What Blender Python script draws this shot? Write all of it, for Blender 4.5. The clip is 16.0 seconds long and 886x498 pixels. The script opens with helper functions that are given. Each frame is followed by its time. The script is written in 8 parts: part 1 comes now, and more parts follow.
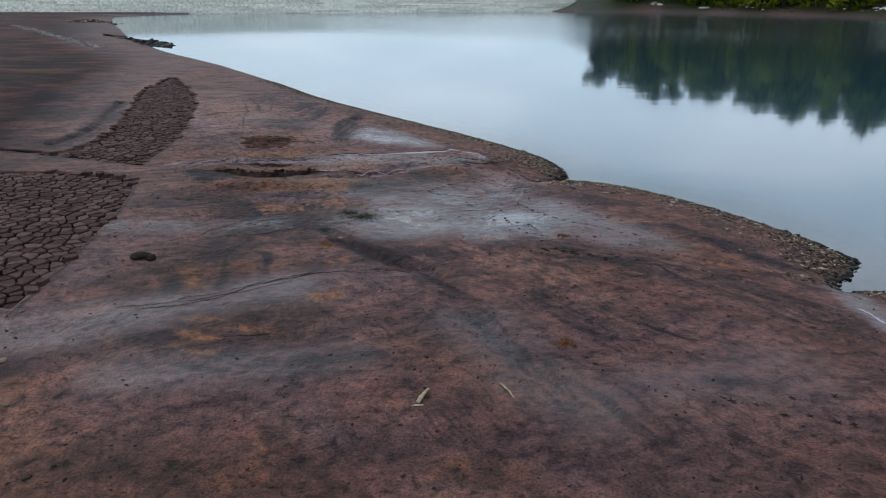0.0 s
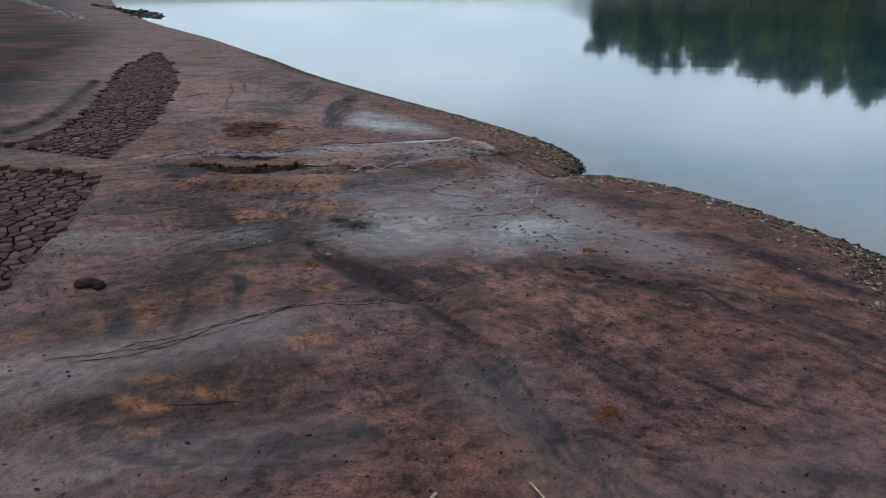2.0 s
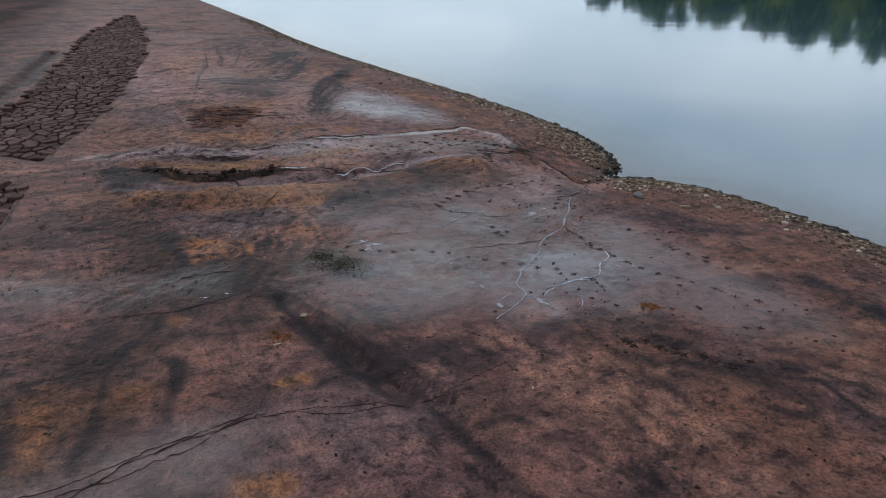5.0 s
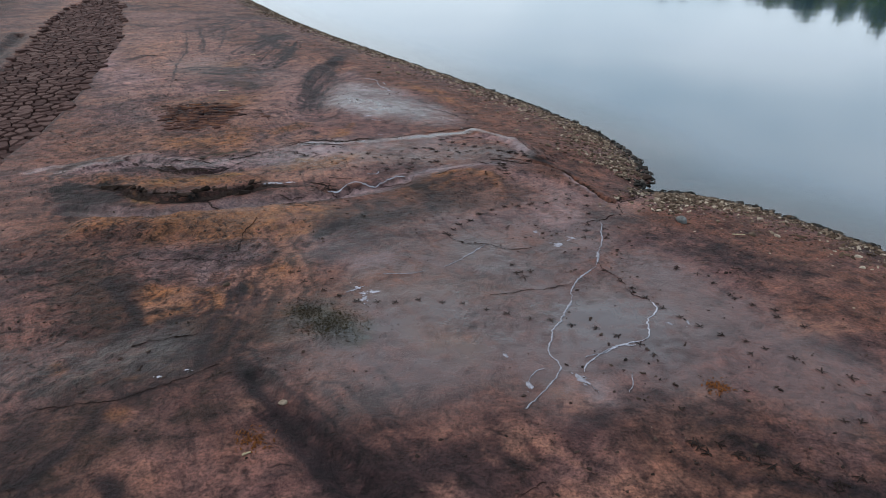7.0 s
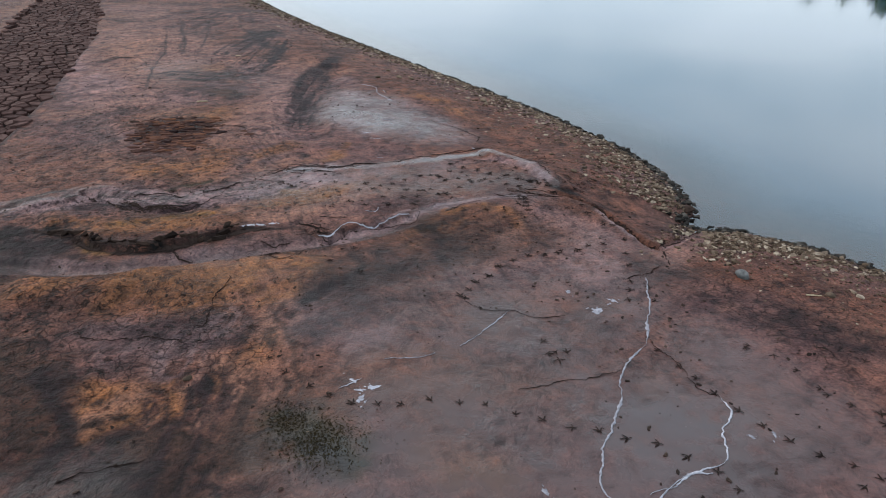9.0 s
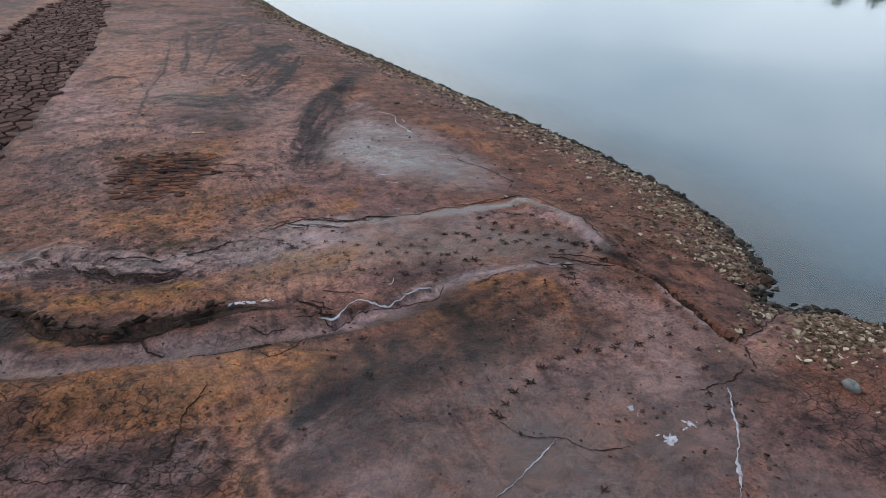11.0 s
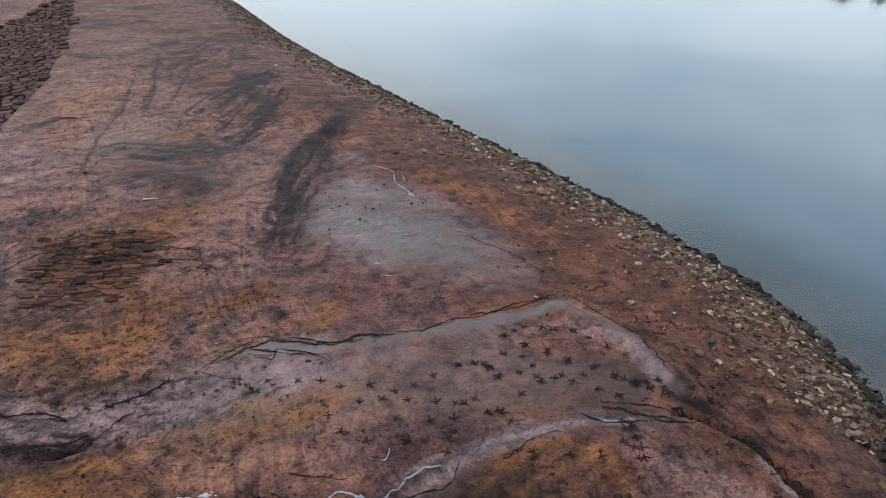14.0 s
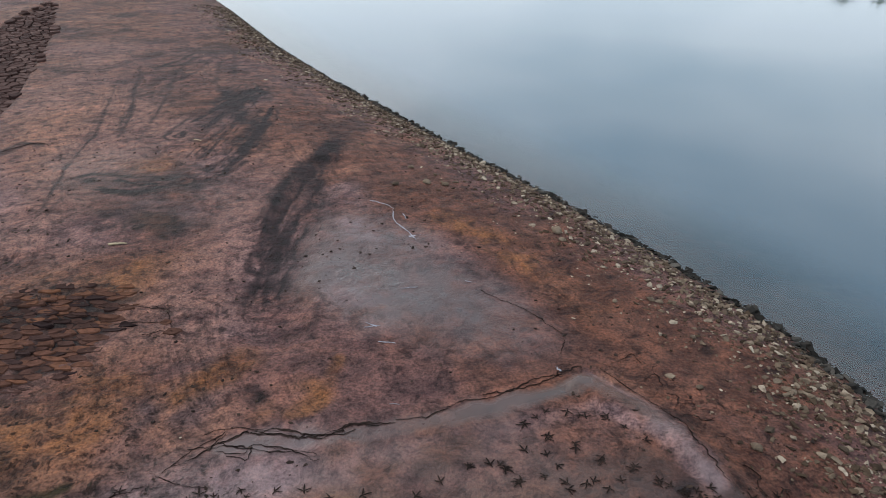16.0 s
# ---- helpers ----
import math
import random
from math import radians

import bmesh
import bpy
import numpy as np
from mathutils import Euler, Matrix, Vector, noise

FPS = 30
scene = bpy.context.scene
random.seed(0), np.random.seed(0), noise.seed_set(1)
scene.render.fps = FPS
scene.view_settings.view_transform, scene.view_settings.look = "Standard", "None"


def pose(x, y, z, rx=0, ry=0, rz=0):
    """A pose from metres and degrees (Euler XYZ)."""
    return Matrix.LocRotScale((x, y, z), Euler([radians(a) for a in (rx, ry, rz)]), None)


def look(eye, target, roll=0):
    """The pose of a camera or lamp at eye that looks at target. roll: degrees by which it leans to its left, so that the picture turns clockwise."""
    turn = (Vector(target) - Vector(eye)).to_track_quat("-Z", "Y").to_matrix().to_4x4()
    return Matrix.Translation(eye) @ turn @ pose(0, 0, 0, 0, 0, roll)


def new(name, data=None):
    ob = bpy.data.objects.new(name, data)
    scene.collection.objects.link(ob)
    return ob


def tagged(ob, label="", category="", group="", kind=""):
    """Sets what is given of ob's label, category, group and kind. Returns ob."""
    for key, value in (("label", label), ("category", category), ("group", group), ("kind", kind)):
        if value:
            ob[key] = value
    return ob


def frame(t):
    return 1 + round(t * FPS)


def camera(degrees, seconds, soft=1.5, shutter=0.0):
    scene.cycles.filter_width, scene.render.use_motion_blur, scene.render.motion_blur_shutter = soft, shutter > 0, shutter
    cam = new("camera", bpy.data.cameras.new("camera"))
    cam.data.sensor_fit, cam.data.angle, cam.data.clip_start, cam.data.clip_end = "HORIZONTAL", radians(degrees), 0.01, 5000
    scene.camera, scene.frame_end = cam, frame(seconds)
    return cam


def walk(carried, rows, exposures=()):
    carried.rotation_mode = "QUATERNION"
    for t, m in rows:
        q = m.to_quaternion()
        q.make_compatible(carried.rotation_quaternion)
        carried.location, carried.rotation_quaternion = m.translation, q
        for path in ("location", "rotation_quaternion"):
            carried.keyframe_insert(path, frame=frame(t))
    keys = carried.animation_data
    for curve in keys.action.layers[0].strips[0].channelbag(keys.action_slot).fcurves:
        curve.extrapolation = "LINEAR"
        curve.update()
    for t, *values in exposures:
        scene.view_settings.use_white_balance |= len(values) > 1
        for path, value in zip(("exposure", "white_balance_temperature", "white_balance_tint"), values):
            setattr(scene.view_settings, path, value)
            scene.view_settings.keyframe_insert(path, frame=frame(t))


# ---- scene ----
cam = camera(64.3, 16.0, soft=1.0)
METRES, EYE, TILT, LEAN, TURN = 14.34, 4.25, -0.35, 3.0, 0.0
ROWS = [
    (0.0, 0.0, 0.0, 0.0, 1.06, -18.85, -3.11),
    (0.5, -0.0025, 0.0348, 0.0008, 1.04, -19.43, -3.11),
    (1.0, -0.0048, 0.0687, 0.0018, 1.02, -20.0, -3.1),
    (1.5, -0.0072, 0.1029, 0.0027, 1.0, -20.57, -3.08),
    (2.0, -0.0095, 0.1368, 0.0037, 0.99, -21.15, -3.07),
    (2.5, -0.0116, 0.1703, 0.0049, 0.97, -21.75, -3.04),
    (3.0, -0.0139, 0.2036, 0.0058, 0.96, -22.33, -3.02),
    (3.5, -0.0161, 0.237, 0.0064, 0.95, -22.92, -3.0),
    (4.0, -0.0186, 0.2705, 0.0071, 0.94, -23.48, -2.99),
    (6.5, -0.0333, 0.4355, 0.012, 0.83, -26.24, -3.05),
    (7.0, -0.0368, 0.4686, 0.0131, 0.81, -26.82, -3.07),
    (7.5, -0.0398, 0.5016, 0.0137, 0.79, -27.37, -3.05),
    (8.0, -0.043, 0.534, 0.0146, 0.76, -27.93, -3.06),
    (8.5, -0.0466, 0.5667, 0.0156, 0.73, -28.16, -3.05),
    (9.0, -0.0498, 0.5991, 0.0165, 0.72, -28.19, -3.04),
    (11.5, -0.0624, 0.76, 0.0197, 2.63, -28.38, -3.06),
    (12.0, -0.0651, 0.7919, 0.0205, 2.61, -28.4, -3.05),
    (12.5, -0.0675, 0.8229, 0.021, 2.6, -28.43, -3.02),
    (13.0, -0.0701, 0.8528, 0.0218, 2.58, -28.46, -3.01),
    (13.5, -0.0726, 0.8815, 0.0223, 2.57, -28.48, -2.97),
    (14.0, -0.075, 0.9087, 0.0227, 2.57, -28.5, -2.96),
    (14.5, -0.0775, 0.9339, 0.0231, 2.55, -28.54, -2.93),
    (15.0, -0.0798, 0.9573, 0.0235, 2.54, -28.55, -2.92),
    (15.5, -0.0817, 0.9783, 0.0237, 2.52, -28.56, -2.9),
    (16.0, -0.0837, 0.9961, 0.0236, 2.51, -28.57, -2.9),
]
walk(cam, [(t, pose(0, 0, EYE, TILT, LEAN, TURN) @ pose(METRES * x, METRES * y, METRES * z, 90 + pitch, roll, yaw)) for t, x, y, z, yaw, pitch, roll in ROWS],
     exposures=[(0.0, -0.4, 6150, 13), (4.0, -0.33, 6300, 13), (7.0, -0.1, 6500, 14), (9.0, 0.02, 6550, 14), (13.0, 0.05, 6650, 14), (16.0, -0.04, 6650, 14)])

# ---- light: a bright overcast sky, with a veiled low sun ----
SUN_UP, SUN_AZ = 34.0, -52.0
world = bpy.data.worlds.new("overcast")
scene.world = world
world.use_nodes = True
wn, wl = world.node_tree.nodes, world.node_tree.links
wn.clear()
sky = wn.new("ShaderNodeTexSky")
sky.sky_type, sky.sun_disc = "NISHITA", False
sky.sun_elevation, sky.sun_rotation = radians(SUN_UP), radians(SUN_AZ)
sky.dust_density, sky.ozone_density = 2.5, 2.0
w_co = wn.new("ShaderNodeTexCoord")
w_map = wn.new("ShaderNodeMapping")
w_map.inputs["Scale"].default_value = (1.0, 1.0, 3.2)
w_noise = wn.new("ShaderNodeTexNoise")
w_noise.inputs["Scale"].default_value, w_noise.inputs["Detail"].default_value, w_noise.inputs["Roughness"].default_value = 1.7, 4.0, 0.45
w_ramp = wn.new("ShaderNodeValToRGB")
w_ramp.color_ramp.elements[0].position, w_ramp.color_ramp.elements[0].color = 0.36, (5.5, 7.9, 9.4, 1)
w_ramp.color_ramp.elements[1].position, w_ramp.color_ramp.elements[1].color = 0.66, (12.4, 14.0, 14.8, 1)
w_mix = wn.new("ShaderNodeMix")
w_mix.data_type = "RGBA"
w_mix.inputs["Factor"].default_value = 0.8
w_bg = wn.new("ShaderNodeBackground")
w_bg.inputs["Strength"].default_value = 0.145
w_out = wn.new("ShaderNodeOutputWorld")
wl.new(w_co.outputs["Generated"], w_map.inputs["Vector"])
wl.new(w_map.outputs["Vector"], w_noise.inputs["Vector"])
wl.new(w_noise.outputs["Fac"], w_ramp.inputs["Fac"])
wl.new(sky.outputs["Color"], w_mix.inputs["A"])
wl.new(w_ramp.outputs["Color"], w_mix.inputs["B"])
w_axes = wn.new("ShaderNodeSeparateXYZ")
w_rise = wn.new("ShaderNodeMapRange")
w_rise.inputs["From Max"].default_value, w_rise.inputs["To Min"].default_value, w_rise.inputs["To Max"].default_value = 0.5, 0.8, 1.42
w_up = wn.new("ShaderNodeMix")
w_up.data_type, w_up.blend_type = "RGBA", "MULTIPLY"
w_up.inputs["Factor"].default_value = 1.0
wl.new(w_co.outputs["Generated"], w_axes.inputs["Vector"])
wl.new(w_axes.outputs["Z"], w_rise.inputs["Value"])
wl.new(w_mix.outputs["Result"], w_up.inputs["A"])
wl.new(w_rise.outputs["Result"], w_up.inputs["B"])
wl.new(w_up.outputs["Result"], w_bg.inputs["Color"])
wl.new(w_bg.outputs["Background"], w_out.inputs["Surface"])
sun_data = bpy.data.lights.new("sun", "SUN")
sun_data.energy, sun_data.angle, sun_data.color = 1.5, radians(10), (1.0, 0.93, 0.84)
sun = new("sun", sun_data)
sun.matrix_world = look((0, 0, 60), (-math.sin(radians(SUN_AZ)) * 60, -math.cos(radians(SUN_AZ)) * 60, 60 - 60 * math.tan(radians(SUN_UP))))


# ---- materials ----
def material(name):
    mat = bpy.data.materials.new(name)
    mat.use_nodes = True
    nt = mat.node_tree
    return mat, nt, nt.nodes["Principled BSDF"]


def node(nt, kind, **values):
    n = nt.nodes.new("ShaderNode" + kind)
    for key, value in values.items():
        n.inputs[key.replace("_", " ")].default_value = value
    return n


def mix_rgb(nt, blend, fac, a, b):
    n = nt.nodes.new("ShaderNodeMix")
    n.data_type, n.blend_type = "RGBA", blend
    for socket, value in ((n.inputs["Factor"], fac), (n.inputs["A"], a), (n.inputs["B"], b)):
        if isinstance(value, bpy.types.NodeSocket):
            nt.links.new(value, socket)
        else:
            socket.default_value = value
    return n.outputs["Result"]


def ramp(nt, source, *stops):
    n = nt.nodes.new("ShaderNodeValToRGB")
    while len(n.color_ramp.elements) < len(stops):
        n.color_ramp.elements.new(0.5)
    for e, (pos, col) in zip(n.color_ramp.elements, stops):
        e.position, e.color = pos, (*col, 1) if len(col) == 3 else col
    nt.links.new(source, n.inputs["Fac"])
    return n.outputs["Color"]


def world_vector(nt, scale=(1, 1, 1), turn=0.0):
    g = nt.nodes.new("ShaderNodeNewGeometry")
    m = nt.nodes.new("ShaderNodeMapping")
    m.inputs["Scale"].default_value, m.inputs["Rotation"].default_value = scale, (0, 0, radians(turn))
    nt.links.new(g.outputs["Position"], m.inputs["Vector"])
    return m.outputs["Vector"]


def noise_fac(nt, vector, scale, detail=4.0, rough=0.55, distort=0.0):
    n = node(nt, "TexNoise", Scale=scale, Detail=detail, Roughness=rough, Distortion=distort)
    nt.links.new(vector, n.inputs["Vector"])
    return n.outputs["Fac"]


def bump(nt, height, distance, strength=1.0, below=None):
    n = node(nt, "Bump", Strength=strength, Distance=distance)
    nt.links.new(height, n.inputs["Height"])
    if below:
        nt.links.new(below, n.inputs["Normal"])
    return n.outputs["Normal"]


def ground_material():
    """Dried reservoir mud: stains come with the sheet; grain, drag marks, crazing and pitting with painted shade from
    here.
    """
    mat, nt, bsdf = material("reservoir_mud")
    tint = nt.nodes.new("ShaderNodeAttribute")
    tint.attribute_name = "tint"
    surf = nt.nodes.new("ShaderNodeAttribute")
    surf.attribute_name = "surface"
    split = nt.nodes.new("ShaderNodeSeparateColor")
    nt.links.new(surf.outputs["Color"], split.inputs["Color"])
    v = world_vector(nt)

    def shifted(vector, scale, amount):
        wob = node(nt, "TexNoise", Scale=scale, Detail=3.0)
        nt.links.new(vector, wob.inputs["Vector"])
        long = nt.nodes.new("ShaderNodeVectorMath")
        long.operation, long.inputs["Scale"].default_value = "SCALE", amount
        nt.links.new(wob.outputs["Color"], long.inputs[0])
        total = nt.nodes.new("ShaderNodeVectorMath")
        total.operation = "ADD"
        nt.links.new(vector, total.inputs[0])
        nt.links.new(long.outputs[0], total.inputs[1])
        return total.outputs[0]

    def stretched(vector, turn, scale):
        m = nt.nodes.new("ShaderNodeMapping")
        m.vector_type = "TEXTURE"
        m.inputs["Rotation"].default_value, m.inputs["Scale"].default_value = (0, 0, radians(turn)), scale
        nt.links.new(vector, m.inputs["Vector"])
        return m.outputs["Vector"]

    def times(a, b):
        n = nt.nodes.new("ShaderNodeMath")
        n.operation = "MULTIPLY"
        for socket, value in zip(n.inputs, (a, b)):
            if isinstance(value, bpy.types.NodeSocket):
                nt.links.new(value, socket)
            else:
                socket.default_value = value
        return n.outputs[0]

    dry = nt.nodes.new("ShaderNodeMath")
    dry.operation, dry.inputs[0].default_value = "SUBTRACT", 1.0
    nt.links.new(split.outputs["Green"], dry.inputs[1])
    warp = shifted(v, 3.0, 0.22)
    slow = shifted(v, 0.5, 0.9)
    fine = noise_fac(nt, v, 38, 5, 0.65)
    mid = noise_fac(nt, warp, 6.5, 7, 0.66, 0.4)
    lump = noise_fac(nt, warp, 15, 4, 0.6)
    flow = noise_fac(nt, world_vector(nt, (1.0, 1.5, 1), 40), 2.1, 7, 0.68, 1.6)
    speck = noise_fac(nt, v, 95, 3, 0.6)
    # marks left by draining water: long strands in patches, running down to the lake
    strand = noise_fac(nt, stretched(slow, 118, (1.3, 0.06, 1)), 1.0, 3, 0.55)
    strand_patch = times(dry.outputs[0], ramp(nt, noise_fac(nt, slow, 0.75, 3, 0.55), (0.47, (0, 0, 0)), (0.62, (1, 1, 1))))
    cloud = noise_fac(nt, stretched(slow, 30, (1.0, 0.45, 1)), 1.35, 6, 0.66)
    col = mix_rgb(nt, "MULTIPLY", dry.outputs[0], tint.outputs["Color"], ramp(nt, mid, (0.35, (0.32, 0.28, 0.3)), (0.46, (0.93, 0.92, 0.92)), (0.64, (1.46, 1.37, 1.3))))
    col = mix_rgb(nt, "MULTIPLY", times(dry.outputs[0], 0.85), col, ramp(nt, flow, (0.34, (0.5, 0.45, 0.49)), (0.47, (1, 1, 1)), (0.68, (1.28, 1.2, 1.14))))
    col = mix_rgb(nt, "MULTIPLY", times(dry.outputs[0], 0.8), col, ramp(nt, cloud, (0.36, (0.52, 0.47, 0.53)), (0.5, (1, 1, 1)), (0.64, (1.3, 1.21, 1.14))))
    col = mix_rgb(nt, "MULTIPLY", times(strand_patch, 0.6), col, ramp(nt, strand, (0.36, (0.45, 0.42, 0.43)), (0.48, (1, 1, 1)), (0.64, (1.25, 1.2, 1.16))))
    col = mix_rgb(nt, "MULTIPLY", times(dry.outputs[0], 1.0), col, ramp(nt, fine, (0.36, (0.5, 0.48, 0.49)), (0.5, (1, 1, 1)), (0.64, (1.34, 1.31, 1.27))))
    col = mix_rgb(nt, "MULTIPLY", times(dry.outputs[0], 0.6), col, ramp(nt, speck, (0.3, (0.6, 0.6, 0.6)), (0.42, (1, 1, 1)), (0.62, (1.0, 1.0, 1.0)), (0.74, (1.35, 1.35, 1.35))))
    # broad drying bands of the open field
    band = noise_fac(nt, shifted(v, 0.12, 5.0), 0.26, 6, 0.68)
    col = mix_rgb(nt, "MULTIPLY", surf.outputs["Alpha"], col, ramp(nt, band, (0.36, (0.3, 0.25, 0.27)), (0.46, (0.75, 0.68, 0.7)), (0.54, (1.15, 1.0, 0.95)), (0.66, (1.6, 1.35, 1.2))))
    # irregular dimples: the shade of small holes painted into the colour
    pit_shade = ramp(nt, noise_fac(nt, warp, 12, 3, 0.62), (0.55, (1, 1, 1)), (0.63, (0.26, 0.23, 0.22)))
    col = mix_rgb(nt, "MULTIPLY", split.outputs["Blue"], col, pit_shade)
    grit = ramp(nt, noise_fac(nt, warp, 34, 4, 0.7), (0.3, (0.3, 0.27, 0.26)), (0.42, (1, 1, 1)), (0.62, (1, 1, 1)), (0.75, (1.35, 1.3, 1.25)))
    col = mix_rgb(nt, "MULTIPLY", split.outputs["Blue"], col, grit)
    # crazing: a net of drying cracks, only where the sheet says so
    net = node(nt, "TexVoronoi", Scale=7.6)
    net.feature = "DISTANCE_TO_EDGE"
    nt.links.new(warp, net.inputs["Vector"])
    line = ramp(nt, net.outputs["Distance"], (0.012, (0, 0, 0)), (0.05, (1, 1, 1)))
    crazed = mix_rgb(nt, "MULTIPLY", 1.0, col, mix_rgb(nt, "MIX", line, (0.38, 0.32, 0.31, 1), (1, 1, 1, 1)))
    gate = times(split.outputs["Red"], ramp(nt, noise_fac(nt, v, 1.6, 3), (0.36, (0, 0, 0)), (0.5, (1, 1, 1))))
    col = mix_rgb(nt, "MIX", gate, col, crazed)
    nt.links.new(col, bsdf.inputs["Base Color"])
    n0 = bump(nt, lump, 0.06)
    nt.links.new(times(split.outputs["Blue"], 0.8), n0.node.inputs["Strength"])
    n1 = bump(nt, mid, 0.05, 0.6, n0)
    n2 = bump(nt, fine, 0.008, 0.7, n1)
    for link in (n1, n2):
        nt.links.new(dry.outputs[0], link.node.inputs["Strength"])
    n3 = bump(nt, strand, 0.02, 0.5, n2)
    nt.links.new(times(strand_patch, 0.6), n3.node.inputs["Strength"])
    n4 = bump(nt, mix_rgb(nt, "MIX", gate, (1, 1, 1, 1), line), 0.012, 0.7, n3)
    nt.links.new(n4, bsdf.inputs["Normal"])
    nt.links.new(ramp(nt, split.outputs["Green"], (0, (0.7, 0.7, 0.7)), (0.3, (0.46, 0.46, 0.46)), (1, (0.2, 0.2, 0.2))), bsdf.inputs["Roughness"])
    gloss = nt.nodes.new("ShaderNodeMath")
    gloss.operation = "MULTIPLY"
    thin = nt.nodes.new("ShaderNodeMapRange")
    thin.inputs["To Min"].default_value, thin.inputs["To Max"].default_value = 1.0, 0.2
    nt.links.new(surf.outputs["Alpha"], thin.inputs["Value"])
    nt.links.new(thin.outputs["Result"], gloss.inputs[1])
    nt.links.new(gloss.outputs[0], bsdf.inputs["Specular IOR Level"])
    nt.links.new(ramp(nt, split.outputs["Green"], (0, (0.09, 0.09, 0.09)), (0.3, (0.18, 0.18, 0.18)), (1, (0.34, 0.34, 0.34))), gloss.inputs[0])
    return mat


def grainy(name, stops, scale=14.0, rough=0.85, relief=0.008, random_part="object", spread=0.5):
    """A rough mineral or organic surface; stops give the colour range from piece to piece."""
    mat, nt, bsdf = material(name)
    if random_part == "object":
        rnd = nt.nodes.new("ShaderNodeObjectInfo").outputs["Random"]
    else:
        rnd = nt.nodes.new("ShaderNodeNewGeometry").outputs["Random Per Island"]
    base = ramp(nt, rnd, *stops)
    v = world_vector(nt)
    a, b = noise_fac(nt, v, scale, 6, 0.65), noise_fac(nt, v, scale * 6, 4, 0.6)
    col = mix_rgb(nt, "MULTIPLY", 1.0, base, ramp(nt, a, (0.3, (1 - spread,) * 3), (0.55, (1, 1, 1)), (0.75, (1 + spread * 0.6,) * 3)))
    col = mix_rgb(nt, "MULTIPLY", 0.7, col, ramp(nt, b, (0.3, (0.7, 0.7, 0.7)), (0.7, (1.2, 1.2, 1.2))))
    nt.links.new(col, bsdf.inputs["Base Color"])
    bsdf.inputs["Roughness"].default_value = rough
    bsdf.inputs["Specular IOR Level"].default_value = 0.03 if rough > 0.6 else 0.2
    nt.links.new(bump(nt, b, relief * 0.4, 0.6, bump(nt, a, relief, 0.7)), bsdf.inputs["Normal"])
    return mat


def water_material():
    """Still lake water: Fresnel gloss over a dark body that clears in the shallows."""
    mat, nt, bsdf = material("lake_water")
    out = nt.nodes["Material Output"]
    nt.nodes.remove(bsdf)
    depth = nt.nodes.new("ShaderNodeAttribute")
    depth.attribute_name = "depth"
    v = world_vector(nt)
    open_lake = nt.nodes.new("ShaderNodeAttribute")
    open_lake.attribute_name = "ripple"
    ripple = noise_fac(nt, world_vector(nt, (1.0, 2.2, 1), -12), 1.6, 3, 0.6)
    swell = noise_fac(nt, world_vector(nt, (0.16, 0.3, 1)), 1.0, 2, 0.5)
    calm = nt.nodes.new("ShaderNodeMath")
    calm.operation = "MULTIPLY"
    nt.links.new(ripple, calm.inputs[0])
    nt.links.new(open_lake.outputs["Fac"], calm.inputs[1])
    normal = bump(nt, calm.outputs[0], 0.03, 0.6, bump(nt, swell, 0.02, 0.3))
    gloss = node(nt, "BsdfGlossy", Color=(0.93, 0.97, 1.0, 1), Roughness=0.05)
    body = node(nt, "BsdfDiffuse", Color=(0.007, 0.025, 0.042, 1))
    clear = node(nt, "BsdfTransparent", Color=(0.72, 0.66, 0.6, 1))
    under = nt.nodes.new("ShaderNodeMixShader")
    nt.links.new(depth.outputs["Fac"], under.inputs["Fac"])
    nt.links.new(clear.outputs[0], under.inputs[1])
    nt.links.new(body.outputs[0], under.inputs[2])
    fres = node(nt, "Fresnel", IOR=1.46)
    top = nt.nodes.new("ShaderNodeMixShader")
    for n in (gloss, fres):
        nt.links.new(normal, n.inputs["Normal"])
    nt.links.new(fres.outputs[0], top.inputs["Fac"])
    nt.links.new(under.outputs[0], top.inputs[1])
    nt.links.new(gloss.outputs[0], top.inputs[2])
    nt.links.new(top.outputs[0], out.inputs["Surface"])
    return mat


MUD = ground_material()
WATER = water_material()
STONE = grainy("slaty_stone", ((0.0, (0.045, 0.032, 0.024)), (0.4, (0.1, 0.07, 0.05)), (0.8, (0.15, 0.11, 0.08)), (1.0, (0.27, 0.215, 0.165))), 11)
STONE_MANY = grainy("slaty_stones", ((0.0, (0.022, 0.014, 0.01)), (0.45, (0.064, 0.042, 0.028)), (0.8, (0.125, 0.088, 0.063)), (1.0, (0.3, 0.24, 0.185))), 11, random_part="island")
STONE_WET = grainy("wet_stones", ((0.0, (0.008, 0.007, 0.006)), (0.75, (0.026, 0.022, 0.019)), (1.0, (0.08, 0.068, 0.058))), 11, 0.65, random_part="island")
PLATE = grainy("dried_mud_plate", ((0.0, (0.034, 0.0175, 0.0155)), (0.5, (0.055, 0.029, 0.0255)), (1.0, (0.082, 0.047, 0.041))), 9)
PLATE_MANY = grainy("dried_mud_plates", ((0.0, (0.03, 0.0155, 0.014)), (0.5, (0.052, 0.0275, 0.024)), (1.0, (0.078, 0.045, 0.039))), 9, random_part="island")
PLATE_RUST = grainy("rusty_mud_plates", ((0.0, (0.016, 0.009, 0.009)), (0.4, (0.04, 0.02, 0.016)), (0.8, (0.07, 0.031, 0.021)), (1.0, (0.12, 0.05, 0.028))), 12, random_part="island")
PRINT = grainy("dark_print_floor", ((0.0, (0.012, 0.008, 0.007)), (1.0, (0.026, 0.017, 0.014))), 30, 0.7)
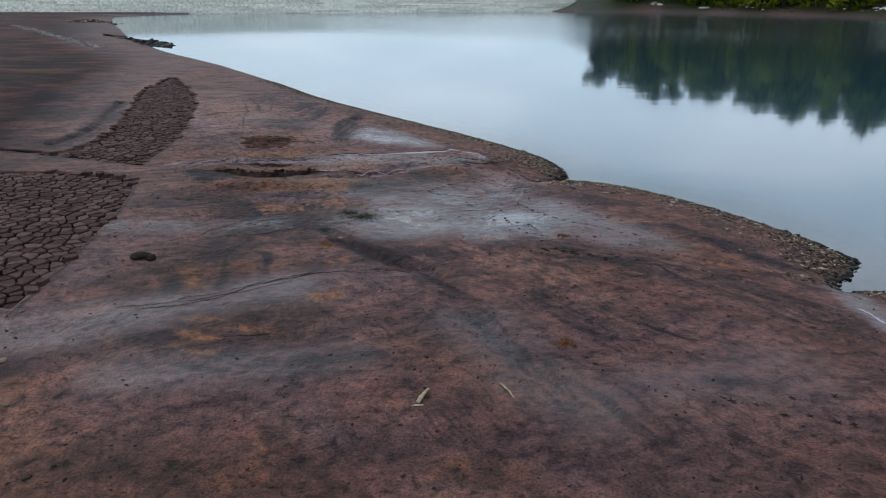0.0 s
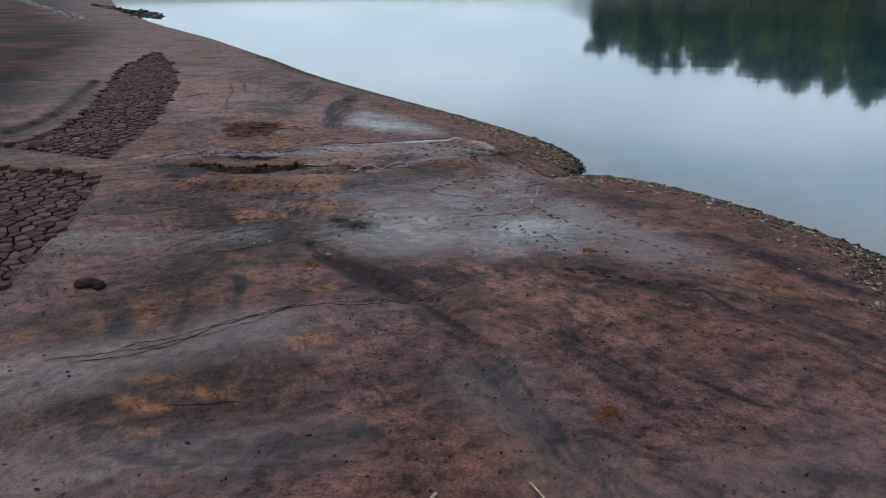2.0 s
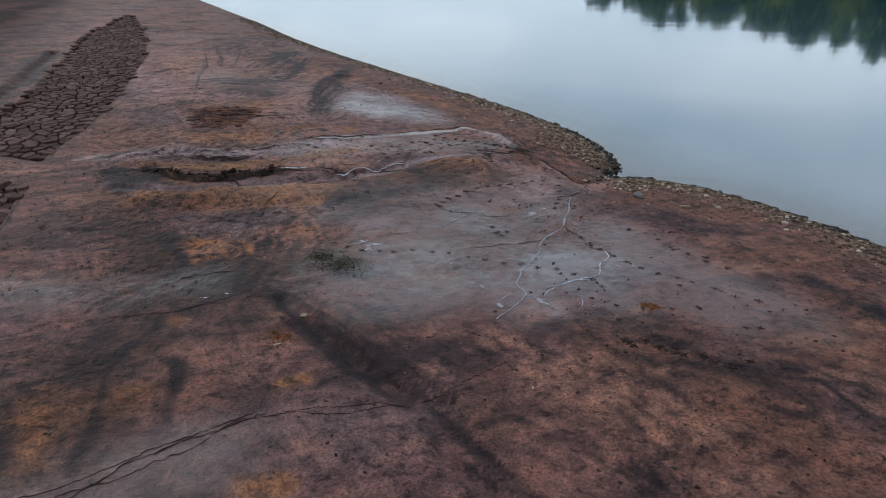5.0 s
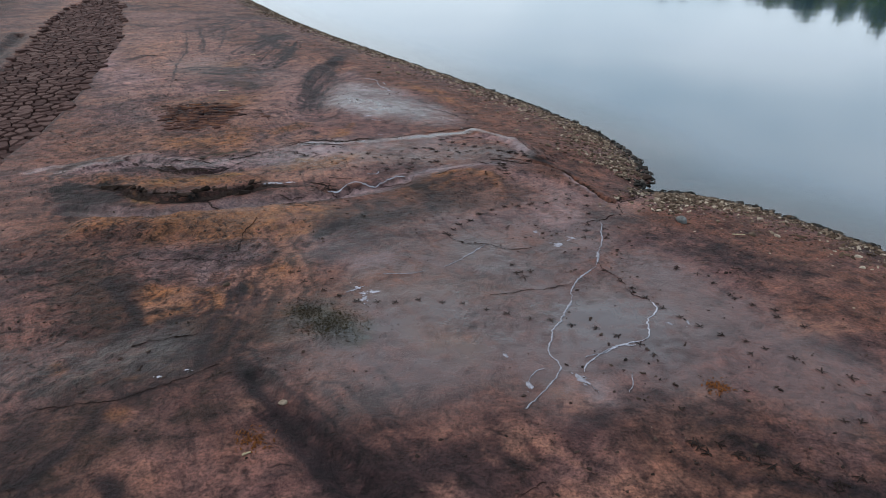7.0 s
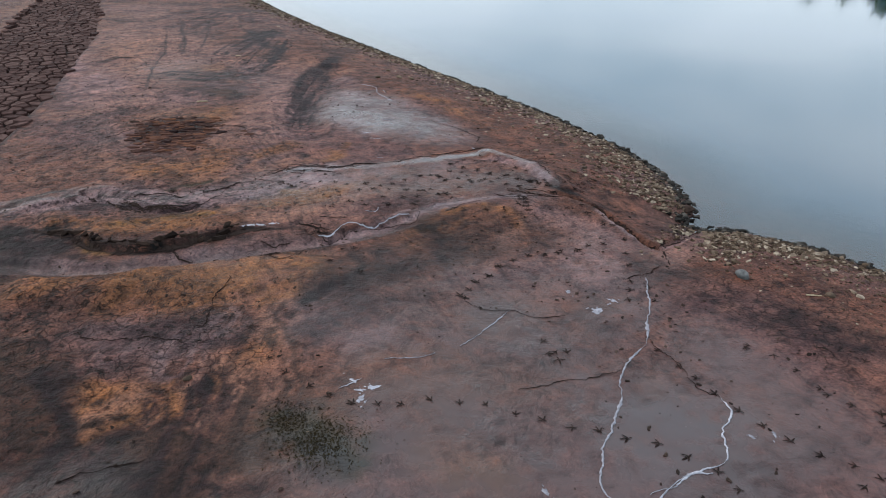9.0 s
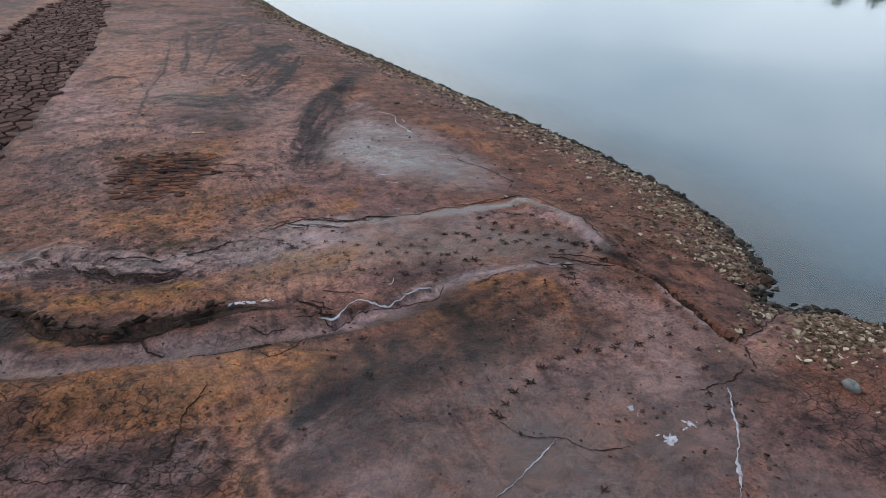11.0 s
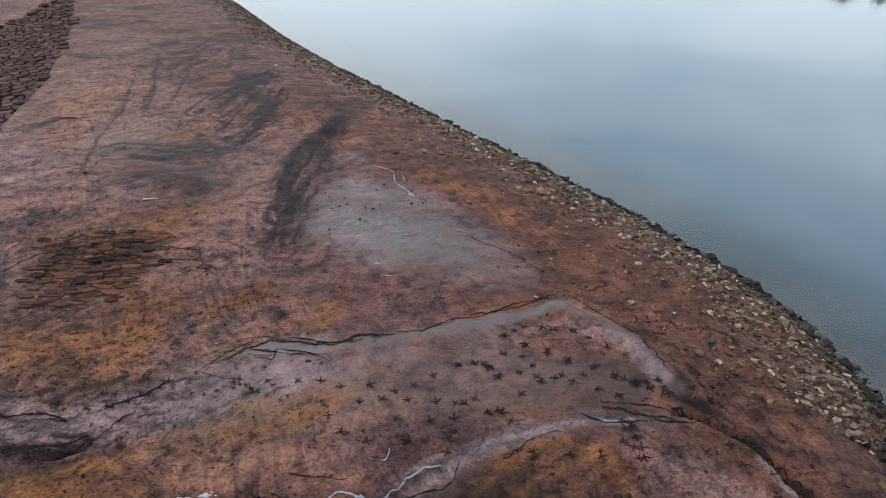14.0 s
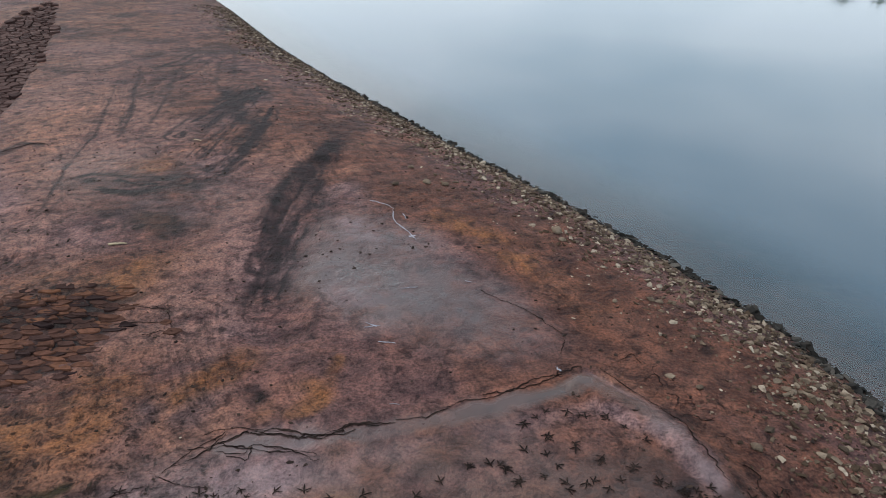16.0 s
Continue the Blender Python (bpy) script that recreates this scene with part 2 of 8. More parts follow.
# shade inside cracks and splits, painted as a dark colour
CRACK_SHADE = grainy("painted_crack_shade", ((0.0, (0.014, 0.009, 0.008)), (1.0, (0.028, 0.018, 0.015))), 30, 0.85)
SALT = grainy("salt_crust", ((0.0, (0.19, 0.18, 0.2)), (1.0, (0.32, 0.31, 0.345))), 26, 0.7, 0.006)
CLOD = grainy("dark_mud_clod", ((0.0, (0.01, 0.007, 0.006)), (1.0, (0.034, 0.021, 0.016))), 18)
CLOD_MANY = grainy("dark_mud_crumbs", ((0.0, (0.014, 0.01, 0.009)), (1.0, (0.05, 0.033, 0.026))), 18, random_part="island")
PLATE_RUST_ONE = grainy("rusty_mud_plate", ((0.0, (0.028, 0.016, 0.015)), (0.5, (0.066, 0.03, 0.022)), (1.0, (0.118, 0.049, 0.029))), 12)
WOOD = grainy("weathered_wood", ((0.0, (0.25, 0.19, 0.12)), (1.0, (0.34, 0.27, 0.18))), 24, 0.75)
BARK = grainy("bark", ((0.0, (0.045, 0.035, 0.025)), (1.0, (0.08, 0.06, 0.045))), 4)
LEAF = grainy("foliage", ((0.0, (0.034, 0.055, 0.003)), (0.5, (0.085, 0.11, 0.004)), (1.0, (0.15, 0.14, 0.006))), 2, 0.7, 0.0, "island")
MOSS = grainy("dark_weed", ((0.0, (0.013, 0.0095, 0.006)), (1.0, (0.036, 0.026, 0.012))), 20, 0.8)
RUST = grainy("rusty_debris", ((0.0, (0.09, 0.03, 0.012)), (1.0, (0.16, 0.06, 0.02))), 30)
DAM = grainy("dam_masonry", ((0.0, (0.46, 0.43, 0.37)), (0.6, (0.56, 0.53, 0.46)), (1.0, (0.66, 0.62, 0.55))), 0.9, random_part="island")
PALE_STONE = grainy("pale_stones", ((0.0, (0.1, 0.085, 0.08)), (1.0, (0.24, 0.21, 0.19))), 6, random_part="island")
ROCK = grainy("grey_rock", ((0.0, (0.085, 0.082, 0.08)), (1.0, (0.12, 0.117, 0.112))), 14)


# ---- helpers ----
def mesh_of(bm, name, mat, smooth=False):
    me = bpy.data.meshes.new(name)
    bm.to_mesh(me)
    bm.free()
    me.materials.append(mat)
    if smooth:
        me.polygons.foreach_set("use_smooth", [True] * len(me.polygons))
    return me


def mesh_from(name, verts, faces, mat, smooth=False):
    me = bpy.data.meshes.new(name)
    me.from_pydata(verts, [], faces)
    me.materials.append(mat)
    if smooth:
        me.polygons.foreach_set("use_smooth", [True] * len(me.polygons))
    me.update()
    return me


def part(name, bm, mat, parent, label=""):
    ob = new(name, bm if isinstance(bm, bpy.types.Mesh) else mesh_of(bm, name, mat))
    ob.parent = parent
    return tagged(ob, label)


def lattice(ix, iy, seed):
    h = np.sin(ix * 127.1 + iy * 311.7 + seed * 74.7) * 43758.5453
    return h - np.floor(h)


def value_noise(x, y, seed=0):
    ix, iy = np.floor(x), np.floor(y)
    fx, fy = x - ix, y - iy
    fx, fy = fx * fx * (3 - 2 * fx), fy * fy * (3 - 2 * fy)
    a, b = lattice(ix, iy, seed), lattice(ix + 1, iy, seed)
    c, d = lattice(ix, iy + 1, seed), lattice(ix + 1, iy + 1, seed)
    return (a + (b - a) * fx) * (1 - fy) + (c + (d - c) * fx) * fy


def fbm(x, y, seed=0, octaves=4):
    total, amp, norm = 0.0, 1.0, 0.0
    for k in range(octaves):
        total = total + amp * value_noise(x * 2 ** k, y * 2 ** k, seed + k)
        norm, amp = norm + amp, amp * 0.55
    return total / norm


def smooth_step(a, b, x):
    k = np.clip((x - a) / (b - a), 0, 1)
    return k * k * (3 - 2 * k)


def path_distance(x, y, pts):
    best = np.full(x.shape, 1e9)
    if len(pts) == 1:
        return np.hypot(x - pts[0][0], y - pts[0][1])
    for (ax, ay), (bx, by) in zip(pts, pts[1:]):
        dx, dy = bx - ax, by - ay
        k = np.clip(((x - ax) * dx + (y - ay) * dy) / (dx * dx + dy * dy + 1e-9), 0, 1)
        best = np.minimum(best, np.hypot(x - ax - k * dx, y - ay - k * dy))
    return best


def in_outline(x, y, pts):
    inside = np.zeros(np.shape(x), bool)
    for (ax, ay), (bx, by) in zip(pts, pts[1:] + pts[:1]):
        if ay != by:
            inside ^= ((ay > y) != (by > y)) & (x < ax + (y - ay) / (by - ay) * (bx - ax))
    return inside


# ---- the lie of the land ----
SHORE_NEAR = [(-62, 133), (-40, 88), (-25.3, 63.5), (-15.7, 49), (-9.6, 39.2), (-6.7, 34.1), (-4.4, 30.6), (-2.6, 28), (-1.1, 25.9),
              (0.3, 24.0), (1.45, 22.3), (2.3, 20.8), (2.72, 19.7), (2.9, 18.6), (2.85, 17.95), (2.55, 17.6), (2.75, 17.45), (3.3, 17.4), (4.05, 16.95), (4.75, 16.3),
              (5.35, 15.5), (6.05, 14.3), (6.6, 13.2), (7.05, 11.75), (6.65, 11.2), (6.1, 10.65), (6.1, 10.3), (6.45, 10.35),
              (7.2, 10.2), (8.4, 9.2), (9.6, 7.2), (10.6, 3), (11.5, -6), (16, -40), (60, -110), (180, -120)]
SHORE_FAR = [(255, 40), (200, 130), (160, 200), (145, 254), (141, 317), (118, 418), (55, 466), (-9, 456), (-84, 370), (-125, 318), (-120, 262), (-84, 178)]
SHORE = SHORE_NEAR + SHORE_FAR


def shore_distance(x, y):
    """Metres to the waterline: positive on land, negative over the lake."""
    best = np.full(x.shape, 1e9)
    inside = np.zeros(x.shape, bool)
    for (ax, ay), (bx, by) in zip(SHORE, SHORE[1:] + SHORE[:1]):
        dx, dy = bx - ax, by - ay
        k = np.clip(((x - ax) * dx + (y - ay) * dy) / (dx * dx + dy * dy), 0, 1)
        best = np.minimum(best, np.hypot(x - ax - k * dx, y - ay - k * dy))
        if dy:
            inside ^= ((ay > y) != (by > y)) & (x < ax + (y - ay) / dy * dx)
    return np.where(inside, -best, best)


def base_height(x, y, d=None):
    """The smooth lie of the land, without ruts and gullies."""
    d = shore_distance(x, y) if d is None else d
    land = np.maximum(d, 0)
    z = 0.33 * (1 - np.exp(-land / 0.75)) + 0.03 * np.maximum(land - 1, 0) / (1 + land / 25)
    z -= 0.09 * np.exp(-((x - 0.6) / 2.2) ** 2 - ((y - 14) / 2.5) ** 2)
    z += np.clip(land / 2, 0, 1) * (0.19 * np.exp(-((x + 5) / 6) ** 2 - ((y - 26) / 6) ** 2) + 0.1 * np.exp(-((x - 0.9) / 1.2) ** 2 - ((y - 18) / 1.2) ** 2))
    z += 0.018 * np.clip(-x - 4, 0, 12)
    away = np.clip((np.hypot(x, y) - 90) / 60, 0, 1)
    rise = (0.2 * np.minimum(land, 14) + 0.34 * np.clip(land - 22, 0, 120)) * np.clip((x / np.maximum(y, 1) - 0.105) / 0.1, 0, 1)
    z = z + away * rise
    return np.where(d < 0, -np.minimum(-d * 0.22, 6), z)


def grid_lines(spans, low, high, growth=1.08):
    """Lattice lines: spans of (from, to, step) in the middle, widening steps out to low and high."""
    mid = []
    for start, stop, step in spans:
        mid += list(np.arange(start, stop - step * 0.3, step))
    up, down, s = [mid[-1]], [mid[0]], spans[-1][2]
    while up[-1] < high:
        s = min(s * growth, 60)
        up.append(up[-1] + s)
    s = spans[0][2]
    while down[-1] > low:
        s = min(s * growth, 60)
        down.append(down[-1] - s)
    return np.array(down[:0:-1] + mid + up[1:])


GX = grid_lines([(-15.2, -10.5, 0.085), (-10.5, -7.4, 0.042), (-7.4, 4.6, 0.03), (4.6, 7.6, 0.042)], -1500, 1500)
GY = grid_lines([(4.0, 12.0, 0.042), (12.0, 26.0, 0.03), (26.0, 31.0, 0.045), (31.0, 38.0, 0.09)], -900, 1900)
X, Y = np.meshgrid(GX, GY)
D = shore_distance(X, Y)
WARP_X = X + 0.34 * (fbm(X * 1.1, Y * 1.1, 3) - 0.5) + 0.1 * (fbm(X * 6, Y * 6, 7, 3) - 0.5)
WARP_Y = Y + 0.34 * (fbm(X * 1.1, Y * 1.1, 13) - 0.5) + 0.1 * (fbm(X * 6, Y * 6, 17, 3) - 0.5)
GRAIN = fbm(X * 3.1 + 9, Y * 3.1, 23, 4)
FINE = fbm(X * 11 + 4, Y * 11, 27, 3)
FLOW = fbm((X * 0.88 + Y * 0.47) * 0.7, (-X * 0.47 + Y * 0.88) * 4.0, 31, 4)
Z = base_height(X, Y, D)
NEAR = (1 - smooth_step(40, 140, np.hypot(X, Y)))
Z = Z + np.where(D > 0, NEAR * np.clip(D, 0, 1) * (0.05 * (fbm(X * 0.55, Y * 0.55, 41) - 0.5) + 0.022 * (GRAIN - 0.5)), 0)

# stain colours of the mud; BLACK also paints the shade under banks
BROWN, MAUVE, GREY, PALE, WHITE = (0.104, 0.054, 0.04), (0.1, 0.059, 0.055), (0.088, 0.06, 0.059), (0.145, 0.112, 0.113), (0.22, 0.21, 0.22)
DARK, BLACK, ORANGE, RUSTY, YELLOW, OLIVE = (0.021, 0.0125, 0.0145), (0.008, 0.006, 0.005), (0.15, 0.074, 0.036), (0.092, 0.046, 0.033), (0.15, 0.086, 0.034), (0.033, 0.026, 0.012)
SILT, PINK = (0.165, 0.122, 0.124), (0.138, 0.086, 0.074)
LIGHT, UMBER, LILAC = (0.155, 0.09, 0.067), (0.043, 0.025, 0.019), (0.155, 0.108, 0.108)

TINT = np.empty(X.shape + (3,))
SURF = np.zeros(X.shape + (3,))
k = smooth_step(0.35, 0.66, fbm(X * 0.45, Y * 0.45, 51))[..., None]
TINT[:] = np.array(BROWN) * (1 - k) + np.array(MAUVE) * k
for colour, scale, seed, low, high, amount in ((GREY, 0.6, 61, 0.52, 0.75, 0.28), (RUSTY, 0.8, 71, 0.55, 0.75, 0.55), (DARK, 1.2, 81, 0.54, 0.76, 0.6), (LIGHT, 1.7, 91, 0.58, 0.8, 0.5)):
    k = (amount * smooth_step(low, high, fbm(X * scale, Y * scale, seed)))[..., None]
    TINT = TINT * (1 - k) + np.array(colour) * k
k = (0.4 * smooth_step(0.55, 0.72, FLOW))[..., None]
TINT = TINT * (1 - k) + np.array(DARK) * k
away_left = smooth_step(1.5, 5, -7.6 - 0.35 * (Y - 16.6) - X) * smooth_step(2, 8, D)
for colour, scale, seed, low, high, amount in ((DARK, 0.33, 171, 0.47, 0.62, 0.85), (OLIVE, 0.25, 181, 0.5, 0.7, 0.6), (RUSTY, 0.3, 191, 0.46, 0.62, 0.75), (DARK, 0.9, 201, 0.5, 0.62, 0.75), (LIGHT, 0.7, 231, 0.54, 0.7, 0.5)):
    k = (amount * away_left * smooth_step(low, high, fbm(X * scale, Y * scale, seed)))[..., None]
    TINT = TINT * (1 - k) + np.array(colour) * k
SURF[..., 2] = 0.55 * smooth_step(0.5, 0.65, fbm(X * 0.9, Y * 0.9, 95))


def window(pts, reach):
    xs, ys = [p[0] for p in pts], [p[1] for p in pts]
    j = np.searchsorted(GX, (min(xs) - reach, max(xs) + reach))
    i = np.searchsorted(GY, (min(ys) - reach, max(ys) + reach))
    return slice(i[0], i[1] + 1), slice(j[0], j[1] + 1)


def stain_or_shade(colour, width, amount, pts, soft=0.8, grain=0.6, wet=0.0):
    """A stain, or shade painted in, along a line (or round a point), width metres to each side, with a ragged edge."""
    w = window(pts, width * 1.3 + 0.4)
    loose = min(1.0, 0.25 + width * 2.5)
    grain = min(grain, 0.25 + width)
    d = path_distance(WARP_X[w] * loose + X[w] * (1 - loose), WARP_Y[w] * loose + Y[w] * (1 - loose), pts) / width
    m = (1 - smooth_step(1 - soft, 1.05, d)) * (1 - grain + grain * 2 * smooth_step(0.34, 0.66, GRAIN[w] * 0.6 + FINE[w] * 0.4))
    m = np.clip(m * amount, 0, 1)[..., None]
    TINT[w] = TINT[w] * (1 - m) + np.array(colour) * m
    SURF[w][..., 1] = np.maximum(SURF[w][..., 1], wet * m[..., 0])


def combed(colour, width, amount, pts, pitch=0.09, run=0.9):
    """Fine strands that follow a line, as water leaves them in mud; some calls paint shading of rows and banks."""
    w = window(pts, width * 1.3 + 0.4)
    x, y = WARP_X[w] * 0.5 + X[w] * 0.5, WARP_Y[w] * 0.5 + Y[w] * 0.5
    best, side, along, base = np.full(x.shape, 1e9), np.zeros(x.shape), np.zeros(x.shape), 0.0
    for (ax, ay), (bx, by) in zip(pts, pts[1:]):
        dx, dy = bx - ax, by - ay
        leg = math.hypot(dx, dy)
        k = np.clip(((x - ax) * dx + (y - ay) * dy) / (leg * leg), 0, 1)
        d = np.hypot(x - ax - k * dx, y - ay - k * dy)
        nearer = d < best
        best = np.where(nearer, d, best)
        side = np.where(nearer, np.sign((x - ax) * dy - (y - ay) * dx) * d, side)
        along = np.where(nearer, base + k * leg, along)
        base += leg
    strand = smooth_step(0.5, 0.62, fbm(side / pitch, along / run, 131, 3))
    m = np.clip(amount * strand * (1 - smooth_step(0.35, 1.0, best / width)), 0, 1)[..., None]
    TINT[w] = TINT[w] * (1 - m) + np.array(colour) * m


def surface(channel, width, amount, pts):
    """0: crazing, 1: wetness, 2: pitting with its painted shade."""
    w = window(pts, width * 1.3 + 0.4)
    d = path_distance(WARP_X[w], WARP_Y[w], pts) / width
    m = amount * (1 - smooth_step(0.1 if channel == 1 else 0.5, 1.1, d))
    if channel == 1:
        m = m * (0.45 + 0.55 * smooth_step(0.36, 0.62, 0.6 * fbm(X[w] * 0.9, Y[w] * 1.3, 141, 4) + 0.4 * FINE[w]))
    SURF[w][..., channel] = np.maximum(SURF[w][..., channel], m)


def furrow(width, depth, pts):
    """A worn channel (or, with a negative depth, a low ridge)."""
    w = window(pts, width * 1.4 + 0.3)
    d = path_distance(WARP_X[w] * 0.6 + X[w] * 0.4, WARP_Y[w] * 0.6 + Y[w] * 0.4, pts) / width
    Z[w] -= np.where(D[w] > 0.05, depth * (1 - smooth_step(0.25, 1.0, d)), 0)


def scarp(height, reach, pts):
    """A broken bank: the ground on the left of the line stands higher, falling back over its reach."""
    w = window(pts, reach + 0.3)
    x, y = WARP_X[w] * 0.45 + X[w] * 0.55, WARP_Y[w] * 0.45 + Y[w] * 0.55
    best, side, along, base = np.full(x.shape, 1e9), np.zeros(x.shape), np.zeros(x.shape), 0.0
    for (ax, ay), (bx, by) in zip(pts, pts[1:]):
        dx, dy = bx - ax, by - ay
        leg = math.hypot(dx, dy)
        k = np.clip(((x - ax) * dx + (y - ay) * dy) / (leg * leg), 0, 1)
        d = np.hypot(x - ax - k * dx, y - ay - k * dy)
        nearer = d < best
        best = np.where(nearer, d, best)
        side = np.where(nearer, np.sign((y - ay) * dx - (x - ax) * dy), side)
        along = np.where(nearer, base + k * leg, along)
        base += leg
    ends = smooth_step(0, 0.5, along) * (1 - smooth_step(base - 0.5, base, along))
    up = np.where(side > 0, smooth_step(0.0, 0.06, best) * (1 - smooth_step(reach * 0.25, reach, best)), 0)
    Z[w] += np.where(D[w] > 0.05, height * ends * up * (0.7 + 0.6 * GRAIN[w]), 0)


def sink(pts, depth, soft=0.12):
    """Lowers the bed of a field of mud plates."""
    w = window(pts, 0.5)
    x, y = X[w], Y[w]
    edge = path_distance(x, y, pts + pts[:1])
    m = np.where(in_outline(x, y, pts), 1.0, 0.0) * smooth_step(0, soft, edge)
    if soft > 0.2:
        m = m * smooth_step(0.38, 0.55, GRAIN[w])
    Z[w] -= depth * m
    TINT[w] = TINT[w] * (1 - m[..., None] * 0.85) + np.array((0.024, 0.017, 0.016)) * m[..., None] * 0.85


# ---- stains, painted bank shade, channels and crazed stretches of the shore ----

stain_or_shade(GREY, 0.9, 0.4, [(-5.36, 7.43), (-4.67, 8.06), (-3.58, 8.61)])
stain_or_shade(PALE, 0.3, 0.15, [(-5.37, 7.67), (-4.41, 8.27)])
stain_or_shade(GREY, 0.8, 0.5, [(-3.52, 8.43), (-2.21, 8.89), (-1.34, 9.38)])
stain_or_shade(DARK, 0.4, 0.22, [(0.32, 8.05), (0.74, 7.09), (1.08, 5.94)])
stain_or_shade(DARK, 0.7, 0.5, [(1.05, 5.74), (1.76, 5.41), (2.56, 5.53)])
stain_or_shade(GREY, 1.0, 0.5, [(2.31, 6.43), (3.3, 6.04)])
stain_or_shade(MAUVE, 1.2, 0.6, [(1.43, 8.38), (3.07, 7.82)])
stain_or_shade(RUSTY, 0.7, 0.55, [(0.36, 9.07), (1.49, 8.76), (2.14, 8.25)])
stain_or_shade(RUSTY, 0.4, 0.7, [(4.13, 10.99), (4.55, 9.94), (4.91, 9.09)])
stain_or_shade(ORANGE, 0.2, 0.5, [(4.23, 10.74), (4.52, 10.3)])
stain_or_shade(DARK, 0.3, 0.7, [(4.05, 12.64), (4.69, 11.49), (5.42, 10.72)])
stain_or_shade(DARK, 0.13, 0.8, [(2.48, 8.19), (2.81, 7.88)])
stain_or_shade(DARK, 0.12, 0.7, [(1.42, 10.86), (2.29, 10.59), (2.75, 10.63)])
stain_or_shade(DARK, 0.35, 0.7, [(-2.97, 6.28), (-2.55, 6.79), (-1.78, 6.96)])
stain_or_shade(DARK, 0.5, 0.6, [(-2.58, 5.87), (-2.13, 6), (-1.28, 5.64)])
stain_or_shade(DARK, 0.3, 0.6, [(-3.68, 7.49), (-3.11, 7.3)])
stain_or_shade(DARK, 0.4, 0.5, [(-2.83, 7.46), (-1.9, 7.52)])
stain_or_shade(ORANGE, 0.3, 0.6, [(-2.98, 7.93), (-2.83, 8.11), (-2.54, 7.87)])
stain_or_shade(ORANGE, 0.25, 0.6, [(-3.25, 7.15), (-3.06, 7.45)])
stain_or_shade(ORANGE, 0.16, 0.8, [(-1.88, 8.82), (-1.59, 8.94)])
stain_or_shade(ORANGE, 0.16, 0.6, [(-1.88, 10.21), (-1.76, 10.3)])
stain_or_shade(ORANGE, 0.28, 0.6, [(-4.05, 9.88), (-3.58, 8.81)])
stain_or_shade(DARK, 0.16, 0.9, [(-4.12, 9.4), (-3.93, 8.89)])
stain_or_shade(DARK, 0.12, 0.7, [(-4.23, 9.86), (-4.1, 9.41)])
stain_or_shade(ORANGE, 0.4, 0.65, [(-1.91, 4.94), (-1.81, 5.1), (-1.68, 5.53)])
stain_or_shade(RUSTY, 0.9, 0.5, [(-2.19, 5.51), (-1.21, 5.29)])
stain_or_shade(ORANGE, 0.7, 0.6, [(-4.53, 6.08), (-3.82, 5.44), (-3.55, 4.72)])
stain_or_shade(YELLOW, 0.3, 0.35, [(-3.92, 5.26)])
stain_or_shade(BROWN, 0.8, 0.6, [(-2.88, 4.97), (-2.32, 4.77)])
stain_or_shade(DARK, 0.25, 0.6, [(-2.91, 5.48)])
stain_or_shade(ORANGE, 0.35, 0.3, [(-0.01, 5.09), (0.47, 5.03)])
stain_or_shade(LIGHT, 0.1, 0.6, [(0.54, 6.51), (0.62, 6.34)])
stain_or_shade(DARK, 0.6, 0.45, [(-0.98, 5.75), (-0.53, 5.49)])
stain_or_shade(DARK, 0.15, 0.5, [(-4.08, 11.29), (-3.71, 10.71)])
stain_or_shade(DARK, 0.15, 0.6, [(-2.91, 9.96), (-2.71, 9.28)])
stain_or_shade(GREY, 0.7, 0.6, [(-4.1, 11.96), (-3.35, 12.2)])
stain_or_shade(DARK, 0.1, 0.7, [(-4.94, 10.17), (-4.62, 10.13)])
stain_or_shade(GREY, 0.45, 0.5, [(-5.33, 9.06), (-5.46, 10.53), (-5.75, 11.92)])
# pond and white areas; the pond's PALE puts some wet sheen into the tint
stain_or_shade(GREY, 1.3, 0.75, [(-0.9, 12.5), (0.26, 13.1), (1.34, 12.93)])
stain_or_shade(PALE, 1.0, 0.12, [(-0.93, 12.91), (-0.07, 13.28), (1, 12.71)])
stain_or_shade(PALE, 0.55, 0.12, [(0.55, 12.08), (1.05, 11.94)])
stain_or_shade(WHITE, 0.25, 0.19, [(0.79, 11.75)])
stain_or_shade(GREY, 0.9, 0.5, [(-1.56, 14.62), (-0.14, 14.15), (1.4, 14.81)])
stain_or_shade(MAUVE, 1.0, 0.7, [(-1.13, 12.7), (-0.01, 12.76)])
stain_or_shade(MAUVE, 0.8, 0.6, [(2.13, 14.38), (2.57, 13.51)])
stain_or_shade(GREY, 0.9, 0.75, [(-2.82, 21.45), (-1.89, 20.59), (-1.1, 20.68)])
stain_or_shade(PALE, 0.7, 0.30, [(-2.44, 21.85), (-2.05, 20.12)])
stain_or_shade(WHITE, 0.24, 0.28, [(-2.22, 19.97), (-1.76, 20.15)])
# upper creek
stain_or_shade(PALE, 0.2, 0.15, [(-5.83, 17.28), (-4.65, 17.21), (-3.73, 17.76), (-3.04, 18.31)])
stain_or_shade(WHITE, 0.1, 0.2, [(-6.54, 16.78), (-6.19, 16.95), (-5.85, 17.34), (-5.27, 17.24)])
stain_or_shade(WHITE, 0.1, 0.15, [(-5.29, 17.28), (-4.51, 17.22), (-3.73, 17.76)])
stain_or_shade(BLACK, 0.05, 0.8, [(-5.41, 17.19), (-4.97, 17.06), (-4.43, 17)])
stain_or_shade(GREY, 0.4, 0.6, [(-2.66, 18.03), (-0.69, 18.36)])
# middle ridge, orange
stain_or_shade(ORANGE, 0.3, 0.75, [(-5.61, 16.37), (-4.93, 16.43), (-4.14, 16.58), (-3.45, 16.96)])
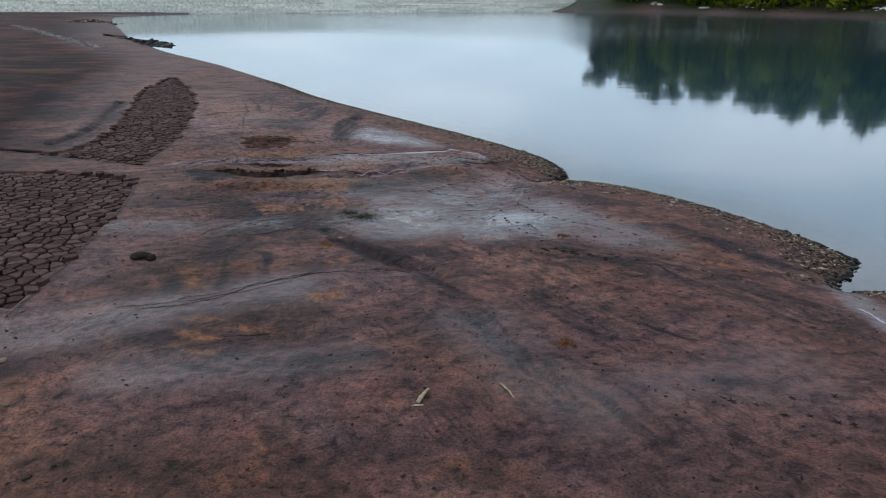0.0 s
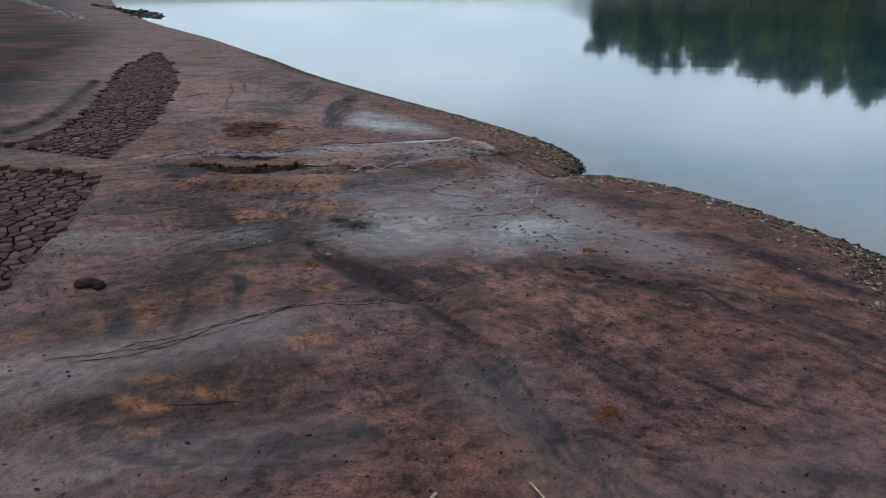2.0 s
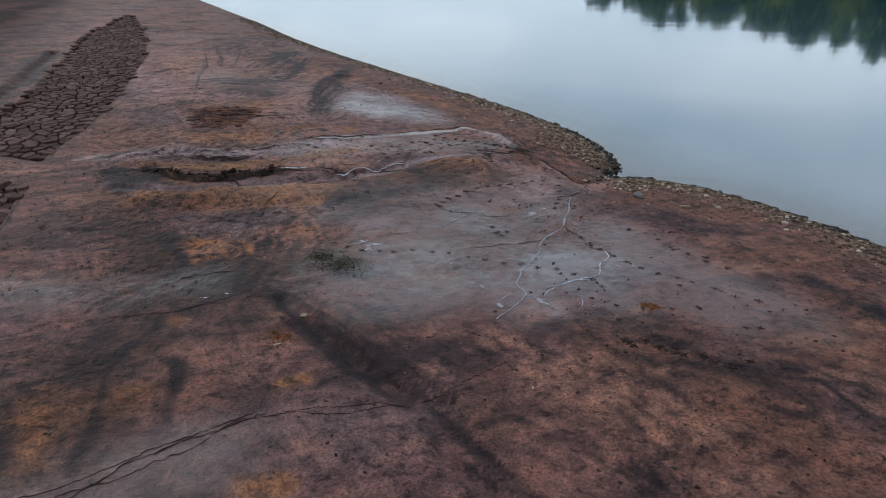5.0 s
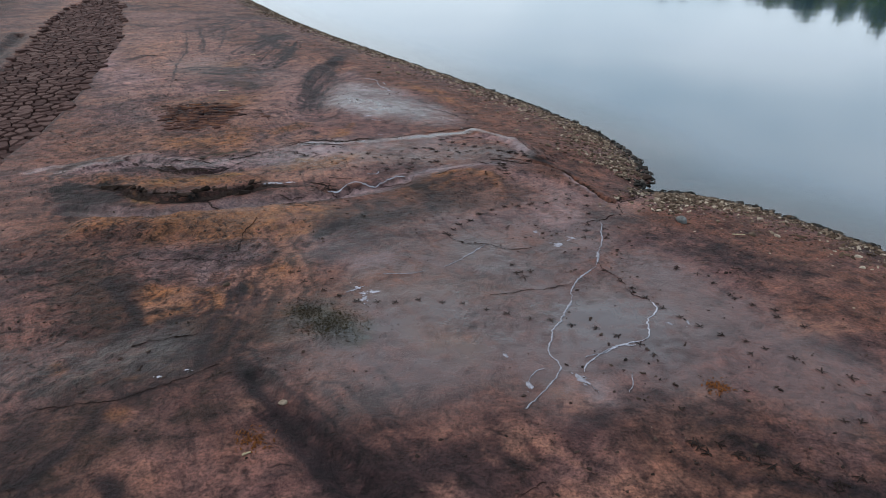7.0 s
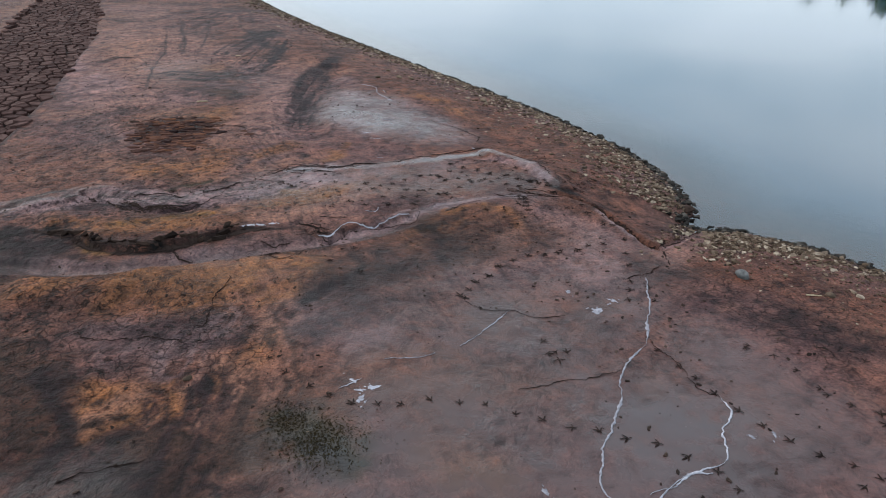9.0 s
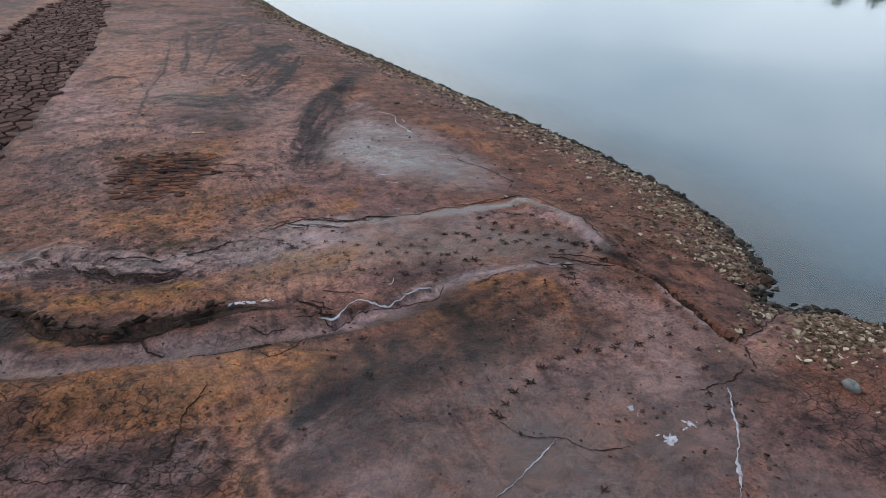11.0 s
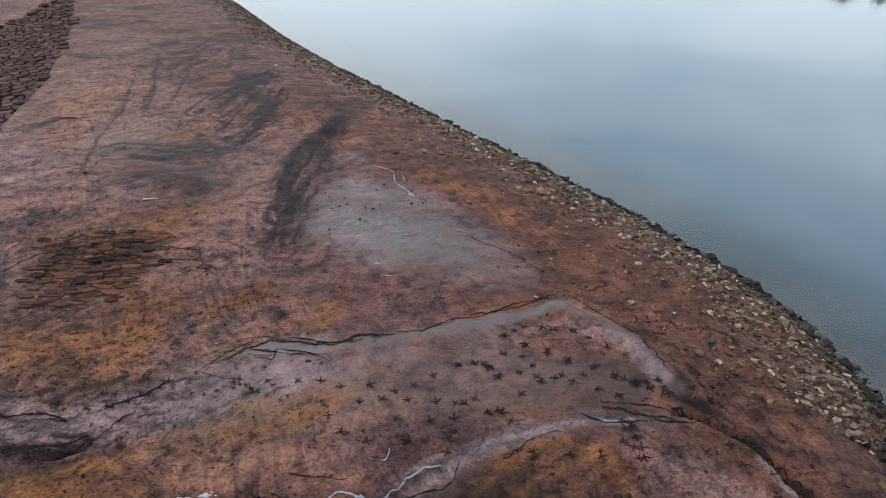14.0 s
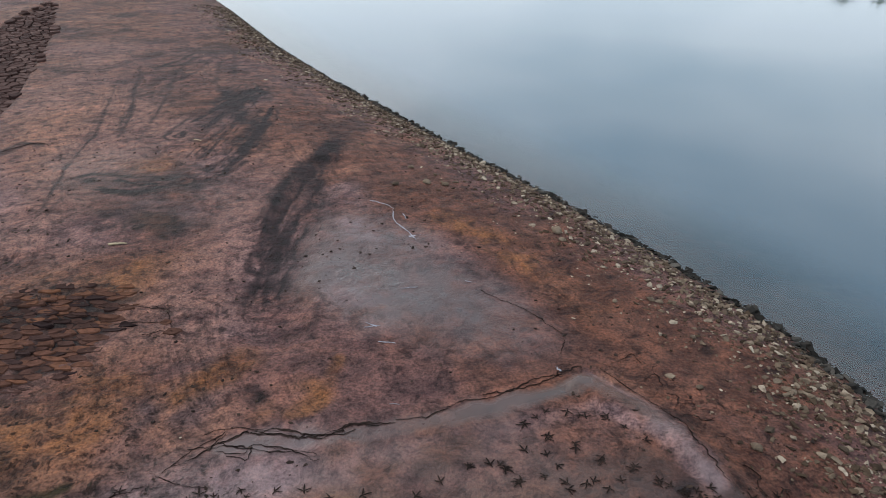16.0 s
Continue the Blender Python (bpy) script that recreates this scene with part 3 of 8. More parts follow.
stain_or_shade(ORANGE, 0.3, 0.6, [(-3.51, 17.21), (-2.73, 17.54), (-2.25, 17.48)])
stain_or_shade(YELLOW, 0.1, 0.7, [(-2.52, 17.46), (-2.33, 17.47)])
stain_or_shade(ORANGE, 0.14, 0.7, [(-1.01, 17.66), (-0.53, 17.77)])
stain_or_shade(YELLOW, 0.25, 0.35, [(-3.46, 17.4), (-2.94, 17.51), (-2.44, 17.55)])
stain_or_shade(YELLOW, 0.08, 0.8, [(-2.5, 17.47), (-2.41, 17.53)])
stain_or_shade(ORANGE, 0.4, 0.6, [(-4.5, 16.64), (-3.9, 16.81), (-3.41, 17.11)])
stain_or_shade(OLIVE, 0.3, 0.45, [(-4.74, 16.81), (-3.93, 16.68), (-3.38, 16.66)])
stain_or_shade(MAUVE, 0.5, 0.6, [(-2.3, 17.12), (-1.41, 17.33), (-0.65, 18)])
stain_or_shade(LIGHT, 0.4, 0.35, [(-3.28, 16.88), (-2.17, 16.87)])
# grey channel
stain_or_shade(GREY, 0.2, 0.7, [(-5.79, 15.44), (-4.79, 15.35), (-3.95, 15.65), (-3.06, 16.01), (-2.1, 16.4), (-1.42, 16.74), (-0.69, 17.37), (-0.14, 17.61), (0.89, 17.62)])
stain_or_shade(PALE, 0.14, 0.33, [(-3.66, 15.77), (-2.75, 16.13), (-2.11, 16.45), (-1.28, 16.89), (-0.61, 17.4), (-0.06, 17.61), (0.57, 17.58)])
# black lines: shade of the undercut bank painted onto the sheet
stain_or_shade(BLACK, 0.07, 0.6, [(-5.62, 16.25), (-4.87, 15.96), (-4.25, 15.93), (-3.79, 16.16), (-3.31, 16.43)])
stain_or_shade(BLACK, 0.05, 0.8, [(-3.31, 16.43), (-2.84, 16.55)])
stain_or_shade(YELLOW, 0.1, 0.6, [(-5.13, 15.94), (-4.79, 15.77)])
stain_or_shade(DARK, 0.12, 0.7, [(-5.6, 15.12), (-4.68, 15.11), (-3.91, 15.52), (-3.14, 15.8), (-2.07, 16.21)])
stain_or_shade(DARK, 0.3, 0.6, [(-5.99, 16.04), (-5.46, 15.8), (-5.32, 15.28)])
# orange slab south of channel
stain_or_shade(ORANGE, 0.42, 0.85, [(-5.26, 14.82), (-4.38, 15.11), (-3.2, 15.3), (-2.23, 15.52)])
stain_or_shade(ORANGE, 0.4, 0.7, [(-4.19, 14.67), (-3.19, 14.84), (-2.51, 14.99)])
stain_or_shade(ORANGE, 0.3, 0.5, [(-2.59, 13.71), (-2.44, 14.16)])
stain_or_shade(LIGHT, 0.5, 0.5, [(-3.08, 13.77), (-2.48, 13.47)])
stain_or_shade(GREY, 0.35, 0.6, [(-3.97, 13.91), (-3.41, 14.11)])
stain_or_shade(ORANGE, 0.42, 0.85, [(-3.73, 12.95), (-3.44, 13.03), (-3.22, 13.07)])
stain_or_shade(LIGHT, 0.2, 0.5, [(-3.77, 13.12), (-3.35, 13.28)])
stain_or_shade(RUSTY, 0.4, 0.7, [(-4.04, 12.59), (-4.11, 12.97), (-4.51, 13.54)])
stain_or_shade(BROWN, 0.3, 0.5, [(-4.73, 14.04), (-4.2, 13.72)])
stain_or_shade(DARK, 0.25, 0.8, [(-4.3, 13.47), (-4.29, 13.32)])
stain_or_shade(DARK, 0.3, 0.6, [(-2.77, 12.69), (-2.98, 12.44)])
stain_or_shade(OLIVE, 0.28, 0.75, [(-2.13, 13.01), (-1.78, 12.86)])
stain_or_shade(OLIVE, 0.3, 0.9, [(-1.84, 12.73), (-1.6, 12.59)])
stain_or_shade(OLIVE, 0.5, 0.4, [(-2.35, 12.77), (-1.91, 13.06)])
stain_or_shade(DARK, 0.22, 0.85, [(-2.22, 14.73), (-2, 15.03)])
stain_or_shade(DARK, 0.3, 0.75, [(-2.07, 14.58), (-1.69, 15.29), (-1.21, 15.7)])
stain_or_shade(DARK, 0.2, 0.7, [(-1.58, 15.42), (-1.33, 15.56)])
stain_or_shade(DARK, 0.25, 0.6, [(-1.03, 16.13), (-0.76, 16.29)])
stain_or_shade(ORANGE, 0.2, 0.85, [(-1.35, 16.31), (-1.07, 16.19)])
stain_or_shade(ORANGE, 0.16, 0.8, [(-0.23, 17.28), (0.14, 17.09), (0.26, 16.68)])
stain_or_shade(ORANGE, 0.3, 0.4, [(-0.84, 16.97), (-0.24, 17)])
stain_or_shade(DARK, 0.35, 0.5, [(-1.21, 15.7), (-0.69, 16.02), (-0.12, 16.48)])
stain_or_shade(DARK, 0.1, 0.6, [(0.34, 16.44), (0.48, 16.22)])
stain_or_shade(BROWN, 0.6, 0.45, [(-1.03, 13.41), (-0.17, 13.63)])
stain_or_shade(ORANGE, 0.5, 0.25, [(-0.77, 12.72), (-0.42, 12.5)])
stain_or_shade(UMBER, 0.9, 0.95, [(-1.05, 16.48), (-0.48, 16.69), (0.09, 16.67)])
stain_or_shade(UMBER, 0.6, 0.7, [(-1.82, 15.69), (-1.12, 15.61), (-0.51, 16.21)])
stain_or_shade(UMBER, 0.8, 0.5, [(-1.45, 15.04), (-0.55, 14.95)])
stain_or_shade(BLACK, 0.3, 0.5, [(-1.48, 16.51), (-1.05, 16.65)])
stain_or_shade(UMBER, 0.9, 0.6, [(-3.57, 10.49), (-3.26, 11.12), (-2.87, 11.57)])
stain_or_shade(UMBER, 0.7, 0.5, [(-3.56, 8.21), (-2.64, 8.05)])
stain_or_shade(UMBER, 0.5, 0.5, [(-5.38, 19.27), (-5.06, 19.47)])
stain_or_shade(UMBER, 0.5, 0.35, [(-4.34, 14.81), (-3.49, 15)])
stain_or_shade(UMBER, 0.7, 0.5, [(-4.35, 13.24), (-3.91, 12.59)])
stain_or_shade(UMBER, 1.0, 0.5, [(-3.42, 4.73), (-2.35, 4.84)])
stain_or_shade(UMBER, 0.9, 0.45, [(1.58, 11.17), (2.39, 10.94)])
stain_or_shade(UMBER, 0.9, 0.4, [(2.21, 5.26), (3.3, 5.47)])
stain_or_shade(UMBER, 1.2, 0.6, [(-4.28, 9.33), (-3.35, 8.7), (-2.32, 8.12)])
stain_or_shade(UMBER, 0.8, 0.4, [(-1.72, 18.07), (-0.43, 18.19)])
# upper dark strokes
stain_or_shade(GREY, 0.6, 0.6, [(-5.8, 25.46), (-5.23, 27.79)])
stain_or_shade(DARK, 0.45, 0.85, [(-5.54, 19.38), (-5, 19.98)])
stain_or_shade(DARK, 0.35, 0.7, [(-5.86, 22.35), (-5.37, 22.61)])
stain_or_shade(DARK, 0.3, 0.6, [(-7.11, 20.21)])
stain_or_shade(RUSTY, 0.7, 0.6, [(-5.76, 20.79), (-4.48, 20.94)])
stain_or_shade(ORANGE, 0.5, 0.4, [(-5.87, 21.1), (-4.35, 20.05)])
stain_or_shade(LIGHT, 1.2, 0.55, [(-7.79, 23.21), (-8.77, 27.22)])
stain_or_shade(LIGHT, 0.9, 0.5, [(-6.57, 18.32), (-5.44, 18.66)])
stain_or_shade(OLIVE, 0.35, 0.4, [(-7.36, 20.96), (-6.1, 19.2)])
stain_or_shade(GREY, 0.8, 0.4, [(-8.21, 22.34), (-7.61, 22.79)])
# t16 region
stain_or_shade(ORANGE, 0.6, 0.7, [(-6.01, 20.36), (-5.54, 20.62), (-5, 20.79)])
stain_or_shade(ORANGE, 0.5, 0.6, [(-4.64, 18.87), (-4.47, 19.35)])
stain_or_shade(ORANGE, 0.5, 0.5, [(-4.74, 18.26), (-4.34, 18.12)])
stain_or_shade(ORANGE, 0.4, 0.4, [(-4.6, 21.07), (-4.49, 21.47)])
stain_or_shade(RUSTY, 0.6, 0.5, [(-6.13, 22.19), (-6.02, 23.67)])
stain_or_shade(GREY, 0.22, 0.7, [(-4.13, 18.77), (-3.88, 18.27)])
stain_or_shade(GREY, 0.25, 0.5, [(-3.75, 19.41), (-3.58, 18.8)])
stain_or_shade(DARK, 0.12, 0.75, [(-3.13, 19.02), (-3.03, 18.91)])
stain_or_shade(GREY, 0.9, 0.6, [(-2.68, 21.93), (-2.05, 21.31), (-1.07, 20.8)])
stain_or_shade(PALE, 0.4, 0.19, [(-3.39, 23.38), (-2.89, 23.25)])
stain_or_shade(MAUVE, 0.9, 0.6, [(-2.16, 19.7), (-1.08, 19.97)])
stain_or_shade(BROWN, 0.5, 0.5, [(-1.6, 20.31), (-0.91, 19.98)])
stain_or_shade(ORANGE, 0.15, 0.6, [(-2.43, 18.88), (-2.58, 19.09)])
stain_or_shade(ORANGE, 0.25, 0.35, [(-2.63, 19.09), (-2.85, 18.78)])
stain_or_shade(MAUVE, 0.6, 0.6, [(-1.74, 18.23), (-0.39, 18.61)])
stain_or_shade(LILAC, 0.13, 0.8, [(-0.05, 19.54), (0.24, 19.29), (0.46, 18.96), (0.64, 18.55), (0.78, 18.18)])
# red strip inside the stones
stain_or_shade(RUSTY, 0.75, 0.85, [(-2.12, 23.57), (-1.07, 22.46), (-0.11, 21.17), (0.59, 19.95), (1.11, 19), (1.55, 18.31)])
stain_or_shade(ORANGE, 0.35, 0.5, [(-1.44, 22.56), (-0.34, 21.53), (0.21, 20.73)])
stain_or_shade(RUSTY, 0.5, 0.7, [(1.01, 17.86), (1.57, 17.01), (2.08, 16.68)])
stain_or_shade(RUSTY, 0.5, 0.8, [(2.35, 15.94), (3.19, 15.54), (3.99, 15.11)])
stain_or_shade(RUSTY, 0.6, 0.6, [(2.73, 15.92), (3.96, 15.07), (4.95, 13.16), (5.51, 12.47)])
stain_or_shade(DARK, 0.5, 0.5, [(2.75, 14.8), (3.55, 14.31)])
stain_or_shade(RUSTY, 0.5, 0.6, [(-5.67, 28.87), (-2.09, 24.39), (0.23, 21.89), (1.93, 19.3)])
stain_or_shade(DARK, 0.2, 0.8, [(-6.18, 28.03), (-5.1, 25.89)])
stain_or_shade(DARK, 0.3, 0.7, [(-3.54, 23.66), (-2.97, 22.16)])
stain_or_shade(BROWN, 1.0, 0.5, [(0.3, 9.93), (1.45, 9.99), (2.39, 9.45)])
stain_or_shade(DARK, 0.2, 0.3, [(-0.67, 9.88), (-0.27, 9.41), (0.12, 8.77), (0.36, 8.22)])
stain_or_shade(DARK, 0.2, 0.6, [(2.38, 8.64), (2.56, 8.31)])
stain_or_shade(RUSTY, 0.4, 0.6, [(3.81, 11.49), (4.45, 10.9)])
stain_or_shade(ORANGE, 0.25, 0.7, [(-3.95, 13.19), (-3.35, 13.12), (-2.79, 13.5)])
stain_or_shade(ORANGE, 0.2, 0.6, [(-1.86, 8.92), (-1.62, 8.97)])
stain_or_shade(OLIVE, 0.3, 0.8, [(-2.11, 12.9), (-1.53, 12.75)])
stain_or_shade(LIGHT, 0.5, 0.4, [(0.97, 10.66), (1.54, 9.89)])
stain_or_shade(DARK, 0.4, 0.3, [(-1.62, 11.17), (-1.18, 10.63)])
stain_or_shade(DARK, 0.12, 0.4, [(-2.37, 11.92), (-1.8, 11.17)])
# far left field
stain_or_shade(RUSTY, 2.5, 0.5, [(-37.87, 64.94), (-39.7, 77.68)])
stain_or_shade(ORANGE, 1.6, 0.3, [(-52.05, 89.7), (-30.62, 57.85)])
stain_or_shade(OLIVE, 1.6, 0.5, [(-23.18, 37.74), (-18.9, 35.27)])
stain_or_shade(DARK, 0.7, 0.7, [(-20.46, 32.73), (-18.58, 31.27)])
stain_or_shade(DARK, 0.5, 0.7, [(-15.1, 27.1), (-14.25, 26.93)])
stain_or_shade(OLIVE, 1.0, 0.5, [(-14.82, 23.7), (-12.78, 22.76)])
stain_or_shade(DARK, 0.7, 0.7, [(-10.66, 18.21), (-10.9, 20.83), (-12.87, 27.22)])
stain_or_shade(DARK, 0.3, 0.6, [(-11.67, 17.66), (-10.14, 17.53), (-7.59, 16.6)])
stain_or_shade(LIGHT, 0.8, 0.5, [(-11.22, 19.82), (-11.22, 22.98), (-15.1, 36.26)])
stain_or_shade(PALE, 1.5, 0.22, [(-67.9, 114.27), (-34.09, 66.54)])
stain_or_shade(GREY, 3, 0.5, [(-78.94, 144.49), (-64.62, 131.22)])
surface(0, 0.9, 0.9, [(2.58, 15.65), (3.04, 14.91), (3.5, 14.21)])
surface(0, 0.8, 0.7, [(-4.98, 14.41), (-3.79, 13.74)])
surface(0, 0.4, 0.6, [(0.4, 19.79), (0.64, 19.29)])
surface(0, 0.5, 0.6, [(0.43, 19.74), (0.85, 18.95)])
surface(1, 0.9, 0.5, [(-1.23, 14.07), (-0.15, 13.97), (1.1, 14.8)])
surface(1, 0.6, 0.6, [(-2.61, 21.48), (-1.7, 20.61)])
surface(2, 1.2, 1.0, [(-4.42, 16.97), (-5.68, 16.53)])
surface(2, 1.4, 0.9, [(-6.49, 20.11), (-6.46, 18.11)])
surface(2, 0.8, 1.0, [(-4.74, 17.52), (-3.52, 17.71)])
surface(2, 0.9, 0.9, [(-4.66, 18.72), (-4.51, 18.1)])
furrow(0.2, 0.07, [(-5.75, 15.38), (-4.78, 15.33), (-3.93, 15.58), (-3.05, 15.97), (-2.09, 16.36), (-1.14, 16.95)])
furrow(0.3, -0.04, [(-5.72, 16.6), (-4.53, 16.31), (-3.62, 16.78)])
furrow(0.5, -0.06, [(-5.09, 14.83), (-3.75, 15.09), (-2.34, 15.42)])
furrow(0.1, 0.06, [(0.87, 17.73), (1.34, 17.45), (1.61, 16.88), (1.84, 16.46), (1.95, 16.39)])
furrow(0.14, 0.05, [(2.04, 16.54), (2.83, 17.56)])
furrow(0.12, 0.04, [(-6.54, 16.78), (-5.83, 17.28), (-4.63, 17.16)])
furrow(0.3, 0.05, [(-1.97, 11.29), (-0.56, 10.02), (0.33, 8.13), (0.79, 6.96)])
furrow(0.12, 0.12, [(-11.67, 17.66), (-10.75, 17.58), (-9.47, 17.07), (-7.59, 16.6)])
furrow(0.25, 0.1, [(-12.87, 27.22), (-10.98, 21.33), (-10.86, 18.58)])
furrow(0.2, -0.05, [(0.95, 18.02), (0.53, 18.78), (-0.15, 19.35)])
furrow(0.5, 0.06, [(-3.34, 24.27), (-3.51, 22.09), (-3.21, 19.88)])
surface(1, 1.6, 1.0, [(-1.12, 12.67), (0.15, 13.09), (1.34, 12.93)])
surface(1, 0.9, 0.8, [(0.55, 12.08)])
surface(1, 0.9, 0.95, [(-2.57, 21.14), (-1.89, 20.59), (-1.29, 20.5)])
surface(1, 0.12, 0.6, [(-3.05, 18.35), (-2.06, 18.54), (-1.04, 18.86), (-0.15, 19.35)])
surface(1, 0.15, 0.6, [(-0.14, 19.4), (0.25, 19.15), (0.52, 18.7), (0.82, 18.02)])
surface(1, 0.25, 0.25, [(-6.54, 16.78), (-5.83, 17.28), (-4.65, 17.21), (-3.73, 17.76), (-3.04, 18.31)])
surface(1, 0.2, 0.35, [(-5.79, 15.44), (-4.79, 15.35), (-3.95, 15.65), (-3.06, 16.01), (-2.1, 16.4), (-1.42, 16.74), (-0.69, 17.37), (-0.14, 17.61)])
surface(1, 0.8, 0.25, [(-5.36, 7.43), (-4.67, 8.06), (-3.58, 8.61), (-2.25, 9.1)])
surface(1, 0.6, 0.35, [(-6.01, 11.71), (-3.9, 11.98), (-3.35, 12.2)])
surface(1, 0.35, 0.9, [(6.01, 10.41), (5.6, 8.43)])
surface(1, 0.8, 0.5, [(2.54, 13.19), (3.38, 11.61)])
stain_or_shade(PALE, 0.25, 0.6, [(5.92, 10.33), (5.61, 9.08), (5.54, 8.33)])
combed(DARK, 0.4, 0.4, [(-1.92, 11.46), (-1.02, 10.61), (-0.5, 10), (0.12, 8.77), (0.43, 8.1)])
combed(DARK, 0.35, 0.4, [(-2.49, 12), (-1.83, 11.31), (-1.27, 10.68)])
combed(LIGHT, 0.6, 0.8, [(-2.53, 14.55), (-2.62, 13.63), (-2.88, 13.01)])
combed(DARK, 0.6, 0.6, [(-3.06, 14.42), (-3.02, 13.29), (-3.17, 12.49)])
combed(DARK, 0.8, 0.35, [(1.01, 10.92), (1.46, 9.78), (1.48, 8.6)])
combed(DARK, 0.5, 0.4, [(1.38, 10.28), (1.41, 8.85), (1.71, 8.13), (2.05, 7.41)], 0.06, 0.5)
combed(LIGHT, 0.7, 0.22, [(1.18, 10.8), (1.59, 9.89), (1.75, 9.42)])
stain_or_shade(LIGHT, 0.7, 0.3, [(0.28, 9.68), (1, 9.48), (1.32, 9.26)])
combed(DARK, 0.6, 0.25, [(0.17, 9.8), (0.76, 9.47), (1.06, 8.45)], 0.05, 0.4)
combed(DARK, 0.9, 0.3, [(0.12, 9.49), (1.43, 8.38), (2.97, 7.5)])
combed(DARK, 0.8, 0.6, [(1.84, 11.18), (3.45, 10.24), (4.85, 8.66)])
combed(RUSTY, 0.8, 0.7, [(2.45, 9.67), (3.84, 8.95), (4.84, 7.93)])
combed(DARK, 0.6, 0.6, [(-3.28, 12.43), (-3.62, 11.39), (-3.73, 10.54)])
combed(DARK, 0.7, 0.5, [(-3.55, 7.58), (-2.53, 6.92), (-1.58, 7.24)])
combed(DARK, 0.6, 0.6, [(-2.57, 6.3), (-1.69, 6.02), (-1.21, 5.29)])
combed(GREY, 0.5, 0.5, [(-3.67, 14.1), (-3.72, 13.58), (-3.9, 13.41)])
combed(DARK, 0.5, 0.6, [(-6.84, 23), (-6.01, 23.07), (-5.24, 23.35)])
combed(DARK, 0.5, 0.7, [(-6.05, 22.04), (-5.38, 21.66), (-5.03, 21.99)])
combed(DARK, 0.4, 0.6, [(-6.12, 16.03), (-5.52, 15.66), (-4.84, 15.32)])
stain_or_shade(WHITE, 8, 0.8, [(-342.56, 552.17), (-422.81, 773.67)])
stain_or_shade(PALE, 0.5, 0.6, [(-63.01, 110.33), (-35.94, 68.09), (-25.36, 53.37)])
stain_or_shade(DARK, 4, 0.6, [(-100.07, 191.73), (-121.44, 278.38)])
stain_or_shade(DARK, 0.3, 0.4, [(-5.64, 21.93), (-5.1, 21.98)])
# fans of dark strokes
stain_or_shade(DARK, 0.13, 0.7, [(-5.43, 27.56), (-5.64, 27.1), (-5.86, 26.67)])
stain_or_shade(DARK, 0.1, 0.5, [(-5.86, 26.67), (-5.98, 26.13)])
stain_or_shade(DARK, 0.08, 0.75, [(-4.85, 26.57), (-4.82, 25.54), (-4.71, 24.46)])
stain_or_shade(DARK, 0.09, 0.6, [(-4.74, 24.58), (-4.89, 24.13), (-5.01, 23.61)])
stain_or_shade(DARK, 0.08, 0.5, [(-5.07, 26.74), (-5.02, 25.5), (-5.13, 24.62)])
stain_or_shade(DARK, 0.1, 0.5, [(-8.01, 30.98), (-8.13, 30.32), (-8.2, 29.46)])
stain_or_shade(DARK, 0.08, 0.3, [(-8.41, 29.22), (-7.75, 27.28), (-7.04, 25.22)])
stain_or_shade(DARK, 0.08, 0.3, [(-7.67, 29.14), (-7.05, 27.11), (-6.72, 25.71)])
stain_or_shade(DARK, 0.07, 0.35, [(-7.09, 30.43), (-6.52, 28.46)])
stain_or_shade(DARK, 0.07, 0.4, [(-7.07, 31.55), (-6.28, 28.97)])
stain_or_shade(DARK, 0.13, 0.8, [(-3.41, 25.29), (-3.56, 24.57), (-3.69, 23.95)])
stain_or_shade(DARK, 0.1, 0.6, [(-3.71, 24.09), (-3.85, 23.39), (-3.88, 22.65)])
stain_or_shade(DARK, 0.08, 0.6, [(-3.54, 22.58), (-3.52, 21.84), (-3.53, 21.19)])
stain_or_shade(DARK, 0.07, 0.45, [(-3.44, 23.19), (-3.49, 22.36), (-3.4, 21.57)])
stain_or_shade(DARK, 0.05, 0.5, [(-2.77, 20.6), (-2.8, 20.15), (-2.73, 19.54)])
combed(DARK, 0.5, 0.7, [(-5.43, 27.67), (-5.49, 25.8), (-5.38, 24.12)])
combed(DARK, 0.6, 0.5, [(-7.34, 30.51), (-7.56, 28.41), (-6.95, 25.6)])
surface(1, 0.14, 1.0, [(-3.05, 18.35), (-2.06, 18.54), (-1.04, 18.86), (-0.15, 19.35)])
combed(ORANGE, 0.2, 0.8, [(-0.71, 17.17), (-0.29, 17.37), (0.06, 17.21), (0.22, 16.79), (0.28, 16.57)])
stain_or_shade(ORANGE, 0.1, 0.7, [(-0.22, 17.37), (0.06, 17.21), (0.22, 16.79)])
stain_or_shade(ORANGE, 0.18, 0.8, [(-1.24, 16.53), (-1.17, 16.15)])
combed(ORANGE, 0.4, 0.35, [(-0.77, 16.62), (-0.36, 17.04), (-0.03, 16.77)])
stain_or_shade(DARK, 0.3, 0.6, [(-1.86, 16), (-1.23, 15.82), (-0.77, 16.1)])
combed(DARK, 0.4, 0.8, [(-1.94, 15.25), (-1.53, 15.79), (-1.04, 16.24)])
combed(RUSTY, 0.3, 0.9, [(0.05, 19.61), (0.93, 18.43), (1.51, 17.62)])
combed(DARK, 0.2, 0.7, [(0.59, 19.03), (1.22, 18.07), (1.62, 17.64)])
combed(LIGHT, 0.3, 0.5, [(0.1, 19.49), (0.58, 18.97), (0.84, 18.07)])
surface(2, 0.8, 1.0, [(-4.75, 14.63), (-3.26, 14.51)])
surface(2, 1.0, 1.0, [(-5.26, 16.6), (-3.93, 16.73)])
surface(2, 1.0, 0.9, [(-5.21, 17.99), (-4.36, 18.45)])
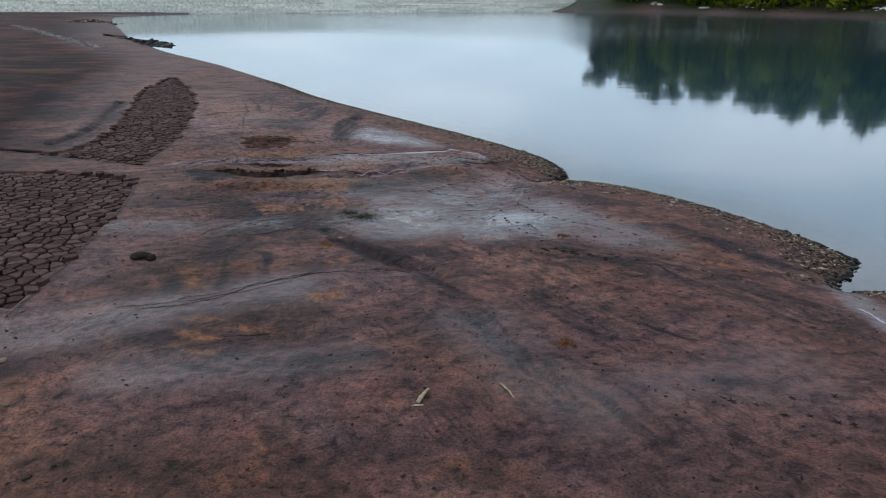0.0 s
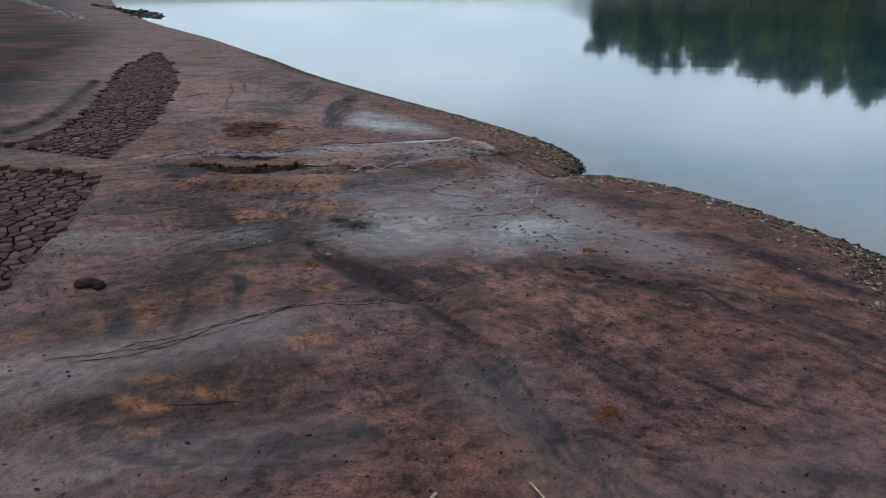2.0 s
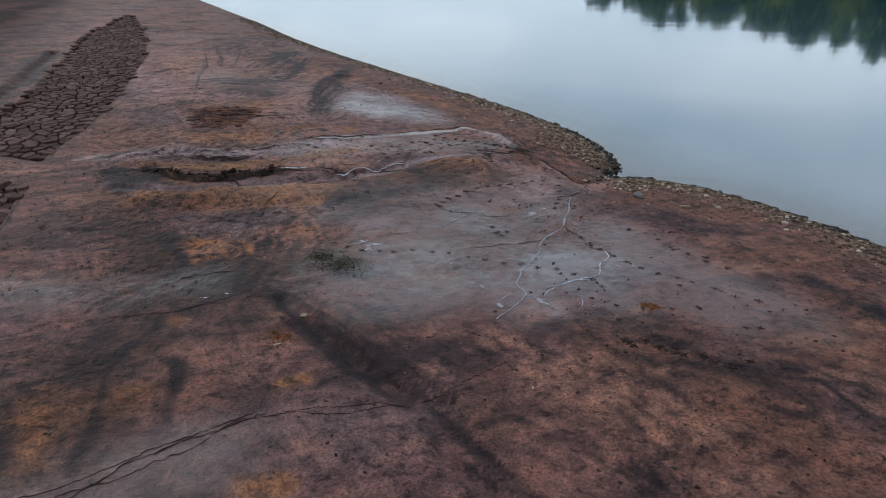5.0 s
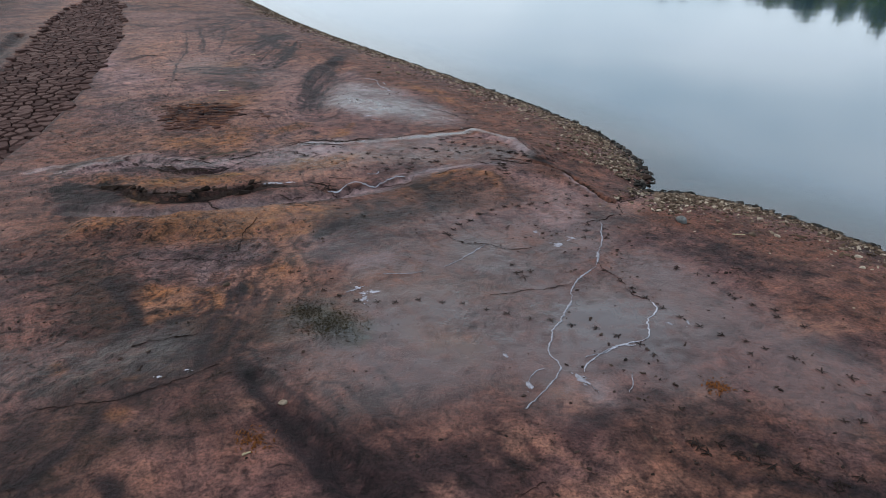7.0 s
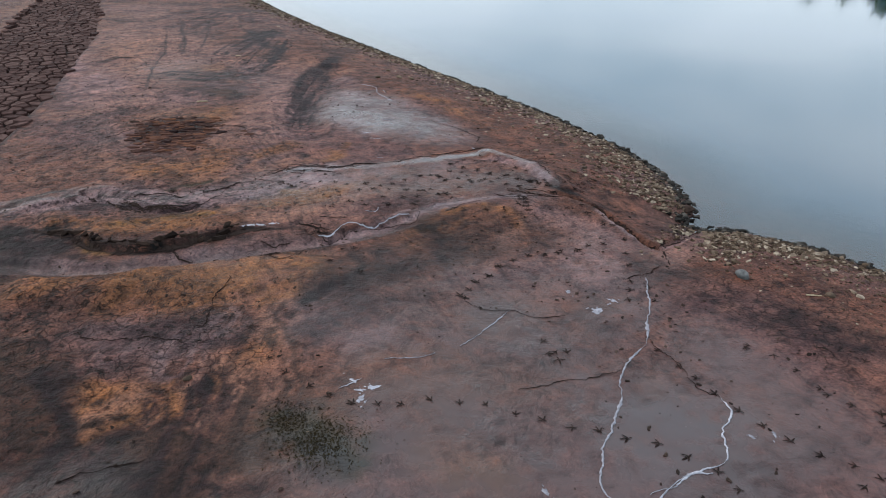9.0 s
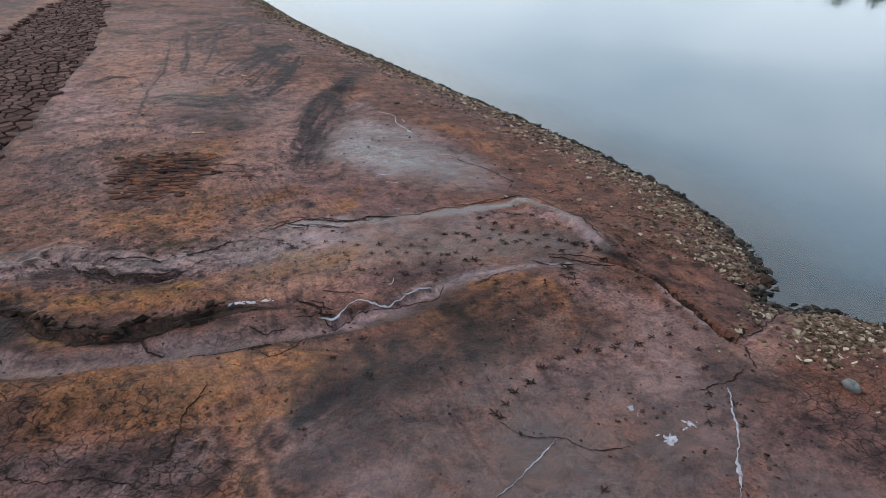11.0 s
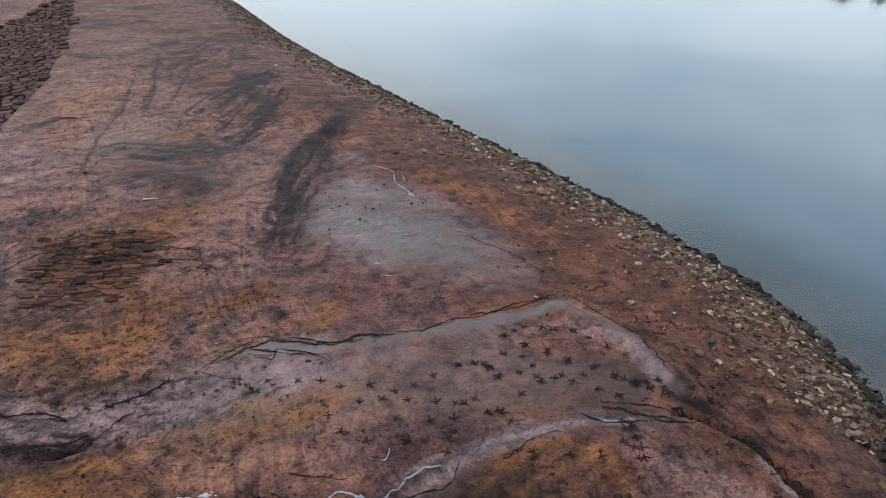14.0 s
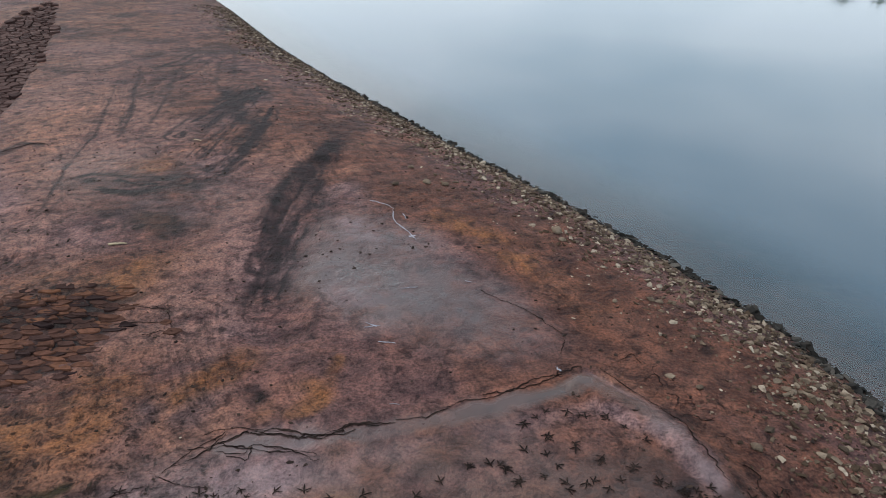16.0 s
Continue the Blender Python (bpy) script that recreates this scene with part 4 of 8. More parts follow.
surface(0, 0.8, 0.9, [(-4.58, 13.87), (-3.83, 14.09)])
surface(0, 0.5, 0.8, [(-4.16, 14.65), (-3.63, 14.63)])
# stepped mud rows: their relief shading painted in as dark streaks
combed(DARK, 0.3, 0.9, [(-5.74, 21.92), (-5.06, 22.06)], 0.07, 0.3)
combed(DARK, 0.25, 0.9, [(-6.58, 23.11), (-5.25, 23.39)], 0.07, 0.35)
combed(DARK, 0.3, 0.8, [(-5.71, 19.37), (-5.05, 19.84), (-4.57, 20.17)], 0.09, 0.3)
# undercut gully, its shade painted as black strands
combed(BLACK, 0.1, 0.9, [(0.81, 17.94), (1.13, 17.74), (1.4, 17.31), (1.58, 16.89), (1.73, 16.61)])
stain_or_shade(PALE, 0.07, 0.7, [(1.29, 17.25), (1.48, 16.87), (1.64, 16.6)])
stain_or_shade(PALE, 0.06, 0.6, [(-1.85, 16.65), (-1.52, 16.92), (-1.21, 17.17), (-0.87, 17.37), (-0.51, 17.6)])
stain_or_shade(LIGHT, 0.3, 0.5, [(-2.82, 17.08), (-2.33, 17.26), (-2.06, 17.43)])
stain_or_shade(ORANGE, 0.5, 0.5, [(-5.19, 18.37), (-4.51, 18.14), (-4.02, 18.79)])
stain_or_shade(LIGHT, 0.6, 0.5, [(-8.82, 26.26), (-6.69, 22.89)])
stain_or_shade(LIGHT, 0.5, 0.5, [(-4.36, 22.26), (-4.08, 20.8), (-3.91, 19.77)])
stain_or_shade(RUSTY, 0.4, 0.5, [(-5.1, 21.75), (-5.48, 23.28)])
stain_or_shade(MAUVE, 0.8, 0.5, [(-7.43, 22.58), (-6.03, 21.46)])
stain_or_shade(ORANGE, 0.35, 0.5, [(-6.88, 23.94), (-5.84, 23.77), (-5.47, 24.73)])
# the channel bank's shade, in black strands
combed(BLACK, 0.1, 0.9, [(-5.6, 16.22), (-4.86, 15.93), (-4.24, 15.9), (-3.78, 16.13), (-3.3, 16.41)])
stain_or_shade(DARK, 0.26, 0.28, [(-3.51, 24.58), (-3.63, 23.04), (-3.56, 21.55), (-3.39, 20.09)])
combed(DARK, 0.3, 0.75, [(-3.47, 24.92), (-3.64, 23.28), (-3.52, 21.55), (-3.29, 19.96)], 0.05, 0.6)
stain_or_shade(DARK, 0.05, 0.55, [(-3.71, 24.09), (-3.83, 22.73), (-3.72, 21.35), (-3.54, 20.08)])
stain_or_shade(LILAC, 0.4, 0.25, [(-2.66, 18.03), (-1.03, 18.46), (0.01, 18.82)])
stain_or_shade(LILAC, 0.9, 0.4, [(-1.84, 14.6), (-0.38, 15.17), (0.99, 15.87)])
stain_or_shade(LILAC, 0.7, 0.5, [(-2.98, 19.9), (-1.77, 21.59)])
stain_or_shade(LILAC, 0.35, 0.5, [(0.46, 17.26), (1.19, 16.6)])
surface(1, 0.9, 0.4, [(-3.08, 17.7), (-1.52, 18.12), (0.13, 18.03)])
surface(1, 1.3, 0.3, [(-1.73, 14.61), (-0.37, 15.4), (1.19, 15.88)])
surface(1, 1.2, 0.12, [(-6.8, 23.75), (-4.71, 22.7)])
surface(1, 1.3, 0.2, [(-3.07, 15.08), (-1.35, 15.37)])
stain_or_shade(LILAC, 0.11, 0.7, [(2.01, 16.47), (2.31, 16.82), (2.82, 17.53)])
stain_or_shade(DARK, 5, 0.6, [(-73.22, 137.9), (-47.61, 98.72)])
stain_or_shade(DARK, 3, 0.7, [(-50.46, 90.63), (-37.99, 75.45)])
stain_or_shade(BROWN, 3, 0.6, [(-106.4, 210.21), (-57.51, 122.46)])
stain_or_shade(DARK, 0.5, 0.8, [(-12.87, 27.22), (-11.14, 22.4), (-10.85, 19.43), (-11.15, 18.29)])
stain_or_shade(UMBER, 0.9, 0.6, [(-21.19, 34.85), (-17.56, 32.69)])
stain_or_shade(UMBER, 0.7, 0.6, [(-13.27, 23.31), (-13.2, 25.47)])
stain_or_shade(LIGHT, 0.5, 0.5, [(-12.73, 21.06), (-11.82, 22.31)])
stain_or_shade(BLACK, 0.12, 0.8, [(-11.67, 17.66), (-10.67, 17.45), (-9.41, 16.94), (-8.46, 16.71), (-7.56, 16.55)])
stain_or_shade(DARK, 0.05, 0.9, [(-9.71, 26.75), (-8.4, 21.96), (-7.69, 18.52), (-7.56, 16.61)])
stain_or_shade(DARK, 0.05, 0.8, [(-7.11, 15.18), (-6.66, 13.99), (-6.19, 12), (-5.76, 9.56), (-5.59, 8.1)])
stain_or_shade(DARK, 0.16, 0.7, [(-6.11, 16.26), (-5.69, 15.99), (-5.27, 15.81)])
combed(DARK, 0.35, 0.8, [(-5.97, 15.76), (-5.66, 15.92), (-5.24, 16.03)])
# end of the same bank, shade carried on in black
stain_or_shade(BLACK, 0.05, 0.8, [(-3.25, 16.48), (-2.7, 16.59), (-2.4, 16.49)])
# blotches of the lower left
stain_or_shade(DARK, 0.13, 0.9, [(-4, 9.1), (-3.88, 8.91)])
stain_or_shade(DARK, 0.1, 0.85, [(-4.07, 9.48), (-4.06, 9.4)])
stain_or_shade(DARK, 0.07, 0.7, [(-3.03, 10.59), (-2.86, 10.04)])
stain_or_shade(DARK, 0.08, 0.7, [(-3.41, 9.74), (-3.36, 9.32), (-3.25, 8.93)])
stain_or_shade(DARK, 0.07, 0.6, [(-4.23, 10.03), (-4.14, 10.11)])
stain_or_shade(DARK, 0.06, 0.6, [(-3.82, 10.31), (-3.78, 10.62)])
stain_or_shade(ORANGE, 0.12, 0.7, [(-1.79, 8.95), (-1.61, 9.01)])
stain_or_shade(ORANGE, 0.1, 0.6, [(-1.87, 10.26), (-1.74, 10.27)])
stain_or_shade(ORANGE, 0.13, 0.7, [(-3.26, 7.95), (-2.98, 7.98)])
stain_or_shade(ORANGE, 0.1, 0.7, [(-2.6, 7.78), (-2.5, 7.76)])
stain_or_shade(ORANGE, 0.09, 0.7, [(-2.25, 7.81), (-2.18, 7.75)])
stain_or_shade(ORANGE, 0.15, 0.7, [(-3.26, 7.28), (-3.03, 7.27)])
stain_or_shade(ORANGE, 0.14, 0.5, [(-3.8, 9.36), (-3.56, 9.08)])
stain_or_shade(DARK, 0.12, 0.6, [(-3.48, 7.61), (-3.48, 7.27)])
stain_or_shade(DARK, 0.1, 0.5, [(-2.95, 7.63), (-2.54, 7.61), (-2.16, 7.59)])
stain_or_shade(GREY, 0.3, 0.5, [(-2.61, 9.41), (-2.17, 9.55), (-1.7, 9.7)])
combed(DARK, 0.3, 0.6, [(-4.52, 10.23), (-3.76, 9.99), (-3.2, 9.88)], 0.05, 0.3)
# rust round the brick-like rows
stain_or_shade(UMBER, 0.35, 0.75, [(-5.31, 19.11), (-5.24, 19.54), (-5.03, 20.02)])
stain_or_shade(GREY, 0.25, 0.6, [(-5.59, 19.29), (-5.38, 18.82)])
stain_or_shade(DARK, 0.12, 0.6, [(-6.67, 23.28), (-6, 23.12), (-5.44, 23.48)])
stain_or_shade(DARK, 0.1, 0.6, [(-5.82, 22.31), (-5.34, 21.9), (-5.35, 21.55)])
combed(DARK, 0.2, 0.8, [(-5.93, 22.2), (-5.21, 22.38)], 0.04, 0.3)
stain_or_shade(BROWN, 0.5, 0.5, [(-6.75, 22.72), (-6.52, 20.96), (-6.27, 20.28)])
stain_or_shade(GREY, 0.3, 0.5, [(-4.08, 18.49), (-3.75, 18.2)])
stain_or_shade(DARK, 0.06, 0.7, [(-3.1, 18.96), (-3.03, 18.92)])
stain_or_shade(ORANGE, 0.15, 0.5, [(-2.57, 18.86), (-2.37, 18.97)])
stain_or_shade(UMBER, 0.25, 0.6, [(-4.98, 18.02), (-4.37, 17.89), (-4.02, 17.89)])
stain_or_shade(YELLOW, 0.05, 0.7, [(-2.43, 17.48), (-2.41, 17.54)])
stain_or_shade(OLIVE, 0.07, 0.7, [(-3.5, 17.31), (-3.44, 17.38)])
stain_or_shade(OLIVE, 0.06, 0.7, [(-3.41, 17.44), (-3.36, 17.47)])
stain_or_shade(OLIVE, 0.06, 0.6, [(-3.11, 17.55), (-2.89, 17.66)])
stain_or_shade(DARK, 0.1, 0.45, [(0.7, 18.09), (0.98, 17.88), (1.22, 17.74), (1.46, 17.5)])
stain_or_shade(RUSTY, 0.3, 0.6, [(0.41, 19.49), (0.88, 18.83), (1.22, 18.19)])
# worn ground left of the damp field
stain_or_shade(GREY, 0.35, 0.6, [(-4.22, 14.08), (-3.46, 14.01)])
stain_or_shade(ORANGE, 0.3, 0.6, [(-3.7, 13.07), (-3.15, 13.19)])
stain_or_shade(LIGHT, 0.2, 0.4, [(-3.56, 12.99), (-3.25, 13.19)])
stain_or_shade(DARK, 0.09, 0.85, [(-4.39, 13.57), (-4.2, 13.26), (-3.87, 12.96), (-3.66, 12.68), (-3.72, 12.51)])
combed(DARK, 0.35, 0.8, [(-2.89, 13.45), (-2.94, 12.88), (-2.92, 12.43)], 0.04, 0.5)
combed(RUSTY, 0.35, 0.7, [(-2.24, 13.99), (-2.22, 13.15)], 0.04, 0.5)
combed(PALE, 0.25, 0.35, [(-3.96, 14.34), (-3.81, 13.77)], 0.05, 0.4)
combed(DARK, 0.35, 0.7, [(-3.36, 12.49), (-3.29, 11.99), (-3.29, 11.67)], 0.05, 0.5)
stain_or_shade(DARK, 0.25, 0.45, [(-3.94, 11.9), (-3.47, 11.79), (-3.01, 11.74)])
stain_or_shade(ORANGE, 0.1, 0.8, [(-4.12, 11.91), (-4.08, 11.86)])
stain_or_shade(ORANGE, 0.1, 0.8, [(-3.54, 11.85), (-3.37, 11.81)])
stain_or_shade(ORANGE, 0.12, 0.7, [(-3.79, 11.72), (-3.65, 11.74)])
stain_or_shade(ORANGE, 0.14, 0.5, [(-3.3, 11.32), (-3.24, 11.27)])
stain_or_shade(DARK, 0.12, 0.85, [(-2.39, 11.97), (-2.21, 11.64), (-2.02, 11.45), (-1.77, 11.31)])
stain_or_shade(DARK, 0.3, 0.35, [(-2.39, 11.95), (-2.06, 11.47)])
stain_or_shade(LIGHT, 0.12, 0.5, [(-2.26, 11.44), (-2.15, 11.47)])
stain_or_shade(UMBER, 0.05, 0.8, [(-4.68, 12.85), (-4.88, 13.48), (-4.98, 14.22)])
stain_or_shade(UMBER, 0.4, 0.5, [(-4.99, 13.91), (-4.34, 13.52), (-3.95, 12.8)])
stain_or_shade(DARK, 0.06, 0.7, [(-4.59, 14.01), (-4.51, 13.95)])
combed(DARK, 0.5, 0.5, [(-5.17, 13.9), (-4.45, 13.52), (-3.75, 12.48)], 0.06, 0.3)
stain_or_shade(OLIVE, 0.18, 0.7, [(-2.08, 13.02), (-1.83, 12.81), (-1.6, 12.66)])
combed(DARK, 0.3, 0.5, [(-1.78, 12.49), (-1.32, 12), (-0.92, 11.46)], 0.06, 0.6)
# white creek sediment, with its wet glimmer painted in as pale tint
combed(WHITE, 0.14, 0.5, [(-6.91, 16.67), (-6.72, 16.91), (-6.05, 17.1), (-5.76, 17.43), (-5.33, 17.26), (-4.7, 17.09)])
stain_or_shade(PALE, 0.22, 0.3, [(-4, 17.51), (-3.31, 18.25), (-2.26, 18.54), (-0.76, 18.98)])
stain_or_shade(PALE, 0.08, 0.25, [(-6.91, 16.67), (-6.72, 16.91), (-6.05, 17.1), (-5.76, 17.43)])
stain_or_shade(DARK, 0.04, 0.9, [(-5.26, 17.18), (-4.67, 17.01), (-4.14, 17.02)])
stain_or_shade(DARK, 0.06, 0.7, [(-6.14, 16.1), (-5.85, 16.27), (-5.5, 16.34)])
combed(DARK, 0.3, 0.7, [(-5.65, 15.16), (-5.69, 15.79), (-5.58, 16.33)], 0.05, 0.4)
stain_or_shade(DARK, 0.3, 0.5, [(-1.73, 15.47), (-1.51, 15.41)])
combed(DARK, 0.35, 0.7, [(-2.33, 14.57), (-2.18, 14.85), (-1.96, 15.15)], 0.05, 0.3)
surface(2, 1.0, 1.0, [(-5.24, 14.37), (-4.26, 13.14), (-4.15, 12.31)])
surface(0, 0.6, 0.9, [(-3.84, 13.99), (-3.2, 14.26)])
surface(0, 0.5, 0.8, [(-3.61, 15.64), (-2.8, 15.86)])
# rosy washes of the upper slope
stain_or_shade(LILAC, 0.7, 0.4, [(-5.39, 24.41), (-3.93, 22.82), (-3.79, 20.11)])
stain_or_shade(LILAC, 0.6, 0.35, [(-8.93, 23.6), (-6.15, 19.32)])
stain_or_shade(LIGHT, 0.5, 0.3, [(-12.59, 31.04), (-8.94, 25.83), (-7.09, 23.36)])
stain_or_shade(LILAC, 0.3, 0.4, [(-4.4, 22.38), (-3.76, 20.95), (-3.6, 19.92)])
stain_or_shade(MAUVE, 0.4, 0.5, [(-3.7, 19.26), (-3.35, 18.89)])
surface(2, 0.4, 1.0, [(-3.5, 17.31), (-2.88, 17.63), (-2.4, 17.54)])
stain_or_shade(OLIVE, 0.2, 0.6, [(-2.09, 13.06), (-1.83, 12.81), (-1.59, 12.58)])
combed(UMBER, 0.4, 0.7, [(-6.26, 20.03), (-5.71, 20.6)], 0.05, 0.4)
combed(UMBER, 0.5, 0.6, [(-5.39, 18.55), (-4.48, 18.46)], 0.05, 0.3)
stain_or_shade(LIGHT, 0.7, 0.3, [(-8.84, 24.69), (-8.56, 26.7), (-6.63, 26.14)])
stain_or_shade(LILAC, 0.8, 0.3, [(-9.9, 25.22), (-7.27, 21.55), (-5.73, 21.72)])
stain_or_shade(LIGHT, 0.5, 0.3, [(-9.77, 27.88), (-7.02, 25.04)])
# wedge and fans again, over the washes
combed(DARK, 0.3, 0.8, [(-5.51, 28.23), (-5.33, 26.03), (-5.33, 24.27)], 0.05, 0.6)
stain_or_shade(DARK, 0.07, 0.7, [(-5.38, 27.97), (-5.41, 27.15), (-5.61, 27.01)])
stain_or_shade(DARK, 0.05, 0.7, [(-4.85, 26.57), (-4.82, 25.54), (-4.75, 24.52)])
combed(DARK, 0.4, 0.5, [(-7.58, 31.27), (-7.56, 28.41), (-6.81, 25.25)], 0.05, 0.6)
# ridge in broken lengths
stain_or_shade(DARK, 0.09, 0.7, [(-1.79, 11.38), (-1.29, 10.96), (-0.9, 10.51), (-0.64, 10.22)])
stain_or_shade(DARK, 0.11, 0.9, [(-0.57, 10), (-0.43, 9.77), (-0.24, 9.59)])
stain_or_shade(DARK, 0.09, 0.75, [(-0.24, 9.56), (-0.03, 9.2), (0.17, 8.84)])
stain_or_shade(DARK, 0.09, 0.9, [(0.18, 8.69), (0.29, 8.37), (0.42, 8.2)])
stain_or_shade(DARK, 0.1, 0.6, [(0.43, 8.18), (0.71, 8.01), (0.77, 7.85)])
stain_or_shade(DARK, 0.07, 0.8, [(0.88, 8.13), (1.07, 7.93), (1.2, 7.8)])
stain_or_shade(DARK, 0.07, 0.7, [(1.84, 8.69), (2, 8.51), (2.18, 8.41)])
stain_or_shade(DARK, 0.06, 0.8, [(2.42, 8.22), (2.55, 8.11), (2.69, 7.95)])
stain_or_shade(DARK, 0.12, 0.6, [(-0.58, 9.64), (-0.48, 9.52)])
stain_or_shade(DARK, 0.14, 0.6, [(-1.84, 12.73), (-1.58, 12.54)])
stain_or_shade(UMBER, 0.7, 0.3, [(-1.9, 15), (-0.55, 14.95), (0.4, 15.34)])
stain_or_shade(UMBER, 0.5, 0.35, [(0.36, 17.63), (0.98, 17.41)])
combed(UMBER, 0.5, 0.5, [(-2.12, 15.24), (-1.53, 15.79), (-0.93, 16.25)], 0.08, 0.8)

# banks of the channels
scarp(0.075, 0.6, [(-5.57, 16.15), (-5.22, 15.99), (-4.84, 15.82), (-4.39, 15.77), (-4.11, 15.89), (-3.82, 16.06), (-3.49, 16.33), (-3.05, 16.54)])
scarp(0.04, 0.7, [(-2.29, 15.85), (-3, 15.75), (-3.43, 15.63), (-3.88, 15.44), (-4.18, 15.24), (-4.43, 15.11), (-4.98, 15.09), (-5.58, 15.08)])
scarp(0.05, 0.5, [(1.87, 16.49), (1.8, 16.58), (1.67, 16.83), (1.48, 17.11), (1.33, 17.49), (1.04, 17.66), (0.76, 17.8)])
scarp(0.05, 0.6, [(-6.41, 16.55), (-6.1, 16.78), (-5.78, 17.02), (-5.33, 17.2), (-4.9, 17.06), (-4.42, 16.97), (-4.08, 17.07)])
furrow(0.07, 0.07, [(0.76, 17.76), (1.03, 17.62), (1.32, 17.46), (1.47, 17.08), (1.66, 16.8), (1.79, 16.56), (1.86, 16.49)])
furrow(0.06, 0.05, [(-5.68, 17.3), (-5.3, 17.13), (-4.87, 16.99), (-4.4, 16.93), (-4.11, 17.05)])
furrow(0.05, 0.04, [(-2.55, 16.57), (-2.23, 16.32), (-1.99, 16.64), (-1.57, 16.79)])
# black: shade under the banks and in the gully, put into the tint
stain_or_shade(BLACK, 0.06, 0.9, [(-5.03, 15.87), (-4.72, 15.77), (-4.38, 15.75), (-4.1, 15.87), (-3.81, 16.03), (-3.48, 16.28)])
stain_or_shade(BLACK, 0.05, 0.8, [(-5.82, 16.23), (-5.42, 16.12), (-5.03, 15.87)])
stain_or_shade(UMBER, 0.05, 0.9, [(-2.29, 15.85), (-3, 15.75), (-3.43, 15.63), (-3.88, 15.44), (-4.18, 15.24), (-4.43, 15.11), (-4.98, 15.09), (-5.58, 15.08)])
stain_or_shade(BLACK, 0.04, 0.9, [(0.76, 17.76), (1.03, 17.62), (1.32, 17.46), (1.47, 17.08), (1.66, 16.8), (1.79, 16.56), (1.86, 16.49)])
stain_or_shade(BLACK, 0.035, 0.9, [(-5.3, 17.13), (-4.87, 16.99), (-4.4, 16.93), (-4.11, 17.05)])
stain_or_shade(DARK, 0.05, 0.7, [(-6.25, 17.07), (-5.83, 16.98), (-5.68, 17.3), (-5.42, 17.41)])
stain_or_shade(DARK, 0.07, 0.7, [(-6.56, 16.81), (-6.35, 17.11), (-6.02, 17.36)])
# braided creek: pale silt between dark threads
combed(DARK, 0.45, 0.85, [(-6.27, 16.56), (-5.87, 17.05), (-5.05, 17.26), (-4.26, 17.16), (-3.58, 17.48)], 0.07, 0.4)
combed(WHITE, 0.35, 0.4, [(-6.36, 16.71), (-5.83, 16.98), (-5.65, 17.39), (-4.91, 17.28), (-4.14, 17.26)], 0.05, 0.5)
combed(GREY, 0.5, 0.8, [(-4.51, 17.22), (-3.71, 17.66), (-2.99, 18.04), (-2.2, 18.27)], 0.06, 0.4)
combed(DARK, 0.35, 0.9, [(-5.97, 15.76), (-5.76, 15.99), (-5.44, 16.16)], 0.05, 0.4)
stain_or_shade(DARK, 0.25, 0.6, [(-5.69, 15.38), (-5.59, 15.79), (-5.33, 15.95)])
combed(BLACK, 0.3, 0.8, [(-6.12, 16.03), (-5.9, 16.12), (-5.74, 16.36)], 0.04, 0.5)
stain_or_shade(PALE, 0.1, 0.35, [(-5.19, 15.52), (-4.53, 15.47), (-3.94, 15.62), (-3.25, 15.96), (-2.35, 16.23), (-1.42, 16.77)])
stain_or_shade(WHITE, 0.05, 0.5, [(-1.28, 16.94), (-0.84, 17.36), (-0.3, 17.55), (0.34, 17.61)])
stain_or_shade(YELLOW, 0.06, 0.6, [(-4.98, 15.77), (-4.7, 15.72)])
stain_or_shade(GREY, 0.24, 0.85, [(-5.4, 15.43), (-4.58, 15.44), (-4.18, 15.58), (-3.75, 15.82), (-3.21, 16.06), (-2.5, 16.3)])
stain_or_shade(LILAC, 0.12, 0.5, [(-5.17, 15.47), (-4.57, 15.42), (-4.18, 15.55), (-3.74, 15.79), (-3.21, 16.05), (-2.37, 16.34), (-1.42, 16.8)])
stain_or_shade(LILAC, 0.5, 0.65, [(-5.02, 17.17), (-4.31, 17.33), (-3.62, 17.61), (-2.81, 17.98), (-1.94, 18.18), (-0.86, 18.36)])
stain_or_shade(LIGHT, 0.4, 0.55, [(-3.52, 16.95), (-2.71, 17.41), (-1.65, 17.75), (-0.69, 17.96)])
stain_or_shade(PALE, 0.2, 0.5, [(-6.08, 16.74), (-5.6, 17.12), (-4.98, 17.27), (-4.3, 17.3), (-3.61, 17.57)])
combed(DARK, 0.3, 0.75, [(-5.77, 17.16), (-5.04, 17.23), (-4.27, 17.19)], 0.06, 0.3)
stain_or_shade(LIGHT, 0.7, 0.5, [(-5.59, 17.98), (-4.47, 18.3), (-3.44, 18.61)])
stain_or_shade(ORANGE, 0.2, 0.5, [(-5.17, 16.33), (-4.55, 16.54), (-3.73, 16.66)])
surface(1, 0.9, 0.75, [(-0.09, 14.75), (0.32, 13.49), (-0.25, 12.56)])
surface(1, 1.0, 0.6, [(1.8, 14.2), (2.14, 13.07)])
stain_or_shade(MAUVE, 0.9, 0.6, [(1.63, 14.59), (2.07, 13.51), (2.35, 12.56)])
stain_or_shade(BROWN, 0.5, 0.6, [(2.69, 15.94), (3.33, 15.16), (3.85, 14.85)])
surface(0, 0.7, 1.0, [(2.53, 15.51), (3.09, 15.03), (3.49, 14.4)])
stain_or_shade(SILT, 0.28, 0.55, [(-6.12, 16.82), (-5.62, 17.17), (-4.97, 17.23), (-4.3, 17.3), (-3.62, 17.61), (-2.81, 17.98), (-2.02, 18.2)])
